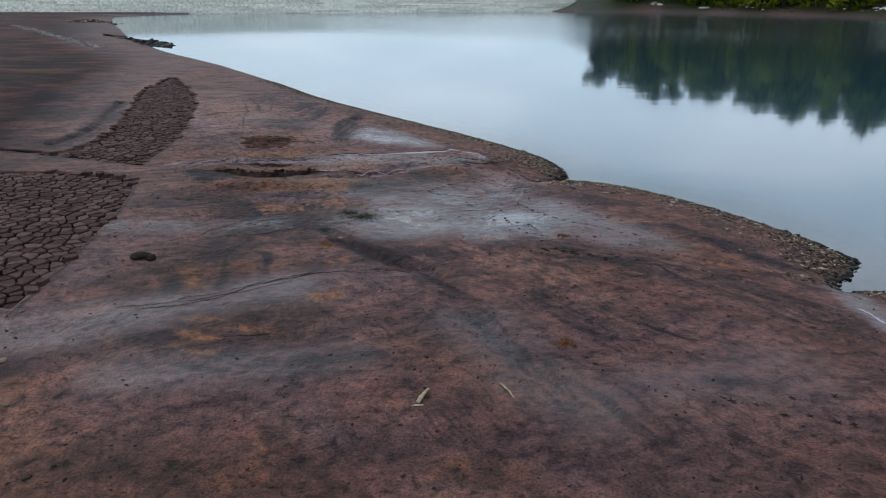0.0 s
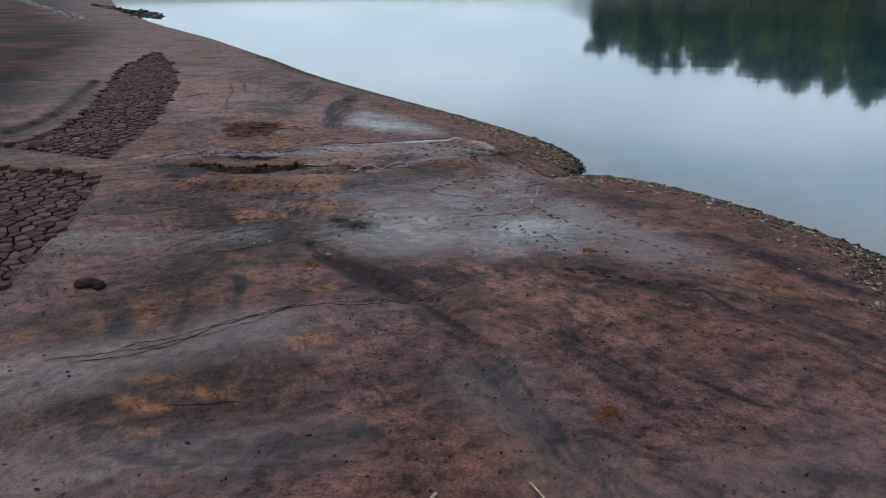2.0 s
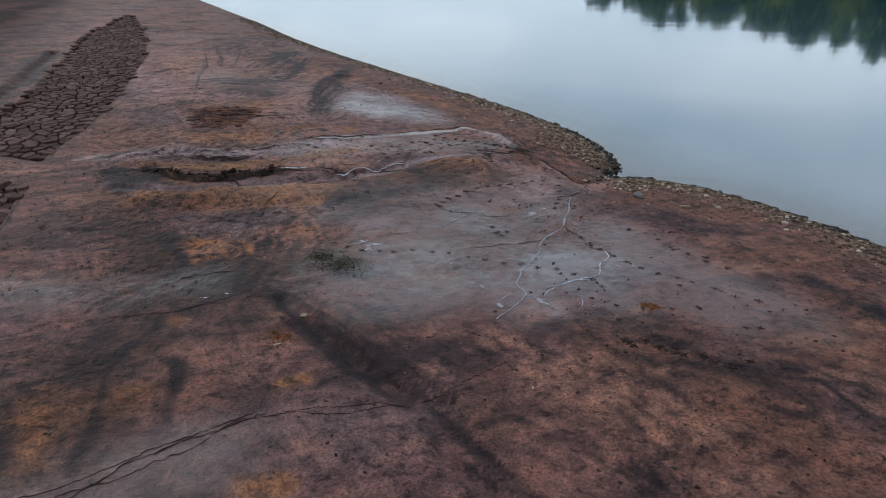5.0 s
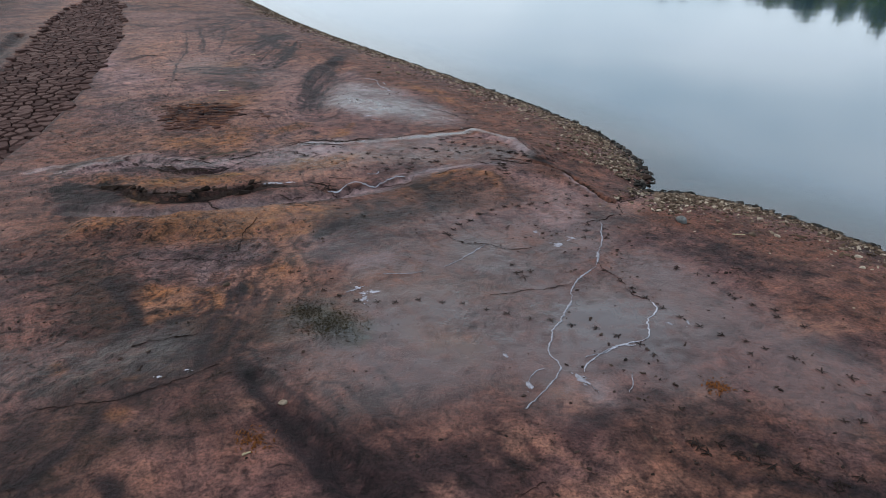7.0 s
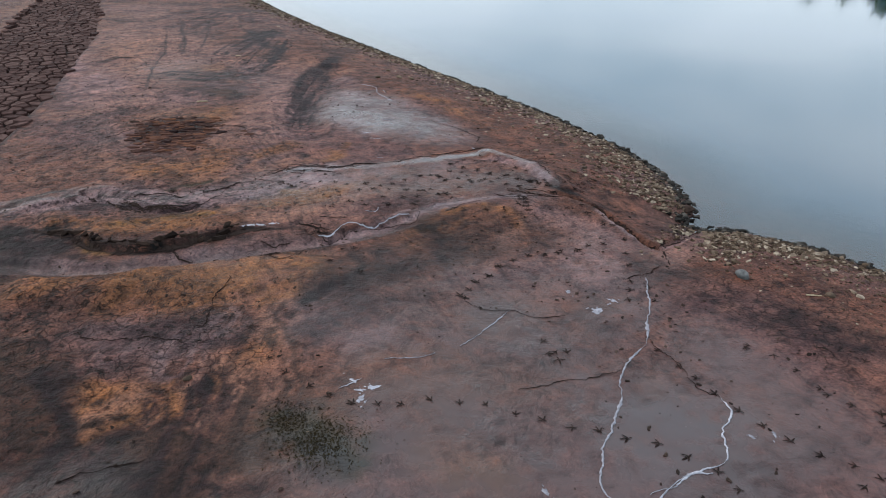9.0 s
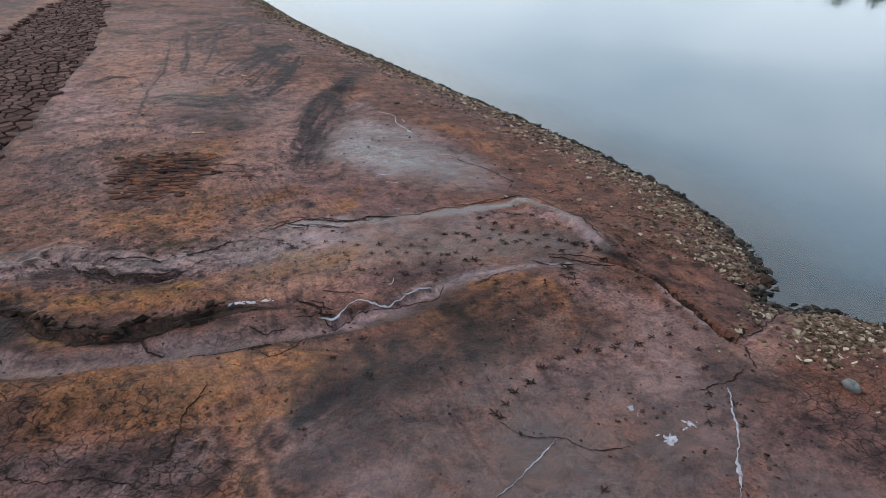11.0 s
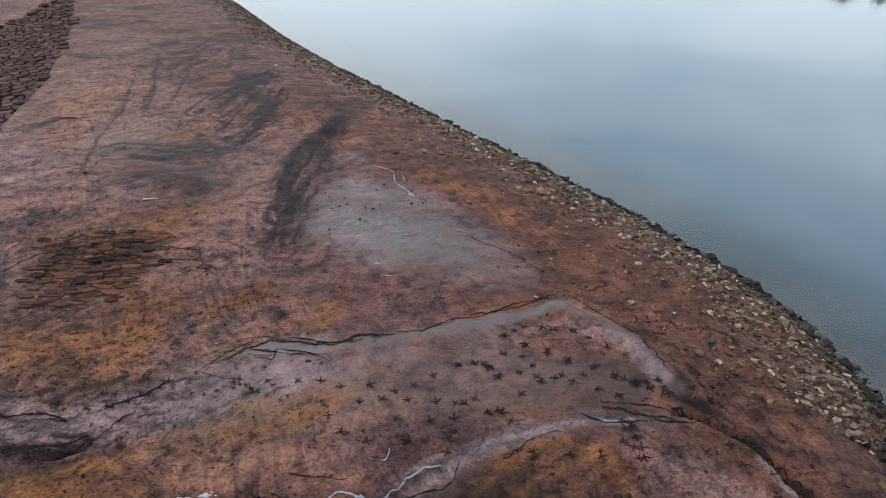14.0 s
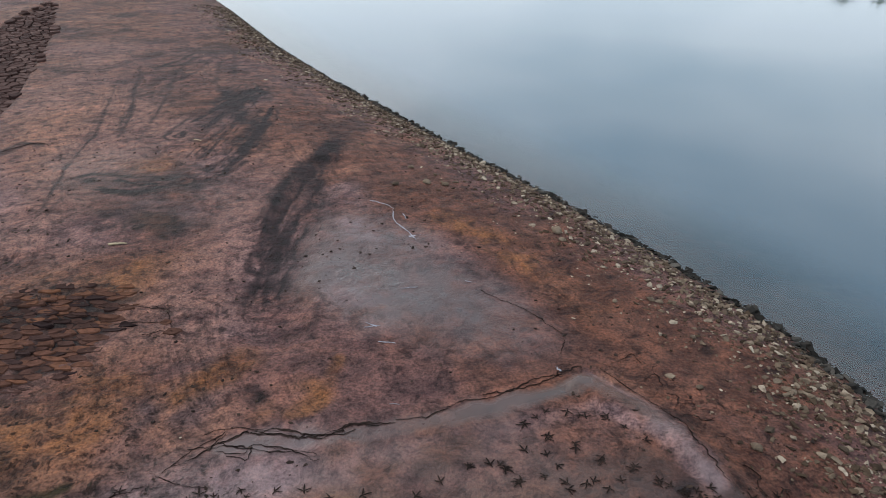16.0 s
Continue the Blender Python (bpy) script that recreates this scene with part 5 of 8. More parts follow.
stain_or_shade(SILT, 0.14, 0.6, [(-2.03, 18.24), (-1.21, 18.6), (-0.52, 18.86), (-0.07, 19.02), (0.36, 18.82), (0.71, 18.15)])
stain_or_shade(PINK, 0.4, 0.3, [(-3.37, 16.96), (-2.56, 17.46), (-1.5, 17.82), (-0.53, 18.16), (0.13, 18.03)])
stain_or_shade(SILT, 0.08, 0.6, [(-3.91, 15.52), (-3.36, 15.88), (-2.75, 16.13), (-2.1, 16.4), (-1.43, 16.85), (-0.84, 17.26), (-0.3, 17.48)])
stain_or_shade(PINK, 0.7, 0.5, [(-5.62, 19.12), (-4.46, 19.76), (-3.95, 20.39)])
stain_or_shade(PINK, 0.9, 0.5, [(-7.06, 20.99), (-6.64, 23.3), (-7.63, 27.32)])
stain_or_shade(PINK, 0.5, 0.4, [(1.09, 16.43), (0.79, 16.84), (0.02, 16.49)])
stain_or_shade(PINK, 0.35, 0.5, [(1.91, 16.07), (2.3, 16.44), (2.63, 16.89)])
combed(DARK, 0.22, 0.9, [(-5.77, 17.16), (-5.01, 17.16), (-4.17, 17.13)], 0.05, 0.25)
combed(DARK, 0.4, 0.6, [(-4.94, 17.36), (-3.85, 17.59), (-3.1, 17.8)], 0.06, 0.2)
# dragged and cracked ground below the channel
stain_or_shade(ORANGE, 0.35, 0.75, [(-3.7, 12.98), (-3.22, 13.18)])
stain_or_shade(LIGHT, 0.2, 0.5, [(-3.63, 12.92), (-3.48, 13.13), (-3.31, 13.28)])
stain_or_shade(GREY, 0.35, 0.7, [(-3.89, 14.09), (-3.31, 13.85), (-2.95, 14.23)])
combed(PALE, 0.35, 0.5, [(-3.04, 14.52), (-3.22, 14.03), (-3.17, 13.6)], 0.05, 0.5)
combed(DARK, 0.3, 0.85, [(-2.9, 13.37), (-2.9, 12.81), (-3, 12.27)], 0.05, 0.7)
combed(DARK, 0.3, 0.8, [(-2.56, 13.39), (-2.61, 12.89), (-2.63, 12.29)], 0.05, 0.7)
combed(UMBER, 0.45, 0.8, [(-2.46, 14.26), (-2.23, 13.49), (-2.29, 12.9)], 0.05, 0.6)
combed(DARK, 0.4, 0.7, [(-3.23, 12.74), (-3.45, 12.43), (-3.71, 12.2)], 0.06, 0.6)
stain_or_shade(DARK, 0.12, 0.85, [(-4.36, 13.48), (-4.27, 13.55), (-4.18, 13.28)])
stain_or_shade(DARK, 0.11, 0.85, [(-3.93, 13.08), (-3.72, 12.81), (-3.69, 12.6)])
stain_or_shade(UMBER, 0.4, 0.6, [(-4.7, 13.69), (-4.13, 12.83), (-3.96, 12.36)])
stain_or_shade(UMBER, 0.35, 0.7, [(-3.09, 12.62), (-2.68, 12.69), (-2.27, 12.65)])
stain_or_shade(DARK, 0.08, 0.7, [(-2.78, 13.38), (-2.87, 13.78)])
stain_or_shade(RUSTY, 0.07, 0.8, [(-3.14, 13.04), (-3.19, 13.29)])
stain_or_shade(UMBER, 0.06, 0.9, [(-3.63, 12.87), (-3.55, 12.91)])
stain_or_shade(UMBER, 0.05, 0.9, [(-3.46, 12.96), (-3.4, 12.98)])
stain_or_shade(UMBER, 0.05, 0.9, [(-3.7, 13.16), (-3.67, 13.18)])
surface(0, 0.9, 1.0, [(-5.09, 14.51), (-4, 14.63)])
surface(0, 0.9, 1.0, [(-4.5, 13.7), (-3.64, 14.01)])
surface(0, 0.6, 1.0, [(-3.16, 14.03), (-2.82, 13.96)])
surface(2, 1.0, 1.0, [(-4.98, 14.41), (-4.26, 13.24), (-3.89, 12.3)])
surface(2, 0.35, 0.9, [(-3.66, 12.98), (-3.16, 13.14)])
stain_or_shade(OLIVE, 0.2, 0.8, [(-2.08, 13.01), (-1.76, 12.77), (-1.55, 12.53)])
stain_or_shade(DARK, 0.14, 0.6, [(-1.74, 12.67), (-1.54, 12.5)])
stain_or_shade(DARK, 0.1, 0.9, [(-2.24, 14.84), (-1.99, 15.17)])
stain_or_shade(DARK, 0.3, 0.45, [(-1.88, 15.27), (-1.5, 14.63), (-2.02, 14.29)])
stain_or_shade(DARK, 0.06, 0.75, [(0.29, 16.6), (0.39, 16.42), (0.5, 16.31)])
stain_or_shade(DARK, 0.14, 0.8, [(-1.39, 15.67), (-1.14, 15.79)])
stain_or_shade(DARK, 0.12, 0.6, [(-0.98, 16.08), (-0.86, 15.82)])
stain_or_shade(RUSTY, 0.35, 0.6, [(-1.38, 16.43), (-1.15, 16)])
# long strokes of the near slope
stain_or_shade(DARK, 0.1, 0.9, [(-0.58, 9.79), (-0.44, 9.9), (-0.27, 9.58), (-0.09, 9.33)])
combed(DARK, 0.22, 0.9, [(-0.5, 9.89), (-0.22, 9.51), (0.03, 9), (0.25, 8.55), (0.44, 8.16)], 0.05, 0.8)
stain_or_shade(DARK, 0.1, 0.6, [(0.12, 8.77), (0.28, 8.41), (0.44, 8.19)])
combed(DARK, 0.25, 0.9, [(1.18, 9.26), (1.39, 8.82), (1.56, 8.4), (1.74, 8.12)], 0.05, 0.8)
stain_or_shade(DARK, 0.09, 0.6, [(1.33, 8.78), (1.5, 8.53)])
stain_or_shade(DARK, 0.06, 0.7, [(1.97, 8.81), (2.16, 8.42), (2.35, 8.29)])
combed(DARK, 0.25, 0.7, [(0.93, 10.41), (1.21, 9.98), (1.5, 9.5)], 0.04, 0.5)
stain_or_shade(DARK, 0.12, 0.85, [(-3.96, 9.42), (-3.92, 9), (-3.85, 8.69)])
stain_or_shade(DARK, 0.08, 0.8, [(-3.4, 9.81), (-3.3, 9.28), (-3.26, 8.94)])
stain_or_shade(DARK, 0.07, 0.8, [(-3.11, 10.54), (-2.97, 10.44), (-2.79, 9.68)])
stain_or_shade(DARK, 0.06, 0.9, [(-3.79, 10.48), (-3.61, 10.54), (-3.57, 10.68)])
stain_or_shade(DARK, 0.05, 0.8, [(-4.27, 10.04), (-3.86, 10.29), (-3.33, 10.46)])
stain_or_shade(DARK, 0.12, 0.6, [(-2.44, 11.93), (-2.06, 11.46), (-1.58, 11.04), (-1, 10.43)])
combed(DARK, 0.3, 0.8, [(-2.44, 11.93), (-2.06, 11.46), (-1.58, 11.04), (-0.87, 10.31)], 0.05, 0.7)
stain_or_shade(ORANGE, 0.14, 0.8, [(-1.92, 8.96), (-1.67, 8.97)])
stain_or_shade(ORANGE, 0.12, 0.6, [(-1.91, 10.26), (-1.73, 10.27)])
stain_or_shade(UMBER, 0.04, 0.9, [(-1.85, 8.88), (-1.77, 8.86)])
stain_or_shade(UMBER, 0.05, 0.9, [(-1.89, 10.28), (-1.74, 10.22)])
stain_or_shade(DARK, 0.3, 0.5, [(-3.15, 8.29), (-2.85, 8.43), (-2.49, 8.59)])
stain_or_shade(UMBER, 0.8, 0.4, [(-0.26, 8.13), (0.65, 8.43), (1.95, 8.22)])
stain_or_shade(GREY, 0.4, 0.5, [(-5.95, 12.03), (-5.28, 11.58), (-4.54, 11.8)])
stain_or_shade(PALE, 0.12, 0.5, [(-5.91, 11.94), (-5.45, 12.04)])
stain_or_shade(PINK, 1.2, 0.55, [(-9.21, 26.65), (-10.43, 31.89)])
stain_or_shade(PINK, 1.0, 0.55, [(-6.95, 23.77), (-6.32, 25.35)])
stain_or_shade(PINK, 0.7, 0.6, [(-4.34, 20.53), (-4.24, 21.86), (-4.06, 24.15)])
stain_or_shade(PINK, 0.9, 0.4, [(-7.12, 21.74), (-5.81, 20.67)])
stain_or_shade(GREY, 0.35, 0.6, [(-5.52, 22.49), (-4.81, 22.37)])
stain_or_shade(LILAC, 0.6, 0.4, [(-8.33, 23.39), (-7.44, 22.3)])
stain_or_shade(MAUVE, 0.9, 0.75, [(-2.68, 21.93), (-1.76, 20.96), (-0.9, 20.28)])
stain_or_shade(GREY, 0.6, 0.6, [(-3.04, 23.23), (-2.24, 21.83), (-1.37, 20.34)])
stain_or_shade(LILAC, 0.35, 0.4, [(-3.08, 23.42), (-2.54, 21.95)])
stain_or_shade(MAUVE, 0.7, 0.7, [(-3.1, 20.19), (-2.61, 19.49), (-1.84, 19.22)])
stain_or_shade(BROWN, 0.6, 0.55, [(-1.96, 18.28), (-1.08, 18.58), (-0.37, 18.74)])
stain_or_shade(UMBER, 0.6, 0.25, [(-1.72, 18.07), (-0.65, 18.18), (0.07, 18.15)])
surface(1, 0.9, 0.6, [(-2.54, 21.95), (-1.7, 20.97), (-1.02, 20.27)])
surface(1, 0.6, 0.35, [(-1.73, 18.18), (-0.85, 18.46)])
stain_or_shade(ORANGE, 0.12, 0.6, [(-2.4, 19.5), (-2.41, 19.03), (-2.64, 18.73)])
# fans under the far stones
combed(DARK, 0.5, 0.9, [(-5.81, 26.93), (-5.53, 27.82)], 0.06, 0.5)
stain_or_shade(DARK, 0.16, 0.8, [(-5.8, 26.74), (-5.58, 27.25), (-5.59, 28.03)])
stain_or_shade(DARK, 0.1, 0.8, [(-4.86, 26.55), (-4.8, 25.43), (-4.81, 24.5)])
stain_or_shade(DARK, 0.07, 0.7, [(-4.59, 24.18), (-4.75, 23.61)])
combed(DARK, 0.3, 0.8, [(-4.86, 26.55), (-4.82, 25.01), (-4.98, 23.79)], 0.05, 0.6)
stain_or_shade(DARK, 0.08, 0.8, [(-8.31, 29.61), (-7.82, 29.98), (-7.77, 30.74)])
stain_or_shade(DARK, 0.05, 0.6, [(-8.6, 29.69), (-8.06, 28.11), (-7.56, 26.91), (-7.07, 25.15)])
stain_or_shade(DARK, 0.04, 0.6, [(-7.63, 29.16), (-7.12, 27.55), (-6.7, 25.63)])
stain_or_shade(DARK, 0.04, 0.4, [(-8.48, 28.07), (-7.97, 26.87), (-7.38, 24.72), (-7.14, 23.57)])
stain_or_shade(DARK, 0.14, 0.75, [(-3.5, 25.3), (-3.63, 24.56), (-3.76, 23.96)])
stain_or_shade(DARK, 0.12, 0.6, [(-3.84, 23.95), (-3.81, 23.14), (-3.71, 22.13), (-3.53, 21.7)])
combed(DARK, 0.35, 0.8, [(-3.53, 24.96), (-3.75, 23.54), (-3.71, 22.13), (-3.59, 21.16)], 0.06, 0.8)
stain_or_shade(DARK, 0.06, 0.5, [(-2.82, 20.42), (-2.76, 19.83)])
stain_or_shade(DARK, 0.1, 0.7, [(-3.13, 19.02), (-3.01, 18.95)])
stain_or_shade(DARK, 0.4, 0.35, [(-6.63, 23.21), (-5.47, 23.13)])
combed(DARK, 0.4, 0.8, [(-6.63, 23.21), (-5.93, 23.08), (-5.39, 23.33)], 0.06, 0.35)
combed(DARK, 0.3, 0.8, [(-5.43, 22.1), (-4.96, 21.99)], 0.06, 0.3)
stain_or_shade(UMBER, 0.3, 0.6, [(-5.43, 22.1), (-5.03, 21.99)])
stain_or_shade(DARK, 0.08, 0.7, [(-8.35, 24.04), (-8.24, 24.46), (-7.99, 24.5)])
stain_or_shade(ORANGE, 0.3, 0.6, [(-3.71, 19.01), (-3.33, 19.44)])
stain_or_shade(ORANGE, 0.12, 0.7, [(-2.53, 18.77), (-2.43, 18.88), (-2.53, 19.1)])
stain_or_shade(GREY, 0.25, 0.7, [(-4, 18.32), (-3.91, 18.78)])
stain_or_shade(GREY, 0.2, 0.6, [(-3.49, 18.67), (-3.44, 18.96)])
stain_or_shade(LIGHT, 0.3, 0.4, [(-4.78, 18.58), (-4.18, 17.96)])
stain_or_shade(BROWN, 0.3, 0.7, [(-0.11, 21.16), (0.63, 20.15), (1.13, 19.08), (1.4, 18.29)])
surface(2, 1.2, 0.9, [(-4.79, 18.44), (-4.07, 17.91)])
surface(2, 0.7, 0.7, [(-3.95, 20.13), (-3.69, 19.09)])

stain_or_shade(DARK, 0.13, 0.85, [(-5.82, 26.8), (-5.74, 27.53), (-5.69, 27.96)])
combed(DARK, 0.4, 0.95, [(-6, 25.05), (-5.76, 26.59), (-5.79, 28.33)], 0.06, 0.6)
stain_or_shade(DARK, 0.09, 0.85, [(-4.9, 26.77), (-4.77, 25.42), (-4.7, 24.47), (-4.8, 23.76)])
combed(DARK, 0.25, 0.9, [(-4.9, 26.77), (-4.7, 24.77), (-4.99, 23.48)], 0.05, 0.6)
stain_or_shade(DARK, 0.08, 0.8, [(-8.21, 29.71), (-8.01, 30.45), (-7.99, 31.22)])
stain_or_shade(DARK, 0.15, 0.85, [(-3.45, 25), (-3.49, 24.38), (-3.75, 23.79)])
stain_or_shade(DARK, 0.1, 0.7, [(-3.89, 23.39), (-3.81, 22.5), (-3.65, 21.39)])
combed(DARK, 0.3, 0.9, [(-3.49, 24.68), (-3.53, 22.75), (-3.46, 21.24), (-3.39, 20.34)], 0.06, 0.8)
combed(DARK, 0.3, 0.9, [(-3.36, 22.99), (-3.39, 21.77), (-3.32, 20.63)], 0.05, 0.7)
stain_or_shade(DARK, 0.04, 0.8, [(-7.8, 26.34), (-7.32, 24.91), (-7.09, 23.49), (-6.7, 22.16)])
stain_or_shade(DARK, 0.05, 0.7, [(-8.07, 28.22), (-7.21, 25.99), (-6.93, 24.95)])
stain_or_shade(DARK, 0.06, 0.8, [(-8.43, 24.06), (-8.34, 24.51), (-7.97, 24.48)])
# the same rows again, shading painted in black
combed(BLACK, 0.4, 0.8, [(-6.57, 23.24), (-5.81, 23.01), (-5.3, 23.31)], 0.06, 0.3)
combed(BLACK, 0.25, 0.85, [(-5.37, 21.91), (-5.13, 22.13)], 0.05, 0.3)
combed(BLACK, 0.3, 0.7, [(-5.58, 20.48), (-4.81, 20.48)], 0.05, 0.3)
stain_or_shade(YELLOW, 0.12, 0.75, [(-3.05, 17.63), (-2.86, 17.67)])
stain_or_shade(YELLOW, 0.08, 0.8, [(-2.49, 17.46), (-2.42, 17.59)])
stain_or_shade(YELLOW, 0.1, 0.6, [(-3.27, 17.15), (-3.06, 17.23)])
stain_or_shade(YELLOW, 0.1, 0.6, [(-4.47, 16.68), (-4.32, 16.72), (-3.86, 16.84)])
stain_or_shade(ORANGE, 0.3, 0.6, [(-3.05, 17.33), (-2.62, 17.49), (-2.2, 17.8)])
stain_or_shade(ORANGE, 0.5, 0.6, [(-5.3, 18.19), (-4.67, 18.34), (-4.34, 18.46)])
stain_or_shade(OLIVE, 0.08, 0.8, [(-4.63, 17.55), (-4.44, 17.75), (-4.15, 17.89)])
surface(2, 0.5, 1.0, [(-3.32, 17.31), (-2.95, 17.64)])
surface(2, 0.9, 1.0, [(-5.21, 18.03), (-4.32, 18.28)])
surface(2, 0.6, 1.0, [(-4.44, 16.63), (-3.77, 16.85)])
stain_or_shade(RUSTY, 0.5, 0.5, [(-0.53, 22.67), (0.48, 20.98), (1.14, 19.33)])
stain_or_shade(BROWN, 0.35, 0.6, [(0.39, 20.35), (1.26, 18.72), (1.74, 17.77)])
# the long dark ridge and its strands
stain_or_shade(DARK, 0.13, 0.75, [(-2.4, 12.02), (-2.09, 11.55), (-1.76, 11.21), (-1.4, 10.8)])
stain_or_shade(DARK, 0.15, 0.8, [(-1.29, 10.67), (-0.99, 10.41), (-0.66, 10.15)])
combed(DARK, 0.4, 0.95, [(-2.51, 12.12), (-2.09, 11.55), (-1.65, 11.13), (-1.19, 10.6), (-0.62, 10.1)], 0.05, 1.0)
combed(DARK, 0.4, 0.7, [(-1.58, 11.66), (-1.03, 10.89), (-0.54, 10.46)], 0.05, 0.7)
furrow(0.14, 0.05, [(-2.29, 11.92), (-1.76, 11.21), (-1.29, 10.7), (-0.71, 10.15)])
combed(DARK, 0.35, 0.85, [(0.87, 10.52), (1.21, 10.28), (1.61, 10.05)], 0.05, 0.8)
stain_or_shade(DARK, 0.1, 0.75, [(2.36, 10.71), (2.72, 10.69), (3.05, 10.61)])
combed(DARK, 0.5, 0.6, [(1.83, 10.56), (2.41, 10.33), (2.81, 10.17)], 0.06, 0.8)
combed(LIGHT, 0.4, 0.5, [(0.04, 11.06), (0.51, 10.57), (1.05, 10.16)], 0.05, 0.6)
stain_or_shade(DARK, 0.14, 0.85, [(-4.39, 13.51), (-4.11, 13.25), (-3.8, 12.87), (-3.77, 12.39)])
stain_or_shade(DARK, 0.12, 0.85, [(-3.87, 10.61), (-3.67, 10.58), (-3.51, 10.84)])
stain_or_shade(DARK, 0.1, 0.8, [(-3.09, 10.56), (-2.95, 10.5), (-2.86, 10.13)])
stain_or_shade(UMBER, 0.5, 0.5, [(-4.07, 11.56), (-3.37, 11.98), (-2.77, 12.21)])
combed(DARK, 0.5, 0.7, [(-4.17, 11.55), (-3.65, 11.97), (-3.13, 12.09)], 0.05, 0.3)
combed(DARK, 0.3, 0.9, [(-2.8, 13.47), (-2.81, 12.79), (-2.77, 12.21)], 0.05, 0.6)
combed(DARK, 0.3, 0.8, [(-3.24, 13.16), (-3.12, 12.42), (-3.26, 11.98)], 0.05, 0.6)
stain_or_shade(MAUVE, 0.7, 0.5, [(2.29, 12.68), (3.12, 11.86), (2.55, 11.16)])
surface(1, 0.8, 0.45, [(2.21, 12.45), (3.04, 11.68)])

# wider black band, painted as shade at the bank's foot
stain_or_shade(BLACK, 0.07, 0.8, [(-4.94, 15.91), (-4.63, 15.87), (-4.21, 15.91), (-4.02, 15.92), (-3.83, 16.06), (-3.6, 16.23), (-3.34, 16.38)])
stain_or_shade(ORANGE, 0.28, 0.6, [(-5.04, 16.24), (-4.57, 16.32), (-4.11, 16.45), (-3.59, 16.62)])
stain_or_shade(LIGHT, 0.3, 0.45, [(-3.6, 16.66), (-3.02, 16.89), (-2.43, 17.03)])
stain_or_shade(YELLOW, 0.12, 0.5, [(-4.91, 16.37), (-4.69, 16.56)])
stain_or_shade(PINK, 0.3, 0.5, [(-3.05, 16.13), (-2.68, 16.23), (-2.2, 16.95), (-1.77, 17.09)])
stain_or_shade(GREY, 0.12, 0.7, [(-4.6, 15.48), (-4.04, 15.56), (-3.59, 15.73), (-3.1, 15.96), (-2.56, 16.17)])
stain_or_shade(UMBER, 0.06, 0.85, [(-3.76, 15.53), (-3.49, 15.6), (-3.25, 15.7), (-2.96, 15.84), (-2.64, 15.88), (-2.45, 15.83)])
stain_or_shade(ORANGE, 0.4, 0.6, [(-4.18, 15.06), (-3.62, 15.16), (-3.13, 15.37), (-2.51, 15.61)])
stain_or_shade(DARK, 0.14, 0.8, [(-2.18, 14.98), (-2.05, 15.16), (-1.9, 15.29)])
surface(2, 0.4, 1.0, [(-5.06, 16.27), (-4.59, 16.36), (-4.11, 16.45)])
surface(2, 0.3, 0.8, [(-3.52, 17.23), (-3.21, 17.57), (-2.81, 17.66)])

# the damp near slope
stain_or_shade(MAUVE, 1.4, 0.55, [(-3.65, 6.33), (-2.39, 6.38), (-0.81, 6.11)])
stain_or_shade(MAUVE, 1.6, 0.6, [(0.57, 8.33), (1.72, 7.61), (3.06, 7.22)])
stain_or_shade(MAUVE, 1.2, 0.5, [(0.87, 5.87), (2.27, 5.85), (3.43, 6.29)])
stain_or_shade(GREY, 0.7, 0.55, [(-4.87, 7.49), (-3.69, 8.24), (-2.29, 9.27), (-0.86, 9.74)])
stain_or_shade(LILAC, 0.2, 0.25, [(-5.09, 7.85), (-4.36, 8.26), (-3.53, 8.7)])
stain_or_shade(LILAC, 0.12, 0.5, [(-2.97, 6.54), (-2.64, 6.79), (-2.17, 7.07), (-1.7, 7.26)])
surface(1, 0.8, 0.4, [(-4.87, 7.49), (-3.69, 8.24), (-2.29, 9.27)])
surface(1, 0.7, 0.4, [(-3.58, 6.7), (-2.51, 6.75), (-1.2, 7.01)])
surface(1, 0.9, 0.35, [(0.23, 8.03), (0.74, 6.9), (1.41, 6.2)])
surface(1, 0.9, 0.3, [(2.28, 6.59), (3.82, 7.04)])
stain_or_shade(DARK, 0.35, 0.5, [(-3.21, 7.24), (-2.23, 7.07), (-0.99, 7.13)])
combed(DARK, 0.45, 0.8, [(-3.29, 7.02), (-2.25, 6.76), (-0.92, 7.03)], 0.05, 0.3)
stain_or_shade(ORANGE, 0.12, 0.6, [(-3.29, 7.59), (-2.83, 7.49)])
stain_or_shade(ORANGE, 0.12, 0.6, [(-2.55, 7.75), (-2.21, 7.65)])
stain_or_shade(ORANGE, 0.1, 0.6, [(-3.06, 7.16), (-2.76, 7.13)])
stain_or_shade(ORANGE, 0.35, 0.4, [(-3.93, 9.54), (-3.24, 9.98)])
stain_or_shade(DARK, 0.12, 0.85, [(-4.04, 9.35), (-3.94, 8.92)])
stain_or_shade(DARK, 0.06, 0.75, [(-3.31, 9.04), (-3.51, 9.96), (-3.65, 10.62)])
stain_or_shade(DARK, 0.06, 0.7, [(-3.07, 10.65), (-2.91, 10.21)])
stain_or_shade(GREY, 0.4, 0.5, [(-1.93, 6.4), (-1.59, 5.85), (-1.16, 5.58)])
stain_or_shade(LIGHT, 0.5, 0.45, [(0.72, 10.49), (1.45, 9.91), (2.11, 9.39)])
combed(DARK, 0.3, 0.8, [(-0.17, 9.23), (0.37, 8.32), (0.78, 7.22), (1.16, 6.19)], 0.05, 0.7)
stain_or_shade(DARK, 0.16, 0.5, [(0.11, 8.45), (0.53, 7.79), (0.84, 7.22)])
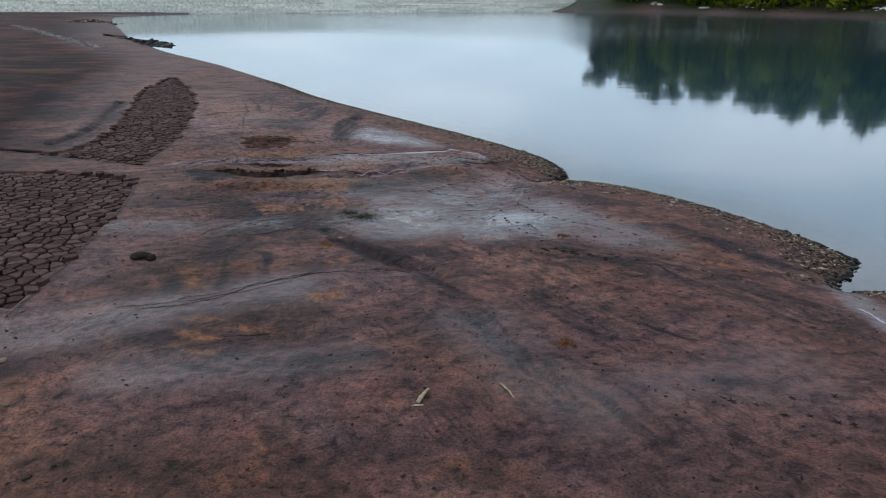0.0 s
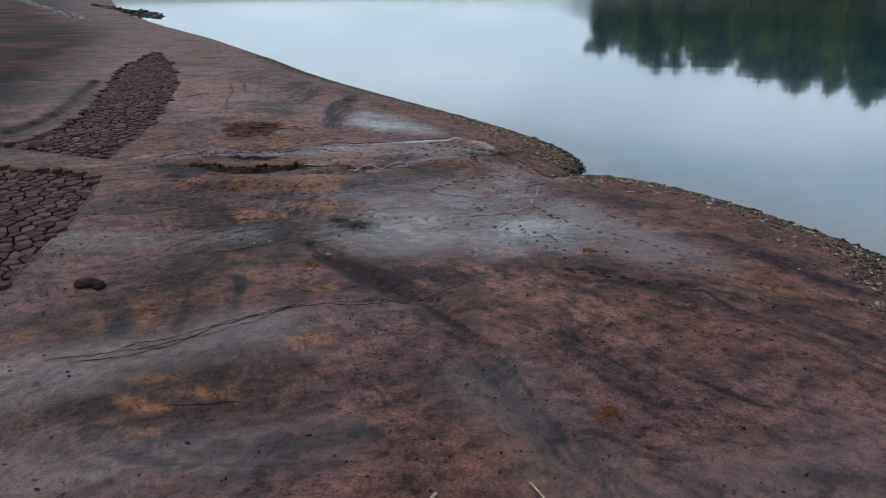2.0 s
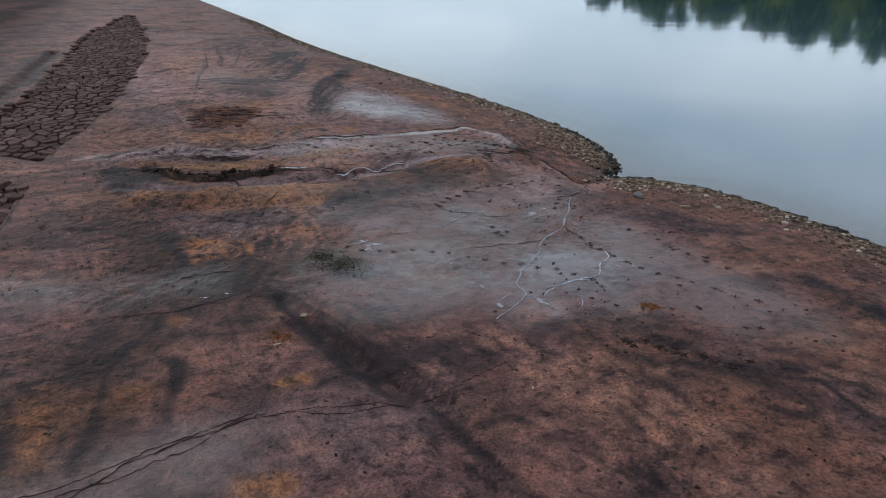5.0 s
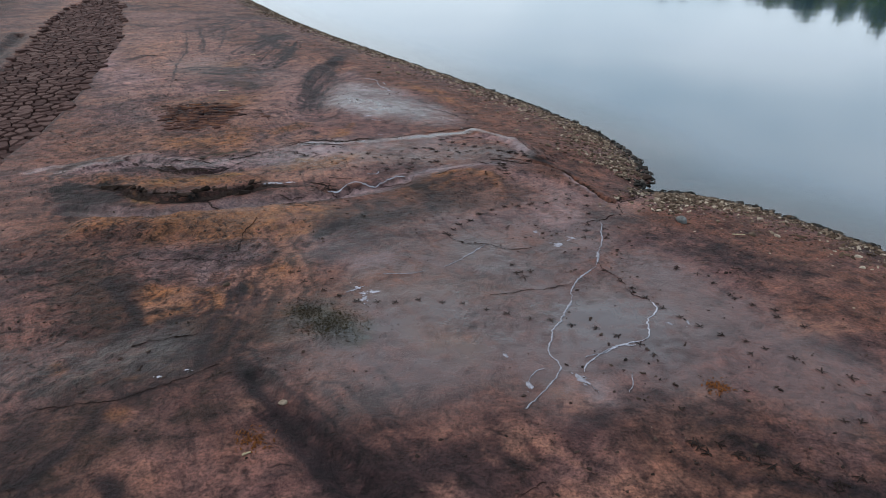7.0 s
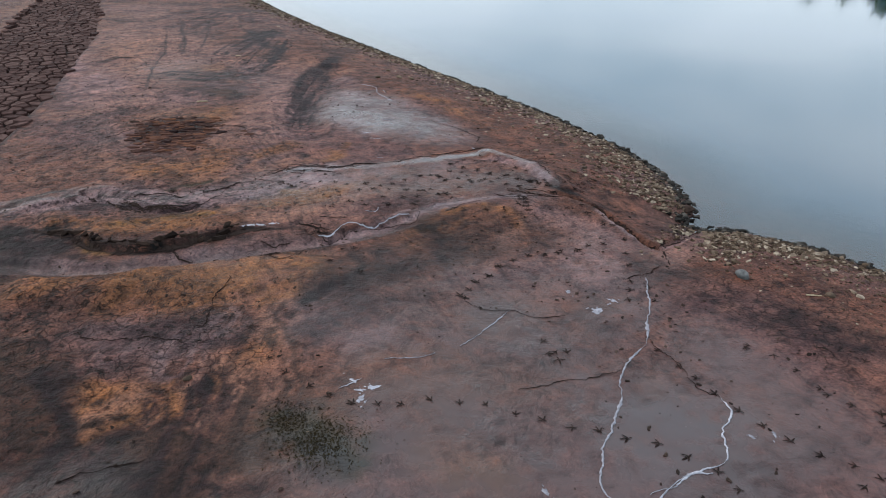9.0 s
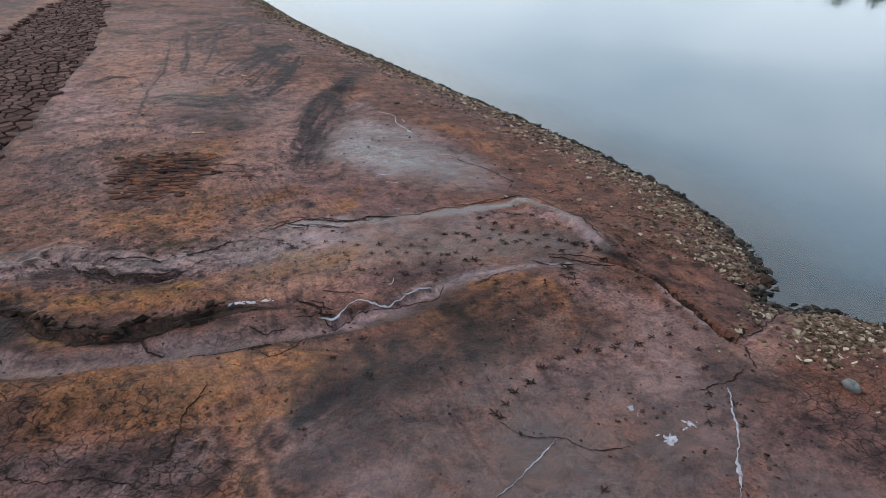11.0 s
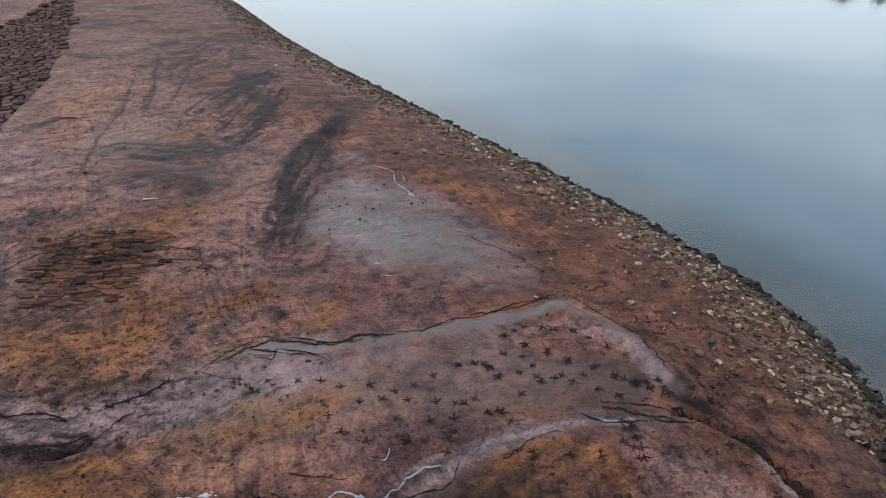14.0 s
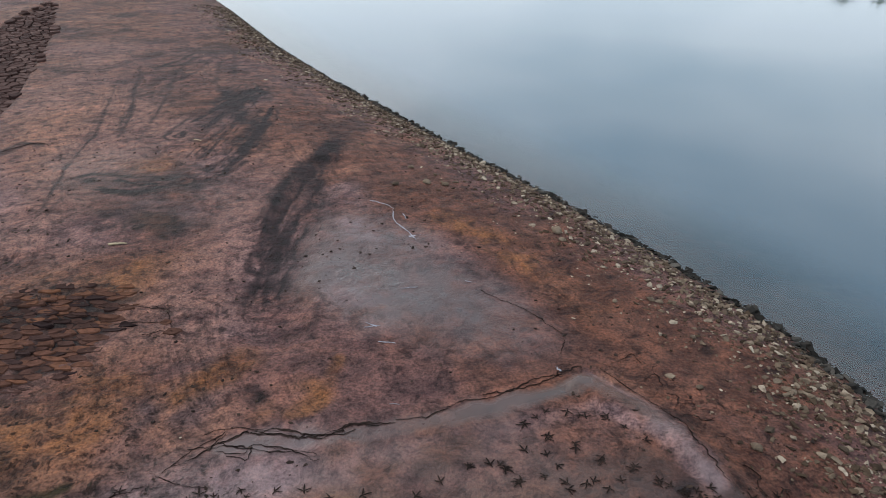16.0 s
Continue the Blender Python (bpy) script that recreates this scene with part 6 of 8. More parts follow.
stain_or_shade(DARK, 0.07, 0.85, [(2.38, 8.23), (2.53, 8.1), (2.77, 7.85)])
combed(DARK, 0.4, 0.7, [(1.18, 8.98), (1.54, 8.25), (1.9, 7.87)], 0.05, 0.6)
combed(DARK, 0.5, 0.6, [(1.05, 7.12), (1.71, 6.38), (1.99, 5.7)], 0.06, 0.6)
stain_or_shade(DARK, 0.2, 0.4, [(2.78, 6.8), (3.35, 6.63)])
combed(UMBER, 0.5, 0.7, [(3.51, 10.28), (4.25, 9.23), (4.72, 8.03)], 0.05, 0.6)
stain_or_shade(DARK, 0.06, 0.8, [(2.11, 10.94), (2.62, 10.58), (3.16, 10.45), (3.45, 9.87)])

# lumps stand up where the mud is pitted
Z = Z + np.where(D > 0.3, SURF[..., 2] * NEAR * (0.05 * (fbm(X * 7.5, Y * 7.5, 241, 3) - 0.5)), 0)

TINT = TINT * (1 - 0.4 * away_left[..., None] * np.array((0.9, 1.05, 0.9)))
# sand and grass on the far banks, a stone margin by the water
far = smooth_step(90, 150, np.hypot(X, Y))
k = (far * smooth_step(4, 7, D) * np.clip((X - 20) / 40, 0, 1) * 0.95)[..., None]
TINT = TINT * (1 - k) + np.array((0.02, 0.034, 0.008)) * k
k = (far * (1 - smooth_step(4, 7, D)) * 0.7)[..., None]
TINT = TINT * (1 - k) + np.array((0.068, 0.052, 0.049)) * k
k = ((1 - far) * (1 - smooth_step(0.1, 0.9, D + 0.5 * (GRAIN - 0.5))) * 0.75)[..., None]
TINT = TINT * (1 - k) + np.array((0.075, 0.046, 0.038)) * k

# fields of mud plates: their beds lie lower than the sheet round them
FIELD_A = [(-13.5, 17.5)] + [(-10.27, 15.39), (-8.85, 15.62), (-7.13, 15.23), (-6.67, 14.04), (-6.21, 12.04), (-5.77, 9.58), (-5.63, 8.1)] + [(-8.2, 8.6), (-13.5, 8.6)]
FIELD_B = [(-15.04, 37.98), (-12.35, 33.01), (-9.71, 26.75), (-8.4, 21.96), (-7.69, 18.52), (-7.56, 16.61), (-10.52, 17.18), (-10.03, 18.15), (-10.26, 20.72), (-11.63, 24.93), (-13.81, 31.22)]
FIELD_C = [(-6.14, 19.55), (-5.97, 20.1), (-5.77, 20.35), (-5.14, 20.69), (-4.8, 20.63), (-4.68, 20.26), (-4.67, 19.68), (-4.64, 19.17), (-5.09, 18.87), (-5.63, 18.79)]
FIELD_D = [(-4.5, 20.23), (-4.26, 20.35), (-4.02, 19.74), (-4.23, 19.67)]
FIELD_E = [(-6.31, 20.28), (-5.13, 20.7), (-4.53, 20.03), (-4.71, 19.09), (-5.67, 18.92)]
for outline in (FIELD_A, FIELD_B):
    sink(outline, 0.09)
for outline in (FIELD_C, FIELD_D, FIELD_E):
    sink(outline, 0.014, 0.3)


def height_at(x, y):
    """Height of the ground sheet at one place."""
    j = min(max(int(np.searchsorted(GX, x)) - 1, 0), len(GX) - 2)
    i = min(max(int(np.searchsorted(GY, y)) - 1, 0), len(GY) - 2)
    u, v = (x - GX[j]) / (GX[j + 1] - GX[j]), (y - GY[i]) / (GY[i + 1] - GY[i])
    return float((Z[i, j] * (1 - u) + Z[i, j + 1] * u) * (1 - v) + (Z[i + 1, j] * (1 - u) + Z[i + 1, j + 1] * u) * v)


def land_at(x, y):
    """Metres from the waterline at one place, from the sheet's own lattice."""
    j = min(max(int(np.searchsorted(GX, x)) - 1, 0), len(GX) - 2)
    i = min(max(int(np.searchsorted(GY, y)) - 1, 0), len(GY) - 2)
    return float(D[i, j])


def sheet(name, xs, ys, zs, mat):
    """One grid mesh, built straight from arrays."""
    ny, nx = zs.shape
    me = bpy.data.meshes.new(name)
    me.vertices.add(nx * ny)
    gx, gy = np.meshgrid(xs, ys)
    me.vertices.foreach_set("co", np.stack((gx, gy, zs), -1).astype(np.float32).ravel())
    i = (np.arange(ny - 1)[:, None] * nx + np.arange(nx - 1)[None, :]).ravel()
    quads = np.stack((i, i + 1, i + 1 + nx, i + nx), -1).astype(np.int32)
    me.loops.add(quads.size)
    me.loops.foreach_set("vertex_index", quads.ravel())
    me.polygons.add(len(quads))
    me.polygons.foreach_set("loop_start", np.arange(len(quads), dtype=np.int32) * 4)
    me.polygons.foreach_set("use_smooth", np.ones(len(quads), bool))
    me.materials.append(mat)
    me.update(calc_edges=True)
    return me


# damp mud is darker than dry; stains stand out from the plain mud
TINT = TINT * (np.clip(TINT.mean(axis=2, keepdims=True), 0.006, 0.3) / 0.066) ** 0.32
GREYED = TINT.mean(axis=2, keepdims=True)
TINT = np.clip(GREYED + 1.14 * (TINT - GREYED), 0.004, 1) * np.array((0.705, 0.642, 0.65)) * (1 - 0.45 * SURF[..., 1:2])
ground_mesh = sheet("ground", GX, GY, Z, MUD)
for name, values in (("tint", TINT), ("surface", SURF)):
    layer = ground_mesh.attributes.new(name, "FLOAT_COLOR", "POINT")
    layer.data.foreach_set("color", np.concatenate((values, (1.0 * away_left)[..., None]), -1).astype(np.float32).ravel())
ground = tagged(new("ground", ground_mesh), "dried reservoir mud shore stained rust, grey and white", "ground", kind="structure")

# the lake
LX, LY = grid_lines([(-10, 14, 0.15)], -1400, 1400, 1.15), grid_lines([(3, 40, 0.15)], -800, 1800, 1.15)
lx, ly = np.meshgrid(LX, LY)
lake_mesh = sheet("lake", LX, LY, np.zeros(lx.shape), WATER)
layer = lake_mesh.attributes.new("depth", "FLOAT", "POINT")
layer.data.foreach_set("value", smooth_step(0.0, 2.2, -shore_distance(lx, ly)).astype(np.float32).ravel())
layer = lake_mesh.attributes.new("ripple", "FLOAT", "POINT")
layer.data.foreach_set("value", smooth_step(22, 85, -shore_distance(lx, ly)).astype(np.float32).ravel())
tagged(new("lake_water", lake_mesh), "still reservoir water mirroring pale cloud and trees", "water", kind="structure")


# ---- far side: dam, trees ----
def box(bm, x0, x1, y0, y1, z0, z1):
    v = [bm.verts.new(c) for c in ((x0, y0, z0), (x1, y0, z0), (x1, y1, z0), (x0, y1, z0), (x0, y0, z1), (x1, y0, z1), (x1, y1, z1), (x0, y1, z1))]
    for f in ((0, 3, 2, 1), (4, 5, 6, 7), (0, 1, 5, 4), (1, 2, 6, 5), (2, 3, 7, 6), (3, 0, 4, 7)):
        bm.faces.new([v[k] for k in f])


def dam():
    """A pitched stone embankment in courses, stepped back one above the other."""
    rng = random.Random(5)
    ax, ay, bx, by = -132.0, 316.0, 58.0, 468.0
    run, turn = math.hypot(bx - ax, by - ay), math.atan2(by - ay, bx - ax)
    thing = new("dam_embankment")
    thing.matrix_world = Matrix.Translation((ax, ay, 0)) @ Matrix.Rotation(turn, 4, "Z")
    tagged(thing, "pale stone-pitched dam embankment across the far water", "dam", kind="structure")
    for c in range(9):
        bm = bmesh.new()
        x = -330.0
        while x < run + 45:
            long = rng.uniform(7, 24)
            lip = rng.uniform(-0.05, 0.05)
            box(bm, x, x + long - 0.1, 0.6 + c * 1.9 + lip, 4 + c * 1.9, -0.6 + c * 0.95, 0.35 + c * 0.95 + rng.uniform(-0.05, 0.05))
            x += long
        part("masonry_course", bm, DAM, thing)
    bm = bmesh.new()
    box(bm, -330, run + 45, 17.5, 24, 7.0, 9.4)
    part("crest_wall", bm, DAM, thing)
    return thing


def tree_parts(seed):
    """A broad crown of leaf clumps on limbs; the clumps leave gaps."""
    rng = random.Random(seed)
    wood, leaves = bmesh.new(), bmesh.new()

    def limb(a, b, ra, rb):
        axis = (b - a)
        turn = axis.to_track_quat("Z", "Y").to_matrix().to_4x4()
        m = Matrix.Translation((a + b) / 2) @ turn
        bmesh.ops.create_cone(wood, cap_ends=True, segments=7, radius1=ra, radius2=rb, depth=axis.length, matrix=m)

    tall = rng.uniform(13, 17)
    limb(Vector((0, 0, -0.5)), Vector((0.3, 0.2, tall * 0.55)), 0.42, 0.22)
    limb(Vector((0.3, 0.2, tall * 0.55)), Vector((0.1, 0.4, tall * 0.92)), 0.22, 0.05)
    tips = []
    for n in range(24):
        h = tall * rng.uniform(0.04, 0.85)
        a = n * 2.4 + rng.uniform(-0.4, 0.4)
        r = (1 - abs(h / tall - 0.45)) * rng.uniform(2.6, 4.8)
        tip = Vector((math.cos(a) * r, math.sin(a) * r, h + rng.uniform(0.4, 2.0)))
        limb(Vector((0.2, 0.2, h)), tip, 0.12, 0.03)
        tips.append(tip)
    tips += [Vector((rng.gauss(0, 1.2), rng.gauss(0, 1.2), tall * rng.uniform(0.7, 1.0))) for _ in range(10)]
    for tip in tips:
        for _ in range(18):
            c = tip + Vector((rng.gauss(0, 0.95), rng.gauss(0, 0.95), rng.gauss(0, 0.75)))
            s = rng.uniform(0.55, 1.15)
            u = Vector((rng.gauss(0, 1), rng.gauss(0, 1), rng.gauss(0, 0.6))).normalized() * s
            w = u.orthogonal().normalized() * s * rng.uniform(0.5, 0.9)
            leaves.faces.new([leaves.verts.new(c + k) for k in (-u, -w * 0.8, u, w)])
    return wood, leaves


def forest():
    rng = random.Random(9)
    models = []
    for seed in (1, 2, 3):
        wood, leaves = tree_parts(seed)
        models.append((mesh_of(wood, "trunk", BARK), mesh_of(leaves, "crown", LEAF)))
    placed = []
    for n in range(9000):
        if len(placed) >= 298:
            break
        x, y = rng.uniform(95, 330), rng.uniform(60, 560)
        d = land_at(x, y)
        if not 6 < d < (32 if n % 3 else 150) or x / y < 0.15 or any(math.hypot(x - a, y - b) < 6 for a, b in placed):
            continue
        placed.append((x, y))
        trunk, crown = rng.choice(models)
        tree = new("tree")
        s = rng.uniform(1.3, 1.85)
        tree.matrix_world = Matrix.Translation((x, y, height_at(x, y))) @ Matrix.Rotation(rng.uniform(0, 6.3), 4, "Z") @ Matrix.Diagonal((s, s, s, 1))
        tagged(tree, "full green broadleaf tree on the far bank", "tree", "trees of the far bank")
        part("trunk", trunk, BARK, tree)
        part("crown", crown, LEAF, tree)


dam()
forest()


# ---- stones ----
def stone_mesh(name, seed, mat, flat=0.42):
    """An angular slab: the hull of a few jittered points."""
    rng = random.Random(seed)
    bm = bmesh.new()
    for _ in range(15):
        a, h = rng.uniform(0, 6.283), rng.choice((-1, 1)) * rng.uniform(0.5, 1)
        r = rng.uniform(0.65, 1.0)
        bm.verts.new((math.cos(a) * r, math.sin(a) * r * rng.uniform(0.45, 0.75), h * flat * rng.uniform(0.6, 1)))
    bmesh.ops.convex_hull(bm, input=bm.verts[:])
    loose = [v for v in bm.verts if not v.link_faces]
    bmesh.ops.delete(bm, geom=loose, context="VERTS")
    return mesh_of(bm, name, mat)


STONES = [stone_mesh("stone", 100 + n, STONE, random.Random(n).uniform(0.2, 0.4)) for n in range(16)]
STONE_DATA = []
for me in STONES:
    STONE_DATA.append((np.array([v.co[:] for v in me.vertices]), [list(p.vertices) for p in me.polygons]))


def shore_places(rng, count, reach, first, last):
    """Random places along the waterline, thickest near the water."""
    line = SHORE_NEAR[first:last]
    legs = [math.dist(a, b) for a, b in zip(line, line[1:])]
    for _ in range(count):
        n = rng.choices(range(len(legs)), legs)[0]
        k = rng.random()
        (ax, ay), (bx, by) = line[n], line[n + 1]
        dx, dy = (bx - ax) / legs[n], (by - ay) / legs[n]
        off = reach(rng)
        yield ax + (bx - ax) * k + dy * off, ay + (by - ay) * k - dx * off, off


def lay(x, y, size, rng, sink_by=0.25):
    tilt = Euler((rng.gauss(0, 0.22), rng.gauss(0, 0.22), rng.uniform(0, 6.283)))
    z = height_at(x, y)
    return Matrix.LocRotScale((x, y, max(z, -0.12) + size * (0.34 - sink_by)), tilt, (size, size, size * rng.uniform(0.7, 1.1)))


def one_stone(x, y, size, label, rng, name="stone", mat=None):
    me = rng.choice(STONES)
    if mat:
        me = me.copy()
        me.materials.clear()
        me.materials.append(mat)
    ob = new(name, me)
    ob.matrix_world = lay(x, y, size, rng)
    return tagged(ob, label, "stone", "stones on the shore")


def joined_stones(name, spots, mat, label, rng):
    verts, faces, base = [], [], 0
    for x, y, size in spots:
        co, fs = rng.choice(STONE_DATA)
        m = np.array(lay(x, y, size, rng))
        verts.extend((co @ m[:3, :3].T + m[:3, 3]).tolist())
        faces.extend([[k + base for k in f] for f in fs])
        base += len(co)
    ob = new(name, mesh_from(name, verts, faces, mat))
    return tagged(ob, label, "stones", kind="stuff")


def shingle():
    rng = random.Random(77)
    near, dry, wet = [], [], []

    def reach(r):
        return abs(r.gauss(0, 0.6)) + r.uniform(-0.08, 0.3)

    def wide(r):
        return abs(r.gauss(0.3, 0.75))

    for x, y, off in shore_places(rng, 21000, reach, 4, 30):
        d = land_at(x, y)
        if d < -0.07 or d > 2.3:
            continue
        thick = fbm(np.array([x * 0.8]), np.array([y * 0.8]), 5)[0]
        if d > 0.55 and rng.random() > 0.55 + 1.3 * (thick - 0.35) - 0.25 * d:
            continue
        size = min(0.02 * math.exp(rng.gauss(0.15, 0.6)), 0.062)
        (wet if d < 0.2 + rng.uniform(-0.12, 0.1) else dry).append((x, y, size))
    for x, y, off in shore_places(rng, 6500, wide, 4, 30):
        if land_at(x, y) > 0.1:
            dry.append((x, y, rng.uniform(0.008, 0.026)))
    for x, y, off in shore_places(rng, 800, lambda r: r.uniform(-0.08, 0.14), 6, 27):
        wet.append((x, y, rng.uniform(0.03, 0.1)))
    dry.sort(key=lambda s: -s[2] - (0.05 if 17 < s[1] < 26 else 0))
    for x, y, size in dry[:230]:
        one_stone(x, y, size, "flat slaty stone lying on the red mud margin", rng)
    joined_stones("shingle", dry[230:], STONE_MANY, "loose slaty shingle along the water's edge", rng)
    joined_stones("wet_shingle", wet, STONE_WET, "dark wet stones at the waterline", rng)


shingle()


def far_rubble():
    """Rubble and pale ledges on the far banks."""
    r = random.Random(88)
    rocks, pale = [], []
    while len(rocks) < 1500:
        x, y = r.uniform(60, 210), r.uniform(120, 470)
        if 0.2 < land_at(x, y) < 12:
            rocks.append((x, y, r.uniform(0.15, 0.6)))
    while len(pale) < 90:
        x, y = r.uniform(60, 190), r.uniform(150, 450)
        if 3 < land_at(x, y) < 9 and fbm(np.array([x * 0.06]), np.array([y * 0.06]), 221, 2)[0] > 0.52:
            pale.append((x, y, r.uniform(0.5, 1.6)))
    joined_stones("bank_rubble", rocks, STONE_MANY, "brown rubble along the far bank", r)
    joined_stones("pale_ledges", pale, DAM, "pale stone ledges on the far bank", r)


far_rubble()


# ---- cracked mud, plate by plate ----
def cells(outline, sx, sy, turn, seed, jitter=0.95):
    """Voronoi cells of a jittered lattice inside an outline; yields each cell's corners."""
    rng = random.Random(seed)
    ca, sa = math.cos(radians(turn)), math.sin(radians(turn))
    local = [((x * ca + y * sa) / sx, (-x * sa + y * ca) / sy) for x, y in outline]
    i0, i1 = int(min(p[0] for p in local)) - 2, int(max(p[0] for p in local)) + 2
    j0, j1 = int(min(p[1] for p in local)) - 2, int(max(p[1] for p in local)) + 2
    seeds = {(i, j): (i + 0.5 * (j % 2) + rng.uniform(-0.5, 0.5) * jitter, j + rng.uniform(-0.5, 0.5) * jitter) for i in range(i0, i1 + 1) for j in range(j0, j1 + 1)}
    for (i, j), (px, py) in seeds.items():
        wx, wy = (px * sx) * ca - (py * sy) * sa, (px * sx) * sa + (py * sy) * ca
        if not bool(in_outline(np.array(wx), np.array(wy), outline)):
            continue
        poly = [(px - 2, py - 2), (px + 2, py - 2), (px + 2, py + 2), (px - 2, py + 2)]
        for di in (-2, -1, 0, 1, 2):
            for dj in (-2, -1, 0, 1, 2):
                q = seeds.get((i + di, j + dj))
                if q is None or (di, dj) == (0, 0):
                    continue
                nx, ny = q[0] - px, q[1] - py
                lim = (q[0] ** 2 + q[1] ** 2 - px ** 2 - py ** 2) / 2
                cut = []
                for a, b in zip(poly, poly[1:] + poly[:1]):
                    da, db = a[0] * nx + a[1] * ny - lim, b[0] * nx + b[1] * ny - lim
                    if da <= 0:
                        cut.append(a)
                    if da * db < 0:
                        k = da / (da - db)
                        cut.append((a[0] + (b[0] - a[0]) * k, a[1] + (b[1] - a[1]) * k))
                poly = cut
                if len(poly) < 3:
                    break
        if len(poly) >= 3:
            yield [((x * sx) * ca - (y * sy) * sa, (x * sx) * sa + (y * sy) * ca) for x, y in poly]


def plate(corners, gap, thick, top, rng, tilt=0.025, cut=0.18):
    """One dried plate: a slightly dished top with rounded rim, sides down into the crack."""
    cx, cy = sum(p[0] for p in corners) / len(corners), sum(p[1] for p in corners) / len(corners)
    size = max(math.dist(p, (cx, cy)) for p in corners)
    s = max(1 - gap / max(size, 0.02), 0.3)
    ring = []
    for a, b in zip(corners, corners[1:] + corners[:1]):
        if math.dist(a, b) > 0.25 * size:
            ring.append((a[0] * (1 - cut) + b[0] * cut, a[1] * (1 - cut) + b[1] * cut))
            ring.append((a[0] * cut + b[0] * (1 - cut), a[1] * cut + b[1] * (1 - cut)))
        else:
            ring.append(((a[0] + b[0]) / 2, (a[1] + b[1]) / 2))
    n = len(ring)
    tx, ty = rng.gauss(0, tilt), rng.gauss(0, tilt)
    verts = []
    for f, dz in ((s, -thick), (s, -0.012), (s * 0.9, 0.0)):
        for x, y in ring:
            dx, dy = (x - cx) * f * rng.uniform(0.94, 1.06), (y - cy) * f * rng.uniform(0.94, 1.06)
            verts.append((dx, dy, dz + dx * tx + dy * ty))
    verts.append((0, 0, -0.006))
    faces = []
    for r in (0, 1):
        for k in range(n):
            faces.append((r * n + k, r * n + (k + 1) % n, (r + 1) * n + (k + 1) % n, (r + 1) * n + k))
    for k in range(n):
        faces.append((2 * n + k, 2 * n + (k + 1) % n, 3 * n))
    return (cx, cy, top(cx, cy)), verts, faces


def mud_field(outline, sx, sy, turn, seed, gap, thick, lift, keep, mat, mat_many, skip=0.0, jitter=0.95, uneven=0.004, tilt=0.025, cut=0.09):
    """Plates of one field: the first ones singly, the rest joined."""
    rng = random.Random(seed)

    def top(x, y):
        edge = float(path_distance(np.array([x]), np.array([y]), outline + outline[:1])[0])
        return height_at(x, y) + lift * min(1, 0.55 + edge * 0.8) + rng.gauss(0, uneven)

    made = [plate(c, gap * rng.uniform(0.6, 1.5), thick, top, rng, tilt, cut) for c in cells(outline, sx, sy, turn, seed, jitter)]
    if skip:
        # thinned towards the rim, where the plates sink back into the mud
        rim = [float(path_distance(np.array([m[0][0]]), np.array([m[0][1]]), outline + outline[:1])[0]) for m in made]
        made = [m for m, e in zip(made, rim) if rng.random() >= skip + 0.75 * (1 - min(1, e / 0.14))]
    made.sort(key=lambda m: math.hypot(m[0][0] + 4, m[0][1] - 12))
    for place, verts, faces in made[:keep]:
        ob = new("mud_plate", mesh_from("mud_plate", verts, faces, mat))
        ob.parent = ground
        ob.location = place
    if made[keep:]:
        verts, faces = [], []
        for (px, py, pz), vs, fs in made[keep:]:
            base = len(verts)
            verts += [(x + px, y + py, z + pz) for x, y, z in vs]
            faces += [tuple(k + base for k in f) for f in fs]
        ob = new("mud_plates", mesh_from("mud_plates", verts, faces, mat_many))
        ob.parent = ground
        tagged(ob, kind="stuff")


# ---- cracks, salt veins, prints ----
def refined(pts, step, wander, rng):
    """A natural line through the given corners: curved, with wander at two scales."""
    out, phase, run = [], rng.uniform(0, 90), 0.0
    ext = [pts[0]] + list(pts) + [pts[-1]]
    for a, b, c, d in zip(ext, ext[1:], ext[2:], ext[3:]):
        leg = math.dist(b, c)
        n = max(int(leg / step), 1)
        for k in range(n):
            f = k / n
            q = [0.5 * (2 * b[m] + (c[m] - a[m]) * f + (2 * a[m] - 5 * b[m] + 4 * c[m] - d[m]) * f * f + (3 * b[m] - a[m] - 3 * c[m] + d[m]) * f ** 3) for m in (0, 1)]
            s = run + f * leg
            off = [wander * (3.2 * noise.noise((s * 3 + phase, m * 7, 0)) + 1.6 * noise.noise((s * 13 + phase, m * 7, 3)) + rng.gauss(0, 0.35)) for m in (0, 1)]
            out.append((q[0] + off[0], q[1] + off[1]))
        run += leg
    out.append(pts[-1])
    return out


def ribbon(line, widths, lifts, swell=None):
    """A strip mesh along a line; widths and lifts run across it from one edge to the other."""
    verts, faces, n = [], [], len(widths)
    for k, (x, y) in enumerate(line):
        ax, ay = line[max(k - 1, 0)]
        bx, by = line[min(k + 1, len(line) - 1)]
        long = math.hypot(bx - ax, by - ay) or 1
        nx, ny = -(by - ay) / long, (bx - ax) / long
        taper = min(1, (k + 0.4) / 4, (len(line) - k - 0.6) / 4)
        if swell:
            taper *= swell[k]
        for w, h in zip(widths, lifts):
            px, py = x + nx * w * taper, y + ny * w * taper
            verts.append((px, py, height_at(px, py) + h))
        if k:
            a = (k - 1) * n
            faces += [(a + m, a + m + 1, a + n + m + 1, a + n + m) for m in range(n - 1)]
    return verts, faces


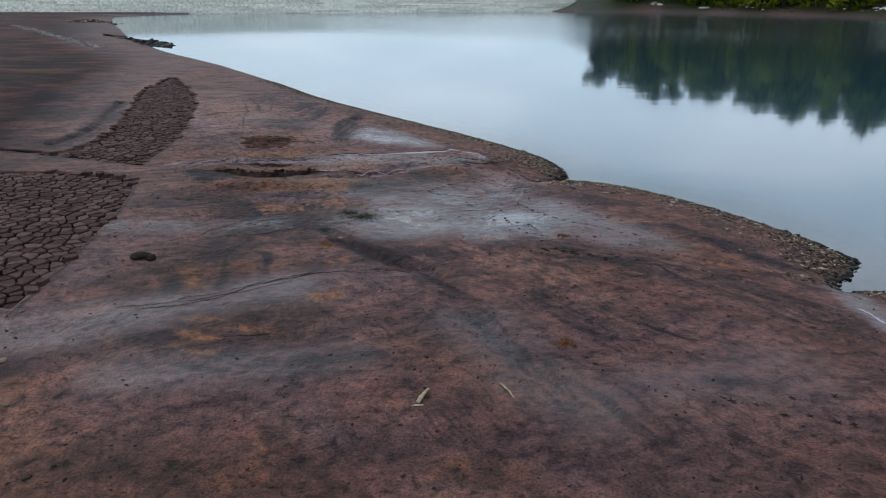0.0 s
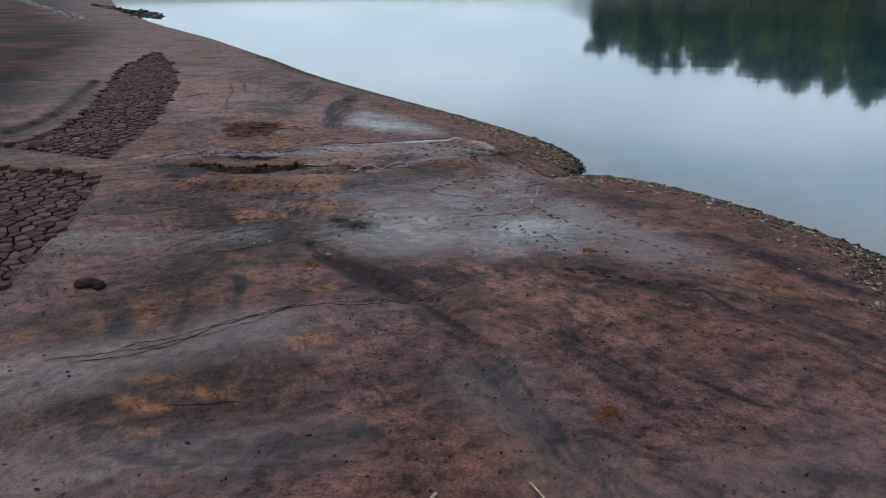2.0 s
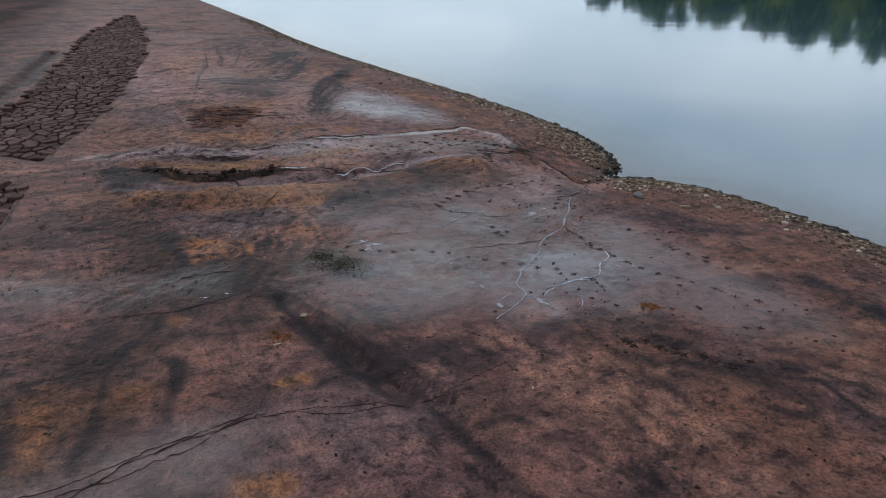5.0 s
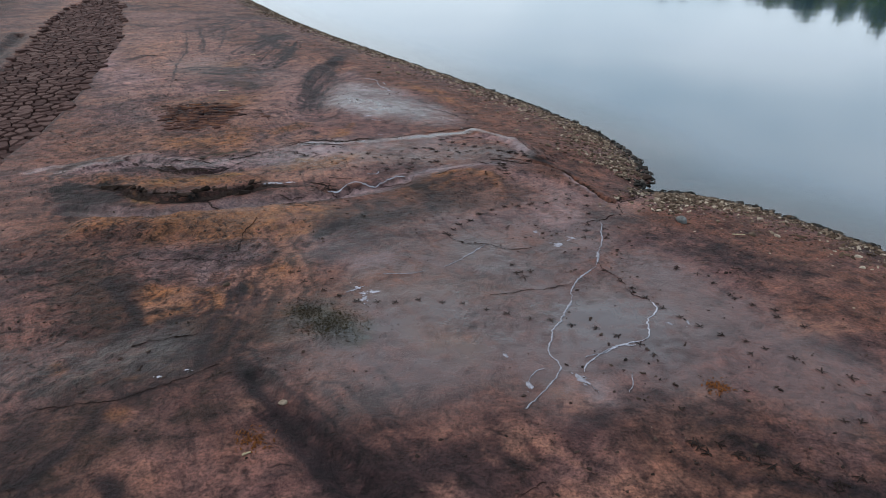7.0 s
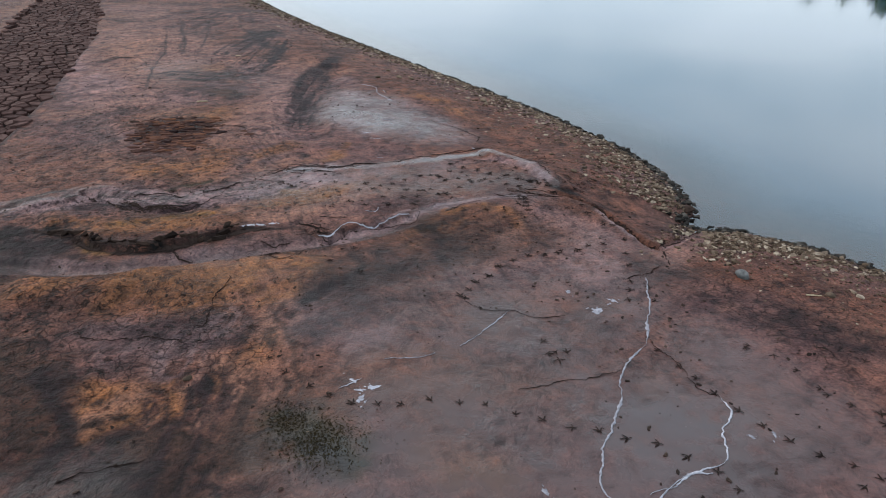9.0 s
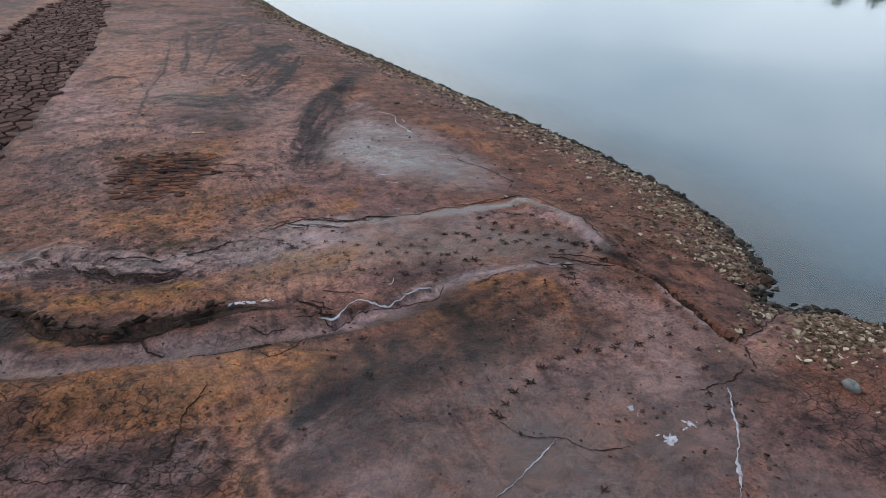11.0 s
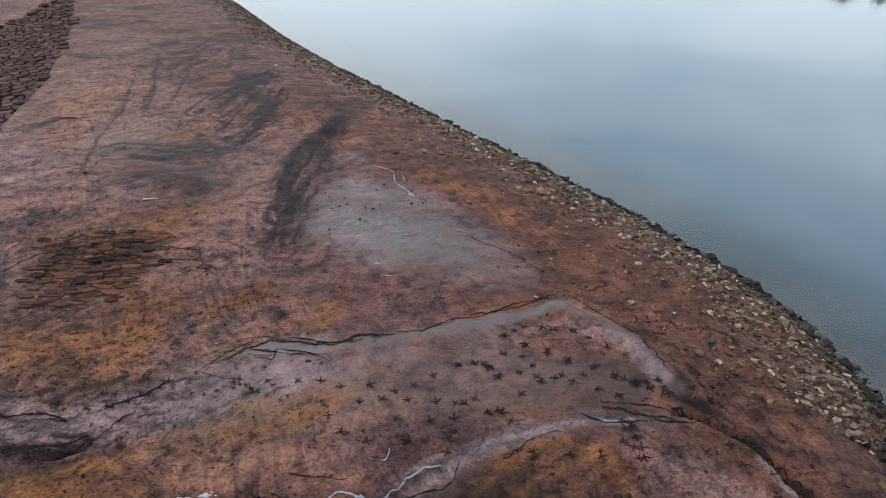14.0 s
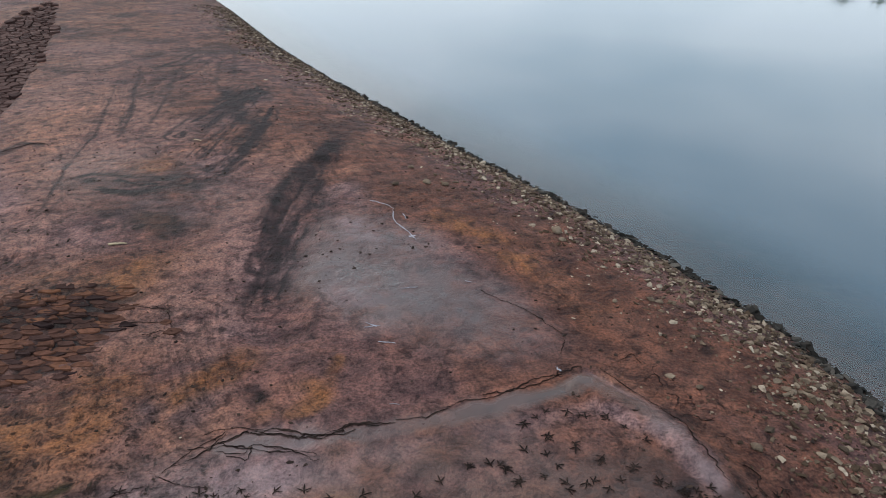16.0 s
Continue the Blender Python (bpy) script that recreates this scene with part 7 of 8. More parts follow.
def crack(pts, width, seed):
    rng = random.Random(seed)
    line = refined(pts, 0.03, 0.015, rng)
    half, phase = min(width, 0.03) * 0.3, rng.uniform(0, 50)
    swell = [0.12 + 1.5 * max(0.0, 0.4 + 1.3 * noise.noise((k * 0.16 + phase, 0, 0))) for k in range(len(line))]
    # strip laid on the sheet; dark colour stands in for shade inside
    v, f = ribbon(line, [-half, -half * 0.4, half * 0.5, half], [0.006, 0.002, 0.002, 0.006], swell)
    shape = [(x + rng.gauss(0, half * 0.25), y + rng.gauss(0, half * 0.25), z) for x, y, z in v], f
    tagged(new("mud_crack", mesh_from("mud_crack", *shape, CRACK_SHADE)), "drying crack as a strip on the mud, its shade painted dark", "mud crack", "drying cracks in the mud")


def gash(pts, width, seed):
    """A gaping split under a bank as a strip on the sheet: jagged lips, its shade painted dark, uneven in width."""
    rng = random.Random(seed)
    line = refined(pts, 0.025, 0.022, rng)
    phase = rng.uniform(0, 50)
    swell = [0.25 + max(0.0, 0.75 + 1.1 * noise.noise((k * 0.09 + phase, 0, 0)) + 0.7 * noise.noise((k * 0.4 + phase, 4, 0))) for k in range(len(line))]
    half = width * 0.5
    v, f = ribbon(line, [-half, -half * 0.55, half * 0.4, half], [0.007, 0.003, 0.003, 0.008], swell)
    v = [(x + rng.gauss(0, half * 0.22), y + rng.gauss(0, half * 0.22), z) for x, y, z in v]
    tagged(new("mud_crack", mesh_from("mud_crack", v, f, CRACK_SHADE)), "jagged strip under a mud bank, the shade of its split painted dark", "mud crack", "drying cracks in the mud")


def salt(pts, width, seed):
    rng = random.Random(seed)
    line = refined(pts, 0.03, 0.01, rng)
    width *= 0.45
    half = width / 2
    phase = rng.uniform(0, 50)
    swell = [0.25 + 1.6 * max(0.0, 0.4 + noise.noise((k * 0.11 + phase, 0, 0)) + 0.5 * noise.noise((k * 0.6 + phase, 5, 0))) for k in range(len(line))]
    v, f = ribbon(line, [-half, -half * 0.45, half * 0.4, half], [0.002, 0.008, 0.009, 0.002], swell)
    v = [(x + rng.gauss(0, width * 0.12), y + rng.gauss(0, width * 0.12), z) for x, y, z in v]
    tagged(new("salt_vein", mesh_from("salt_vein", v, f, SALT, True)), "thin white salt crust vein on the mud", "salt crust", "salt veins on the mud")


def salt_patch(place, radius, seed):
    """A ragged white crust: one splash with a lobed rim and a few droplets thrown off."""
    rng = random.Random(seed)
    turn = rng.uniform(0, 3.1)
    verts, faces = [], []
    drops = [(0.0, 0.0, 1.0)] + [(rng.gauss(0, 1.3), rng.gauss(0, 0.7), rng.uniform(0.12, 0.35)) for _ in range(3)]
    for ox, oy, size in drops:
        base, n, c, s, phase = len(verts), 16, math.cos(turn), math.sin(turn), rng.uniform(0, 90)
        for ring, h in ((1.0, 0.0015), (0.6, 0.005)):
            for k in range(n):
                q = k / n * 6.283
                r = radius * size * ring * (0.8 + 0.9 * noise.noise((math.cos(q) * 1.3 + phase, math.sin(q) * 1.3, seed)) + rng.gauss(0, 0.07))
                px, py = ox * radius + r * math.cos(q) * 1.25, oy * radius + r * math.sin(q) * 0.6
                x, y = place[0] + px * c - py * s, place[1] + px * s + py * c
                verts.append((x, y, height_at(x, y) + h))
        faces += [(base + k, base + (k + 1) % n, base + n + (k + 1) % n, base + n + k) for k in range(n)]
        faces.append(tuple(base + n + k for k in range(n)))
    tagged(new("salt_patch", mesh_from("salt_patch", verts, faces, SALT, True)), "small ragged white salt crust on damp mud", "salt crust", "salt patches on the mud", "stuff")


def toe(verts, faces, angle, long, wide, start=0.008):
    base = len(verts)
    c, s = math.cos(angle), math.sin(angle)
    for u, w, h in ((start, 0, 0.004), (start + long * 0.3, wide, 0.006), (start + long * 0.8, wide * 0.7, 0.006), (start + long, 0, 0.004), (start + long * 0.8, -wide * 0.7, 0.006), (start + long * 0.3, -wide, 0.006), (start + long * 0.3, 0, 0.002), (start + long * 0.8, 0, 0.002)):
        verts.append((u * c - w * s, u * s + w * c, h))
    for f in ((0, 6, 1), (1, 6, 7, 2), (2, 7, 3), (3, 7, 4), (4, 7, 6, 5), (5, 6, 0)):
        faces.append(tuple(k + base for k in f))


def print_mesh(seed):
    """A wading bird's print: three long toes, a short hind toe and the ball."""
    rng = random.Random(seed)
    verts, faces = [], []
    spread = rng.uniform(0.85, 1.1)
    for a, long in ((0, 0.072), (spread, 0.06), (-spread, 0.06), (3.14 + rng.uniform(-0.4, 0.4), 0.034)):
        toe(verts, faces, a + rng.gauss(0, 0.08), long * rng.uniform(0.9, 1.1), rng.uniform(0.005, 0.0075), -0.004)
    return mesh_from("bird_print", verts, faces, PRINT)


PRINTS = [print_mesh(n) for n in range(6)]


def bird_print(x, y, heading, rng, size=1.0):
    ob = new("bird_print", rng.choice(PRINTS))
    e = 0.05
    slope = Vector((-(height_at(x + e, y) - height_at(x - e, y)) / (2 * e), -(height_at(x, y + e) - height_at(x, y - e)) / (2 * e), 1)).normalized()
    tilt = slope.to_track_quat("Z", "Y").to_matrix().to_4x4()
    s = size * rng.uniform(0.9, 1.2)
    ob.matrix_world = Matrix.Translation((x, y, height_at(x, y) + 0.001)) @ tilt @ Matrix.Rotation(heading - math.pi * 0 + rng.gauss(0, 0.2), 4, "Z") @ Matrix.Scale(s, 4)
    tagged(ob, "dark bird footprint pressed into damp mud", "footprint", "bird footprints in the mud")


def trail(pts, rng, size=1.0):
    """One print at each place, heading along the line."""
    for k, (x, y) in enumerate(pts):
        a, b = pts[max(k - 1, 0)], pts[min(k + 1, len(pts) - 1)]
        bird_print(x, y, math.atan2(b[1] - a[1], b[0] - a[0]), rng, size)


def stepped(pts, stride, rng, size=1.0):
    """A trail along a line, one print each stride, left and right in turn."""
    flip = 1
    for (ax, ay), (bx, by) in zip(pts, pts[1:]):
        n = max(int(math.dist((ax, ay), (bx, by)) / stride), 1)
        a = math.atan2(by - ay, bx - ax)
        for k in range(n):
            f = (k + rng.uniform(-0.15, 0.15)) / n
            flip = -flip
            off = flip * rng.uniform(0.01, 0.05)
            bird_print(ax + (bx - ax) * f - math.sin(a) * off, ay + (by - ay) * f + math.cos(a) * off, a, rng, size)


rng = random.Random(21)
trail([(-4.36, 17.61), (-4.26, 17.66), (-4.13, 17.66), (-3.92, 17.68), (-3.74, 17.87)], rng, 0.9)
trail([(-4.59, 17.51), (-4.48, 17.47), (-4.3, 17.47), (-4.12, 17.5), (-3.98, 17.59)], rng, 0.9)
trail([(0.28, 18.19), (0.35, 18.14), (0.41, 18.08), (0.45, 18.04), (0.53, 18.1), (0.56, 18.01), (0.64, 18.14), (0.67, 18.05), (0.72, 18)], rng)
trail([(0.23, 17.62), (0.3, 17.58), (0.31, 17.54), (0.33, 17.45), (0.29, 17.34), (0.35, 17.24)], rng)
trail([(-1.21, 17.36), (-1.16, 17.45), (-1.21, 17.19), (-1.17, 17.56), (-1.08, 17.76), (-1.01, 17.83), (-0.9, 17.67), (-0.81, 17.69)], rng)
trail([(0.92, 18.03), (1.06, 18.15), (1.15, 18.14), (1.23, 18.22), (1.07, 17.96), (1.16, 17.91)], rng)
trail([(-3.49, 17.75), (-3.36, 17.73), (-3.28, 17.79), (-3.23, 17.84), (-3.12, 17.81), (-3.04, 17.87), (-2.93, 17.81), (-2.8, 17.87)], rng, 0.65)
trail([(-1.95, 13.45), (-1.75, 13.33), (-1.53, 13.25), (-1.32, 13.25), (-1.11, 13.27), (-0.87, 13.34), (-0.62, 13.32), (-0.39, 13.32), (-0.14, 13.21), (0.09, 13.15), (0.33, 13.06), (0.54, 13.02), (0.76, 12.94), (1, 12.88), (1.19, 12.73), (1.36, 12.56), (1.47, 12.38)], rng)
trail([(1.33, 14.18), (1.45, 13.95), (1.57, 13.75), (1.66, 13.52), (1.79, 13.28), (1.92, 13.09), (2.07, 12.91), (2.25, 12.75), (2.46, 12.64), (2.58, 12.5)], rng)
trail([(-0.53, 15.06), (-0.4, 15.4), (-0.27, 15.56), (-0.12, 15.77), (0.04, 15.92), (0.23, 16.05), (0.42, 16.1), (0.62, 16.14), (0.84, 16.23)], rng)
trail([(1.42, 16.18), (1.4, 15.89), (1.35, 15.53), (1.32, 15.32), (1.24, 15.14), (1.53, 15.36), (1.53, 15.09)], rng)
trail([(2.23, 14.26), (2.41, 14.1), (2.53, 13.85), (2.63, 13.59), (2.8, 13.37), (2.98, 13.25)], rng)
trail([(0.21, 14.32), (0.24, 14.13), (0.33, 14.16), (0.34, 14.04), (0.43, 14.14)], rng)
trail([(-2.7, 14.34), (-2.39, 13.85), (-2.18, 13.65)], rng)
trail([(-3.15, 17.88), (-3, 17.83), (-2.86, 17.94), (-2.6, 17.93), (-2.39, 17.96), (-2.18, 17.91), (-1.95, 17.94), (-1.71, 17.86), (-1.56, 17.96), (-1.38, 18.11)], rng)
trail([(-2.23, 17.54), (-2, 17.7), (-1.82, 17.75), (-1.58, 17.76), (-1.34, 17.75), (-1.18, 17.74)], rng)
trail([(-2.11, 17.35), (-1.89, 17.26), (-1.67, 17.53), (-1.39, 17.54), (-1.54, 17.29), (-1.19, 17.31)], rng)
trail([(-1.17, 18.27), (-0.93, 18.31), (-0.88, 18.29), (-0.76, 18.15), (-0.58, 18.22), (-0.55, 18.43), (-0.53, 18.61), (-0.71, 18.77)], rng)
trail([(-0.31, 18.53), (-0.12, 18.39), (0.11, 18.3), (0.27, 18.14), (0.42, 18.1), (0.54, 18.02), (0.66, 17.96)], rng)
trail([(-0.23, 18.9), (-0.01, 18.87), (0.13, 18.77), (0.26, 18.62)], rng)
trail([(-0.42, 18.09), (-0.27, 18.16), (-0.11, 18.11), (0.09, 18.01), (0.26, 17.93)], rng)
trail([(-0.77, 17.67), (-0.6, 17.91), (-0.69, 17.6), (-0.65, 17.24), (-0.53, 17.24), (-0.25, 17.23), (-0, 17.21), (0.2, 17.38), (0.3, 17.22), (0.35, 17.32), (0.27, 17.52)], rng)
trail([(0.05, 15.94), (0.23, 16.07), (0.43, 16.11), (0.65, 16.19), (0.86, 16.23), (1.02, 16.33), (1.22, 16.41), (1.48, 16.53)], rng)
trail([(-0.59, 15.1), (-0.49, 15.23), (-0.24, 15.55), (-0.14, 15.78)], rng)
trail([(-2.09, 15.74), (-2, 16.03), (-1.87, 16.06)], rng)
trail([(0.86, 17.31), (1.06, 17.41), (1.13, 17.22), (1.32, 17.13), (1.31, 16.91), (1.39, 16.86)], rng)
stepped([(1.5, 11.14), (1.79, 11.05), (2.13, 10.84), (2.46, 10.71), (2.71, 10.77)], 0.13, rng, 1.25)
stepped([(2.82, 11.46), (3, 11.43), (3.17, 11.47)], 0.25, rng)
stepped([(2.42, 12.44), (2.78, 12.31), (2.96, 12.18), (3.19, 12.04), (3.4, 11.9)], 0.3, rng)
stepped([(2.66, 13.56), (2.96, 13.08), (3.19, 12.92), (3.5, 12.72)], 0.3, rng)
stepped([(2.22, 14.24), (2.87, 14.17), (3.57, 13.91)], 0.35, rng)
stepped([(2.82, 6.37), (3.04, 6.22), (3.51, 6.03), (4.05, 5.82)], 0.17, rng, 1.1)
stepped([(3.48, 6.45), (4.3, 6.45)], 0.3, rng)
stepped([(3.86, 10.35), (4, 9.86)], 0.22, rng, 1.2)
stepped([(-6.54, 13.62), (-6.01, 13.67), (-5.39, 13.69)], 0.3, rng)
stepped([(-6.07, 12.99), (-5.63, 12.99), (-5, 12.92)], 0.3, rng)
stepped([(3.2, 9.41), (3.8, 8.85), (4.58, 8.26), (5.13, 7.95)], 0.4, rng)

stepped([(-0.07, 11.75), (0.21, 11.23), (0.53, 11.01), (0.74, 10.58), (0.87, 10.33)], 0.07, rng, 0.28)
stepped([(0, 11.22), (0.54, 11.12)], 0.07, rng, 0.28)
stepped([(0.45, 10.44), (0.77, 10.51), (0.95, 10.49)], 0.07, rng, 0.28)
stepped([(-1.48, 11.67), (-1.27, 11.76), (-1.1, 11.99)], 0.07, rng, 0.28)
stepped([(-1.46, 11.53), (-1.43, 11.14), (-1.02, 10.82)], 0.07, rng, 0.28)
stepped([(0.06, 10.05), (0.4, 10.11), (0.67, 10.19)], 0.07, rng, 0.28)
stepped([(-0.9, 15.82), (-0.43, 15.84), (0.12, 15.74), (0.55, 15.59), (0.75, 15.49)], 0.07, rng, 0.28)
stepped([(0.28, 18.76), (0.14, 18.5), (-0.03, 18.2)], 0.07, rng, 0.28)
stepped([(1.5, 11.16), (1.54, 10.97), (1.8, 11.02), (1.95, 10.87), (2.21, 10.81), (2.34, 10.68)], 0.14, rng, 1.25)
stepped([(2.37, 10.64), (2.61, 10.76), (2.8, 10.66)], 0.14, rng, 1.2)
trail([(-1.17, 18.27), (-1, 18.31), (-0.9, 18.28), (-0.78, 18.15), (-0.72, 18.47), (-0.6, 18.86), (-0.52, 18.94), (-0.48, 18.33), (-0.33, 18.96), (-0.19, 18.88)], rng)
trail([(-0.72, 18.79), (-0.52, 18.66), (-0.32, 18.57), (-0.11, 18.43), (-0.01, 18.91), (0.12, 18.33), (-0.01, 18.18), (-0.22, 18.17), (-0.42, 18.15)], rng)

for n, (pts, width) in enumerate((
        ([(-4.04, 8.27), (-3.63, 8.4), (-3.3, 8.63), (-3.06, 8.84), (-2.87, 9.11), (-2.44, 9.44), (-1.97, 9.79)], 0.013),
        ([(-3.7, 8.59), (-3.24, 8.88), (-2.7, 9.31), (-2.09, 9.76)], 0.011),
        ([(-1.82, 9.82), (-1.47, 9.78), (-0.98, 9.9), (-0.47, 10.14), (0.2, 10.69)], 0.008),
        ([(-2.83, 7.53), (-2.43, 7.57), (-2.09, 7.61)], 0.012),
        ([(-4.04, 11.36), (-3.46, 11.45), (-3.11, 11.68), (-2.66, 12.04)], 0.009),
        ([(-2.66, 16.36), (-2.39, 16.46), (-2.19, 16.32), (-1.85, 16.66), (-1.28, 16.89), (-1.11, 17.14)], 0.018),
        ([(-2.65, 16.68), (-2.41, 16.58), (-2.18, 16.35)], 0.012),
        ([(-2.44, 16.52), (-2.25, 16.45), (-2.38, 16.64), (-2.53, 16.69)], 0.022),
        ([(-2.44, 16.91), (-2.25, 16.86), (-1.97, 16.87)], 0.016),
        ([(-2.97, 18.54), (-2.65, 18.56), (-2.41, 18.54), (-2.15, 18.64), (-1.79, 18.72)], 0.026),
        ([(-1.79, 18.72), (-1.18, 19.01), (-0.83, 19.18), (-0.29, 19.5)], 0.014),
        ([(-3.4, 18.3), (-3.2, 18.37), (-2.97, 18.54)], 0.022),
        ([(-3.26, 18.43), (-2.91, 18.33), (-2.56, 18.35)], 0.014),
        ([(0.86, 17.69), (1.34, 17.45), (1.6, 16.84), (1.83, 16.42)], 0.035),
        ([(1.87, 16.43), (2.24, 16.71), (2.86, 17.53)], 0.02),
        ([(1.92, 16.3), (1.9, 15.89)], 0.03),
        ([(1.27, 15.54), (1.55, 15.69), (1.78, 15.87)], 0.022),
        ([(-0.13, 17.67), (0.34, 17.61), (0.9, 17.65)], 0.024),
        ([(-0.56, 15), (-0.33, 14.86), (-0.09, 14.86), (0.2, 14.77), (0.51, 14.81)], 0.01),
        ([(-0.1, 13.55), (0.3, 13.69), (0.62, 13.77), (0.91, 13.88)], 0.012),
        ([(1.3, 14.4), (1.37, 14.16), (1.55, 13.67), (1.69, 13.47)], 0.012),
        ([(-1.07, 20.86), (-0.65, 20.57), (-0.3, 20.24), (-0.25, 20), (-0.32, 19.76)], 0.012),
        ([(0.04, 19.61), (0.29, 19.3), (0.52, 19), (0.68, 18.52), (0.8, 18.19)], 0.012),
        ([(0.26, 19.72), (0.38, 19.85), (0.46, 19.71)], 0.016), ([(0.43, 19.47), (0.54, 19.57), (0.58, 19.39)], 0.016), ([(0.54, 19.57), (0.6, 19.71)], 0.012), ([(0.59, 19.29), (0.68, 19.22), (0.61, 19.06)], 0.016), ([(0.74, 19.02), (0.82, 18.91), (0.93, 18.98)], 0.016), ([(0.82, 18.91), (0.78, 18.77)], 0.01), ([(0.87, 18.73), (0.97, 18.71), (0.95, 18.57)], 0.014), ([(0.98, 18.43), (1.07, 18.33), (1.03, 18.2)], 0.014), ([(0.68, 19.12), (0.78, 19.15)], 0.01),
        ([(-4.35, 14.16), (-4.15, 14.08), (-3.41, 14.11), (-3.22, 14.03)], 0.014),
        ([(-3.18, 14.27), (-3.16, 14.84), (-3.11, 15.19)], 0.02),
        ([(-5.33, 17.2), (-4.95, 17.01), (-4.43, 17), (-4.11, 17.17)], 0.035),
        ([(-11.79, 17.87), (-10.75, 17.58), (-9.47, 17.07), (-7.59, 16.6)], 0.09),
        ([(-4.41, 8.27), (-3.44, 8.62), (-2.59, 9.18), (-2.05, 9.71), (-0.73, 10.01)], 0.009),
        ([(-4.96, 20.24), (-4.27, 20.22)], 0.016), ([(-4.29, 20.25), (-4.06, 19.73)], 0.014), ([(-4.72, 19.91), (-4.14, 20.01)], 0.014), ([(-4.37, 19.75), (-4.1, 19.84)], 0.012), ([(-8.42, 24.15), (-8.11, 24.54), (-7.81, 24.49)], 0.03),
        ([(-6.34, 19.44), (-5.97, 20.02), (-5.8, 19.36)], 0.02),
        ([(-3.59, 12.26), (-3.28, 12.42), (-3.02, 12.52)], 0.012), ([(-4.26, 12), (-4.11, 12.05)], 0.012),
        ([(-3.52, 18.07), (-3.33, 18.21), (-3.21, 18.39), (-3.14, 18.49)], 0.013), ([(-3.16, 18.33), (-2.94, 18.29), (-2.86, 18.37), (-2.6, 18.36), (-2.36, 18.31)], 0.011), ([(-4.11, 17.07), (-3.94, 17.39), (-3.8, 17.77), (-3.61, 17.95)], 0.01), ([(-4.54, 16.96), (-4.24, 17.02), (-4.02, 17.19)], 0.016),
        ([(-3.55, 18.06), (-3.42, 17.99), (-3.11, 17.94)], 0.008), ([(-4.71, 17.24), (-4.52, 17.29), (-4.36, 17.34)], 0.012), ([(-3.33, 18.46), (-3.2, 18.56), (-2.72, 18.55)], 0.008),
        ([(-3.46, 18.14), (-3.35, 18.27), (-3.23, 18.44), (-3.18, 18.55)], 0.014), ([(-3.27, 18.28), (-3.11, 18.39), (-2.91, 18.35), (-2.9, 18.22), (-3.08, 18.28)], 0.012), ([(-2.93, 18.52), (-2.65, 18.52), (-2.32, 18.51), (-2.12, 18.63)], 0.012), ([(-2.78, 18.36), (-2.5, 18.34), (-2.33, 18.28)], 0.01), ([(-2.88, 15.81), (-2.63, 15.59), (-2.45, 16.01)], 0.014),
        ([(0.06, 17.85), (0.31, 17.8), (0.67, 17.79)], 0.016), ([(-0.76, 17.15), (-0.51, 17.4), (-0.28, 17.49)], 0.014))):
    crack(pts, width, 300 + n)

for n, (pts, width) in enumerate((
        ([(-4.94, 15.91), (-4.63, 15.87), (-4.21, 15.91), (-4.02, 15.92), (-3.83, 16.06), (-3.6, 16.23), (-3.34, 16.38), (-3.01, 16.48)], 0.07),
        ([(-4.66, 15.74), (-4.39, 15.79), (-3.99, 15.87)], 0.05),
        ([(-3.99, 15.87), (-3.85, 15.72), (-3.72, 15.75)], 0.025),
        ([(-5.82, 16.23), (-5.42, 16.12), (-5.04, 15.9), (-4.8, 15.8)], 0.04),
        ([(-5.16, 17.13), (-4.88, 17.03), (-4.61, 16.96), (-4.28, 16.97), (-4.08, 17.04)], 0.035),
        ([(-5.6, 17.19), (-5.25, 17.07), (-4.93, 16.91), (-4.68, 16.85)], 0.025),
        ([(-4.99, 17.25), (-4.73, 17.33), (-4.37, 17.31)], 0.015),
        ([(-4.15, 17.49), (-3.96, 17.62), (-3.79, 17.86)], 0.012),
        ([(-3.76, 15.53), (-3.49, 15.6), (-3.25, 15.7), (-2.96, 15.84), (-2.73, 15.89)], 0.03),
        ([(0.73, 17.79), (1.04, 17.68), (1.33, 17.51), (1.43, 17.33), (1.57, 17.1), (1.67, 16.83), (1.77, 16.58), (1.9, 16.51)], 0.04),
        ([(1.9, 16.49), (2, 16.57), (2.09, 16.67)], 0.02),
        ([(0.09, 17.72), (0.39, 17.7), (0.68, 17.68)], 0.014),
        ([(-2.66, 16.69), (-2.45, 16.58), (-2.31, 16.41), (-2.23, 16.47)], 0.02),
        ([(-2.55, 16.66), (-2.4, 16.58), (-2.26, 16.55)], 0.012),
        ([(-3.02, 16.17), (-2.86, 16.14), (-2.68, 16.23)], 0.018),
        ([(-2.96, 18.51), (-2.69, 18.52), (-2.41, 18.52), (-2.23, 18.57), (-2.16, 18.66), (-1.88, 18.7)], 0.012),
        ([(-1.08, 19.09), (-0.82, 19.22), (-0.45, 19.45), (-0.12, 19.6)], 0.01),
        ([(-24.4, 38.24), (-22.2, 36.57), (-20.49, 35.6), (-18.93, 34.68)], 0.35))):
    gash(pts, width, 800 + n)

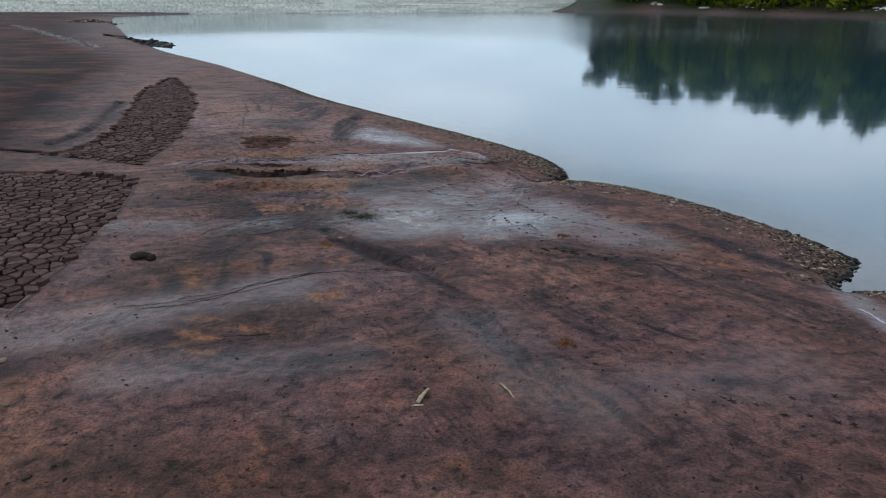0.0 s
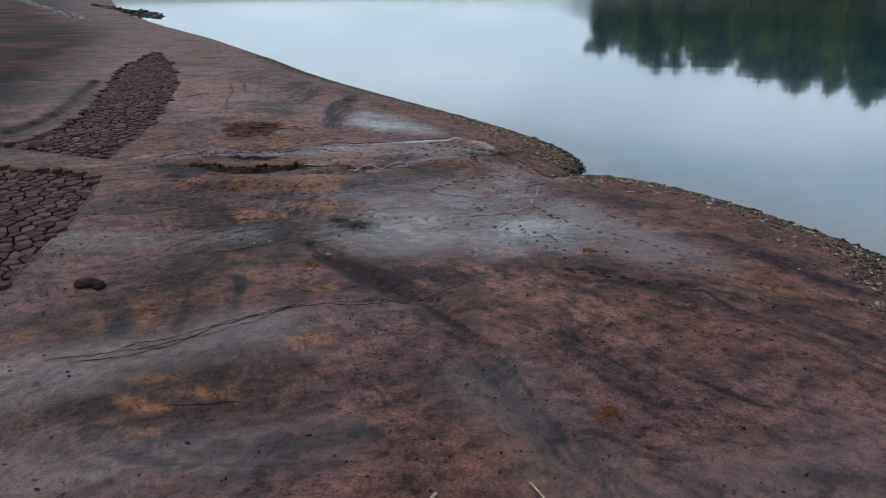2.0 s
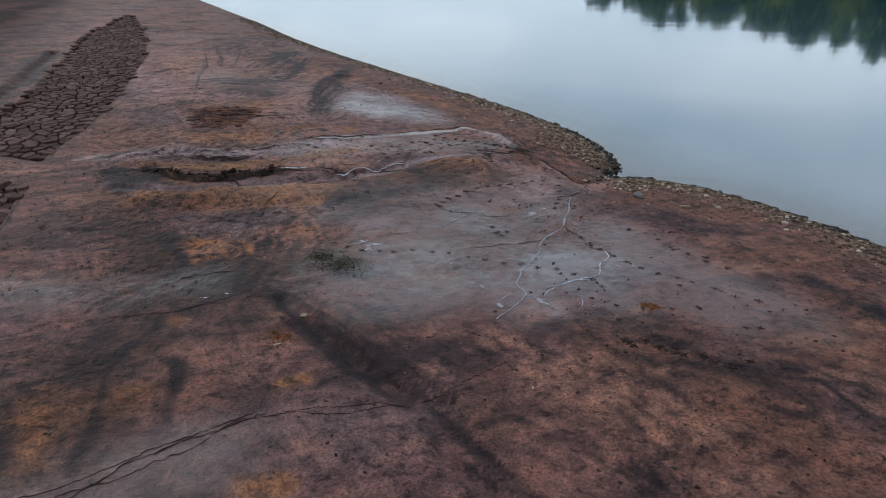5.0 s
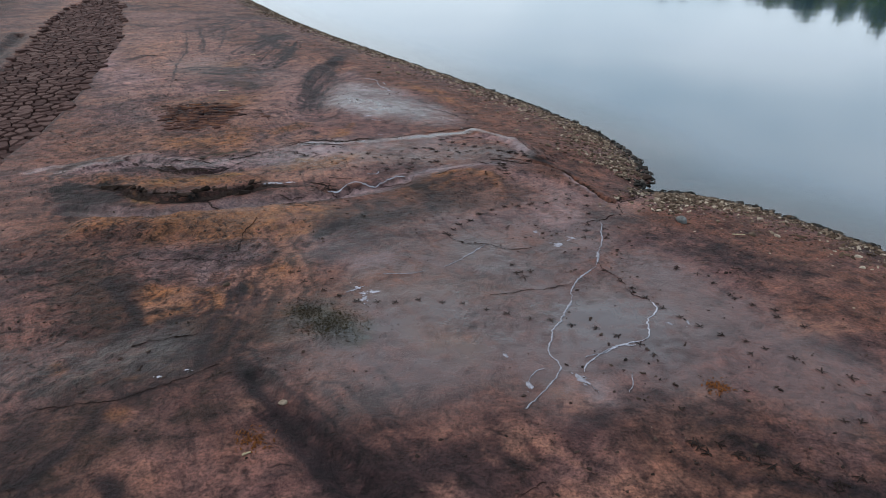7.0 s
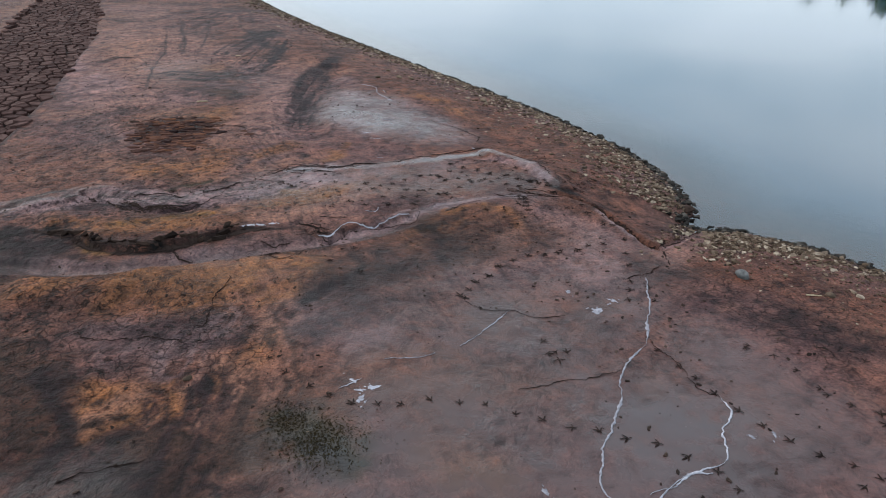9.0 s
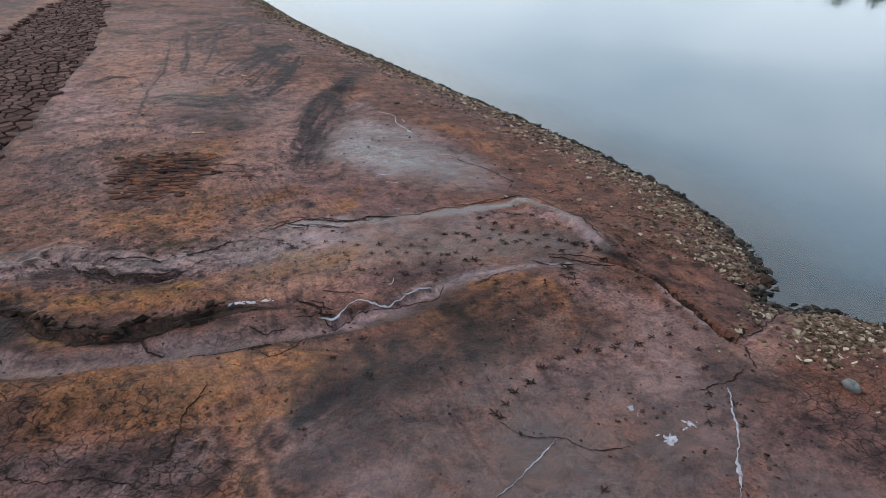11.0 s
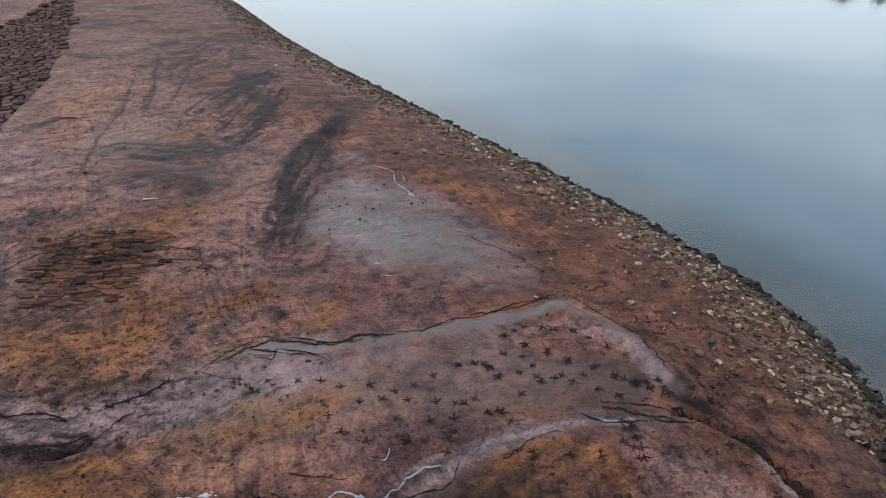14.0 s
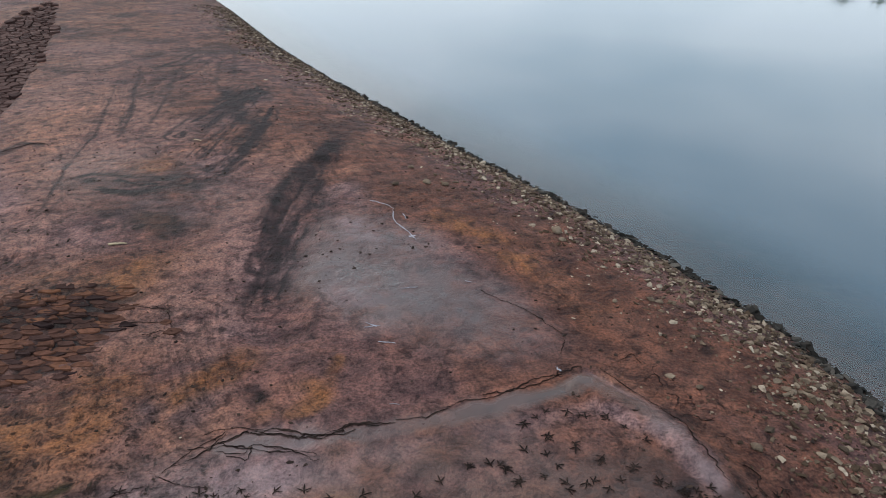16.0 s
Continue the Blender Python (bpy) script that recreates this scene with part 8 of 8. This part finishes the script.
for n, (pts, width) in enumerate((
        ([(1.55, 15.59), (1.3, 14.49), (0.94, 13.9), (0.77, 13.37), (0.58, 12.89), (0.44, 12.45), (0.51, 12.16), (0.39, 11.89), (0.13, 11.53)], 0.04),
        ([(1.69, 13.47), (1.71, 13.24), (1.56, 13.03), (1.52, 12.8), (1.41, 12.64), (1.14, 12.55), (0.97, 12.39), (0.78, 12.32)], 0.03),
        ([(0.73, 12.08), (0.82, 12.26), (1.12, 12.52), (1.32, 12.55)], 0.028),
        ([(0.73, 11.9), (0.81, 11.78)], 0.02), ([(0.19, 11.92), (0.25, 12.04), (0.37, 12.11)], 0.02), ([(1.08, 11.79), (1.16, 11.92), (1.18, 12.09)], 0.02),
        ([(-0.6, 14.19), (-0.28, 14.58), (-0.09, 14.86)], 0.02), ([(-1.32, 13.9), (-1.01, 13.96), (-0.85, 14.05)], 0.014), ([(-1.68, 13.44), (-1.5, 13.6)], 0.015),
        ([(-2.38, 16.44), (-2.22, 16.42), (-2.04, 16.72), (-1.73, 16.74), (-1.43, 17), (-1.25, 17.07)], 0.03),
        ([(-2.57, 22.98), (-2.29, 22.85), (-2.17, 22.46), (-1.87, 21.95)], 0.028), ([(-2.1, 22.67), (-2.03, 22.51)], 0.03),
        ([(-2.23, 20.14), (-2.11, 20.07)], 0.03), ([(-2.07, 19.83), (-1.9, 19.82)], 0.025), ([(-1.94, 20.81), (-1.76, 20.87)], 0.015), ([(-1.86, 18.94), (-1.77, 18.94)], 0.02), ([(-1.25, 21.05), (-1.17, 21.03)], 0.025),
        ([(-1.84, 17.1), (-1.72, 17.07), (-1.69, 17.2)], 0.018), ([(-2.24, 20.06), (-2.08, 20.1)], 0.02),
        ([(5.57, 9.08), (5.61, 8.74), (5.6, 8.43)], 0.09))):
    salt(pts, width, 400 + n)
for n, (place, radius) in enumerate(zip([(0.69, 11.97), (0.2, 11.88), (0.86, 14.91)] + [(-1.38, 13.48), (-1.47, 13.32), (0.85, 14.91), (1.07, 15.11), (0.61, 15.29), (1.97, 13), (1.77, 12.96), (0.01, 12.34)] + [(-3.24, 16.54), (-3.12, 16.59), (-2.99, 16.64), (-3.31, 16.5)] + [(-1.93, 22.05), (-0.34, 19.56)] + [(-1.57, 13.57), (-1.48, 13.44), (-1.41, 13.48), (-3.13, 11.81), (-2.94, 11.93)],
                                        (0.07, 0.045, 0.07, 0.05, 0.05, 0.07, 0.05, 0.04, 0.04, 0.03, 0.04, 0.045, 0.05, 0.04, 0.03, 0.04, 0.03, 0.035, 0.04, 0.03, 0.025, 0.02))):
    salt_patch(place, radius, 500 + n)


# ---- loose things ----
def driftwood(a, b, radius, seed, label):
    """A split, tapering, slightly bent stick lying between two places."""
    rng = random.Random(seed)
    verts, faces, n, rings = [], [], 7, 8
    run, turn = math.dist(a, b), math.atan2(b[1] - a[1], b[0] - a[0])
    for k in range(rings + 1):
        f = k / rings
        bend = math.sin(f * 3) * run * 0.04 * rng.uniform(0.8, 1.2)
        cx, cy = a[0] + (b[0] - a[0]) * f - math.sin(turn) * bend, a[1] + (b[1] - a[1]) * f + math.cos(turn) * bend
        r = radius * (1 - 0.45 * f) * rng.uniform(0.9, 1.1) * (0.6 if k in (0, rings) else 1)
        cz = height_at(cx, cy) + radius * 0.7
        for m in range(n):
            q = m / n * 6.283
            verts.append((cx - math.sin(turn) * math.cos(q) * r, cy + math.cos(turn) * math.cos(q) * r, cz + math.sin(q) * r * 0.75))
    for k in range(rings):
        for m in range(n):
            faces.append((k * n + m, k * n + (m + 1) % n, (k + 1) * n + (m + 1) % n, (k + 1) * n + m))
    faces += [tuple(range(n))[::-1], tuple(range(rings * n, rings * n + n))]
    tagged(new("driftwood", mesh_from("driftwood", verts, faces, WOOD)), label, "driftwood", "driftwood on the mud")


def boulder(place, size, seed, mat, label, name="rock", flat=0.65, category="rock"):
    """A rounded rock, lumpy all over, set a little into the mud."""
    bm = bmesh.new()
    bmesh.ops.create_icosphere(bm, subdivisions=3, radius=1.0)
    off = Vector((seed * 3.1, seed * 1.7, 0))
    for v in bm.verts:
        p = v.co.copy()
        v.co *= 1 + 0.28 * noise.noise(p * 1.1 + off) + 0.1 * noise.noise(p * 3 + off)
        v.co.z *= flat
        v.co.y *= 0.75
    ob = new(name, mesh_of(bm, name, mat, True))
    x, y = place
    ob.matrix_world = Matrix.Translation((x, y, height_at(x, y) + size * flat * 0.45)) @ Matrix.Rotation(seed * 1.3, 4, "Z") @ Matrix.Scale(size, 4)
    tagged(ob, label, category)


def clump(place, radius, count, seed, mat, label, name, category, length=0.09):
    """A tangle of short strands and crumbs."""
    rng = random.Random(seed)
    verts, faces = [], []
    for _ in range(count):
        x, y = place[0] + rng.gauss(0, radius * 0.5), place[1] + rng.gauss(0, radius * 0.5)
        z = height_at(x, y)
        a, h, w = rng.uniform(0, 6.283), length * rng.uniform(0.08, 0.35), length * rng.uniform(0.05, 0.14)
        l = length * rng.uniform(0.4, 1.2)
        base = len(verts)
        c, s = math.cos(a), math.sin(a)
        for u, v, q in ((0, -w, -0.004), (0, w, -0.004), (l * 0.5, w, h), (l * 0.5, -w, h), (l, 0, h * 0.3), (l * 0.45, 0, h + w)):
            verts.append((x + u * c - v * s, y + u * s + v * c, z + q))
        faces += [tuple(k + base for k in f) for f in ((0, 3, 5), (0, 5, 1), (1, 5, 2), (2, 5, 4), (3, 4, 5), (0, 1, 2, 3), (3, 2, 4))]
    tagged(new(name, mesh_from(name, verts, faces, mat)), label, category, kind="stuff")


(wa, wb), (wc, wd), (we, wf) = [(-0.36, 6.14), (-0.26, 6.41)], [(-0.41, 6.09), (-0.3, 6.11)], [(-5.48, 21.45), (-5.28, 21.5)]
driftwood(wa, wb, 0.028, 1, "pale weathered stick lying on brown mud")
driftwood(wc, wd, 0.012, 2, "short thin twig beside a weathered stick")
driftwood(we, wf, 0.02, 3, "grey-green stick half sunk in rusty mud")
for n, (a, b) in enumerate(([(-2.14, 10.85), (-2.08, 10.89)], [(3.22, 15.24), (3.39, 15.22)], [(0.49, 6.57), (0.61, 6.29)], [(-5.69, 24.93), (-5.55, 24.88)])):
    driftwood(a, b, 0.013, 10 + n, "small driftwood piece on damp mud")

boulder((2.66, 15.64), 0.085, 4, ROCK, "pale grey rounded rock at the stones' edge")
boulder((2.78, 18.02), 0.11, 8, CLOD, "dark wet flat boulder at the waterline", flat=0.32)
boulder((-4.85, 10.16), 0.15, 5, CLOD, "dark weed-grown lump standing on grey mud", flat=0.38)
boulder((-4.67, 10.1), 0.1, 6, CLOD, "dark mud clod beside a weedy lump", "mud_clod", 0.5, "mud clod")
for n, (place, size) in enumerate(zip([(-2.29, 23.6), (-1.85, 23.8), (-1.58, 23.8), (-2.05, 25.64), (-2.13, 24.36), (-1.01, 25.44), (1.17, 18.64), (0.92, 19.4), (-0.06, 22.59), (-0.02, 22.32), (0.4, 20.85), (1.1, 20.27)] + [(-3.03, 13.51), (3.5, 15.25)] + [(-1.98, 11.56)] + [(-4.93, 6.78), (-4.37, 5.91), (-3.53, 4.83)],
                                      (0.06, 0.075, 0.06, 0.06, 0.05, 0.065, 0.055, 0.04, 0.09, 0.05, 0.035, 0.035, 0.04, 0.055, 0.04, 0.05, 0.035, 0.04))):
    boulder(place, size, 20 + n, STONE, "single stone lying on the bare mud", "rock", 0.5, "stone")
clump((1.32, 7.58), 0.12, 110, 31, RUST, "reddish tangle of dead weed on mud", "dead_weed", "weed", 0.05)
clump((1.91, 11.89), 0.1, 110, 32, RUST, "rust-coloured tangle of dead weed on mud", "dead_weed", "weed", 0.05)
clump((-2.1, 11.05), 0.14, 110, 33, RUST, "orange-brown crumbs of dead weed on mud", "dead_weed", "weed", 0.05)
clump((-1.72, 12.78), 0.34, 900, 34, MOSS, "dark olive weed patch drying on mud", "dried_weed", "weed", 0.032)
clump((-2.05, 13.0), 0.24, 500, 35, MOSS, "thin olive weed patch drying on mud", "dried_weed", "weed", 0.028)
clump((-0.88, 10.34), 0.05, 10, 36, MOSS, "small dark weed scrap on mud", "dried_weed", "weed", 0.05)


def stone_line(name, line, count, spread, low, high, mat, label, seed):
    """Stones strewn along a line."""
    r = random.Random(seed)
    spots = []
    legs = [math.dist(a, b) for a, b in zip(line, line[1:])]
    for _ in range(count):
        n = r.choices(range(len(legs)), legs)[0]
        k = r.random()
        (ax, ay), (bx, by) = line[n], line[n + 1]
        spots.append((ax + (bx - ax) * k + r.gauss(0, spread), ay + (by - ay) * k + r.gauss(0, spread), r.uniform(low, high)))
    joined_stones(name, spots, mat, label, r)


# first row: dark stones added to stand for a dark reflection on the water
stone_line("dark_ledge", [(-41.58, 90.44), (-39.32, 89.18), (-34.61, 82.81), (-31.11, 77.25)], 260, 0.7, 0.25, 0.8, STONE_WET, "dark stones added in place of a dark reflection in a cove", 37)
stone_line("pale_stones", [(-74.12, 122.39), (-55.62, 97.24), (-42.98, 79.26), (-29.48, 60.2)], 900, 0.35, 0.06, 0.2, PALE_STONE, "old wall line of pale stones across the mud", 38)
stone_line("stone_pile", [(2.53, 16.27), (3.25, 16.84), (3.68, 16.63), (3.76, 16.34)], 700, 0.2, 0.012, 0.055, STONE_MANY, "pile of slaty rubble beside the gully mouth", 40)
stone_line("cove_ledges", [(-76.24, 147.99), (-84.91, 171.44), (-75.09, 157.64)], 220, 1.2, 0.25, 0.8, STONE_MANY, "layered stone ledges beside a cove", 39)


def scarp_clods():
    """Broken dark clods along the undercut bank of the grey channel."""
    r = random.Random(61)
    line = refined([(-5.59, 16.25), (-4.87, 15.96), (-4.25, 15.93), (-3.79, 16.16), (-3.31, 16.43)], 0.06, 0.04, r)
    for x, y in line:
        ob = new("mud_clod", r.choice(CLODS))
        s = r.uniform(0.02, 0.085)
        ob.matrix_world = Matrix.LocRotScale((x, y, height_at(x, y) + s * 0.25), Euler((r.gauss(0, 0.3), r.gauss(0, 0.3), r.gauss(0.4, 0.5))), (s * 1.3, s * 0.8, s * 0.7))
        tagged(ob, "dark broken mud clod on the channel bank", "mud clod", "clods along the channel")


CLODS = [stone_mesh("mud_clod", 700 + n, CLOD, 0.7) for n in range(5)]
scarp_clods()


def crumbs(name, count, low, high, mat, label, seed):
    """Scattered crumbs of mud, in drifts."""
    r = random.Random(seed)
    spots = []
    while len(spots) < count:
        x, y = r.uniform(-9.5, 6.5), r.uniform(4.5, 30)
        if land_at(x, y) < 0.6 or fbm(np.array([x * 0.7]), np.array([y * 0.7]), 211, 3)[0] < r.uniform(0.3, 0.62):
            continue
        spots.append((x, y, low + (high - low) * r.random() ** 2.5))
    joined_stones(name, spots, mat, label, r)


crumbs("mud_crumbs", 6500, 0.007, 0.034, CLOD_MANY, "small dark crumbs scattered on the mud", 91)
crumbs("pale_grit", 260, 0.005, 0.016, STONE_MANY, "sparse pale grit scattered on the mud", 92)

# ---- plates last ----
mud_field(FIELD_A, 0.2, 0.23, 20, 1, 0.024, 0.1, 0.075, 170, PLATE, PLATE_MANY)
mud_field(FIELD_B, 0.22, 0.24, 20, 2, 0.028, 0.1, 0.075, 130, PLATE, PLATE_MANY)
mud_field(FIELD_C, 0.2, 0.072, 4, 3, 0.017, 0.035, 0.014, 60, PLATE_RUST_ONE, PLATE_RUST, 0.12, 0.9, 0.006, 0.03, 0.13)
mud_field(FIELD_D, 0.13, 0.1, 4, 4, 0.01, 0.03, 0.009, 0, PLATE_RUST, PLATE_RUST, 0.1, 0.8, 0.002, 0.006, 0.07)
mud_field(FIELD_E, 0.2, 0.1, 6, 5, 0.012, 0.03, 0.008, 0, PLATE_RUST, PLATE_RUST, 0.15, 0.8, 0.002, 0.006, 0.07)
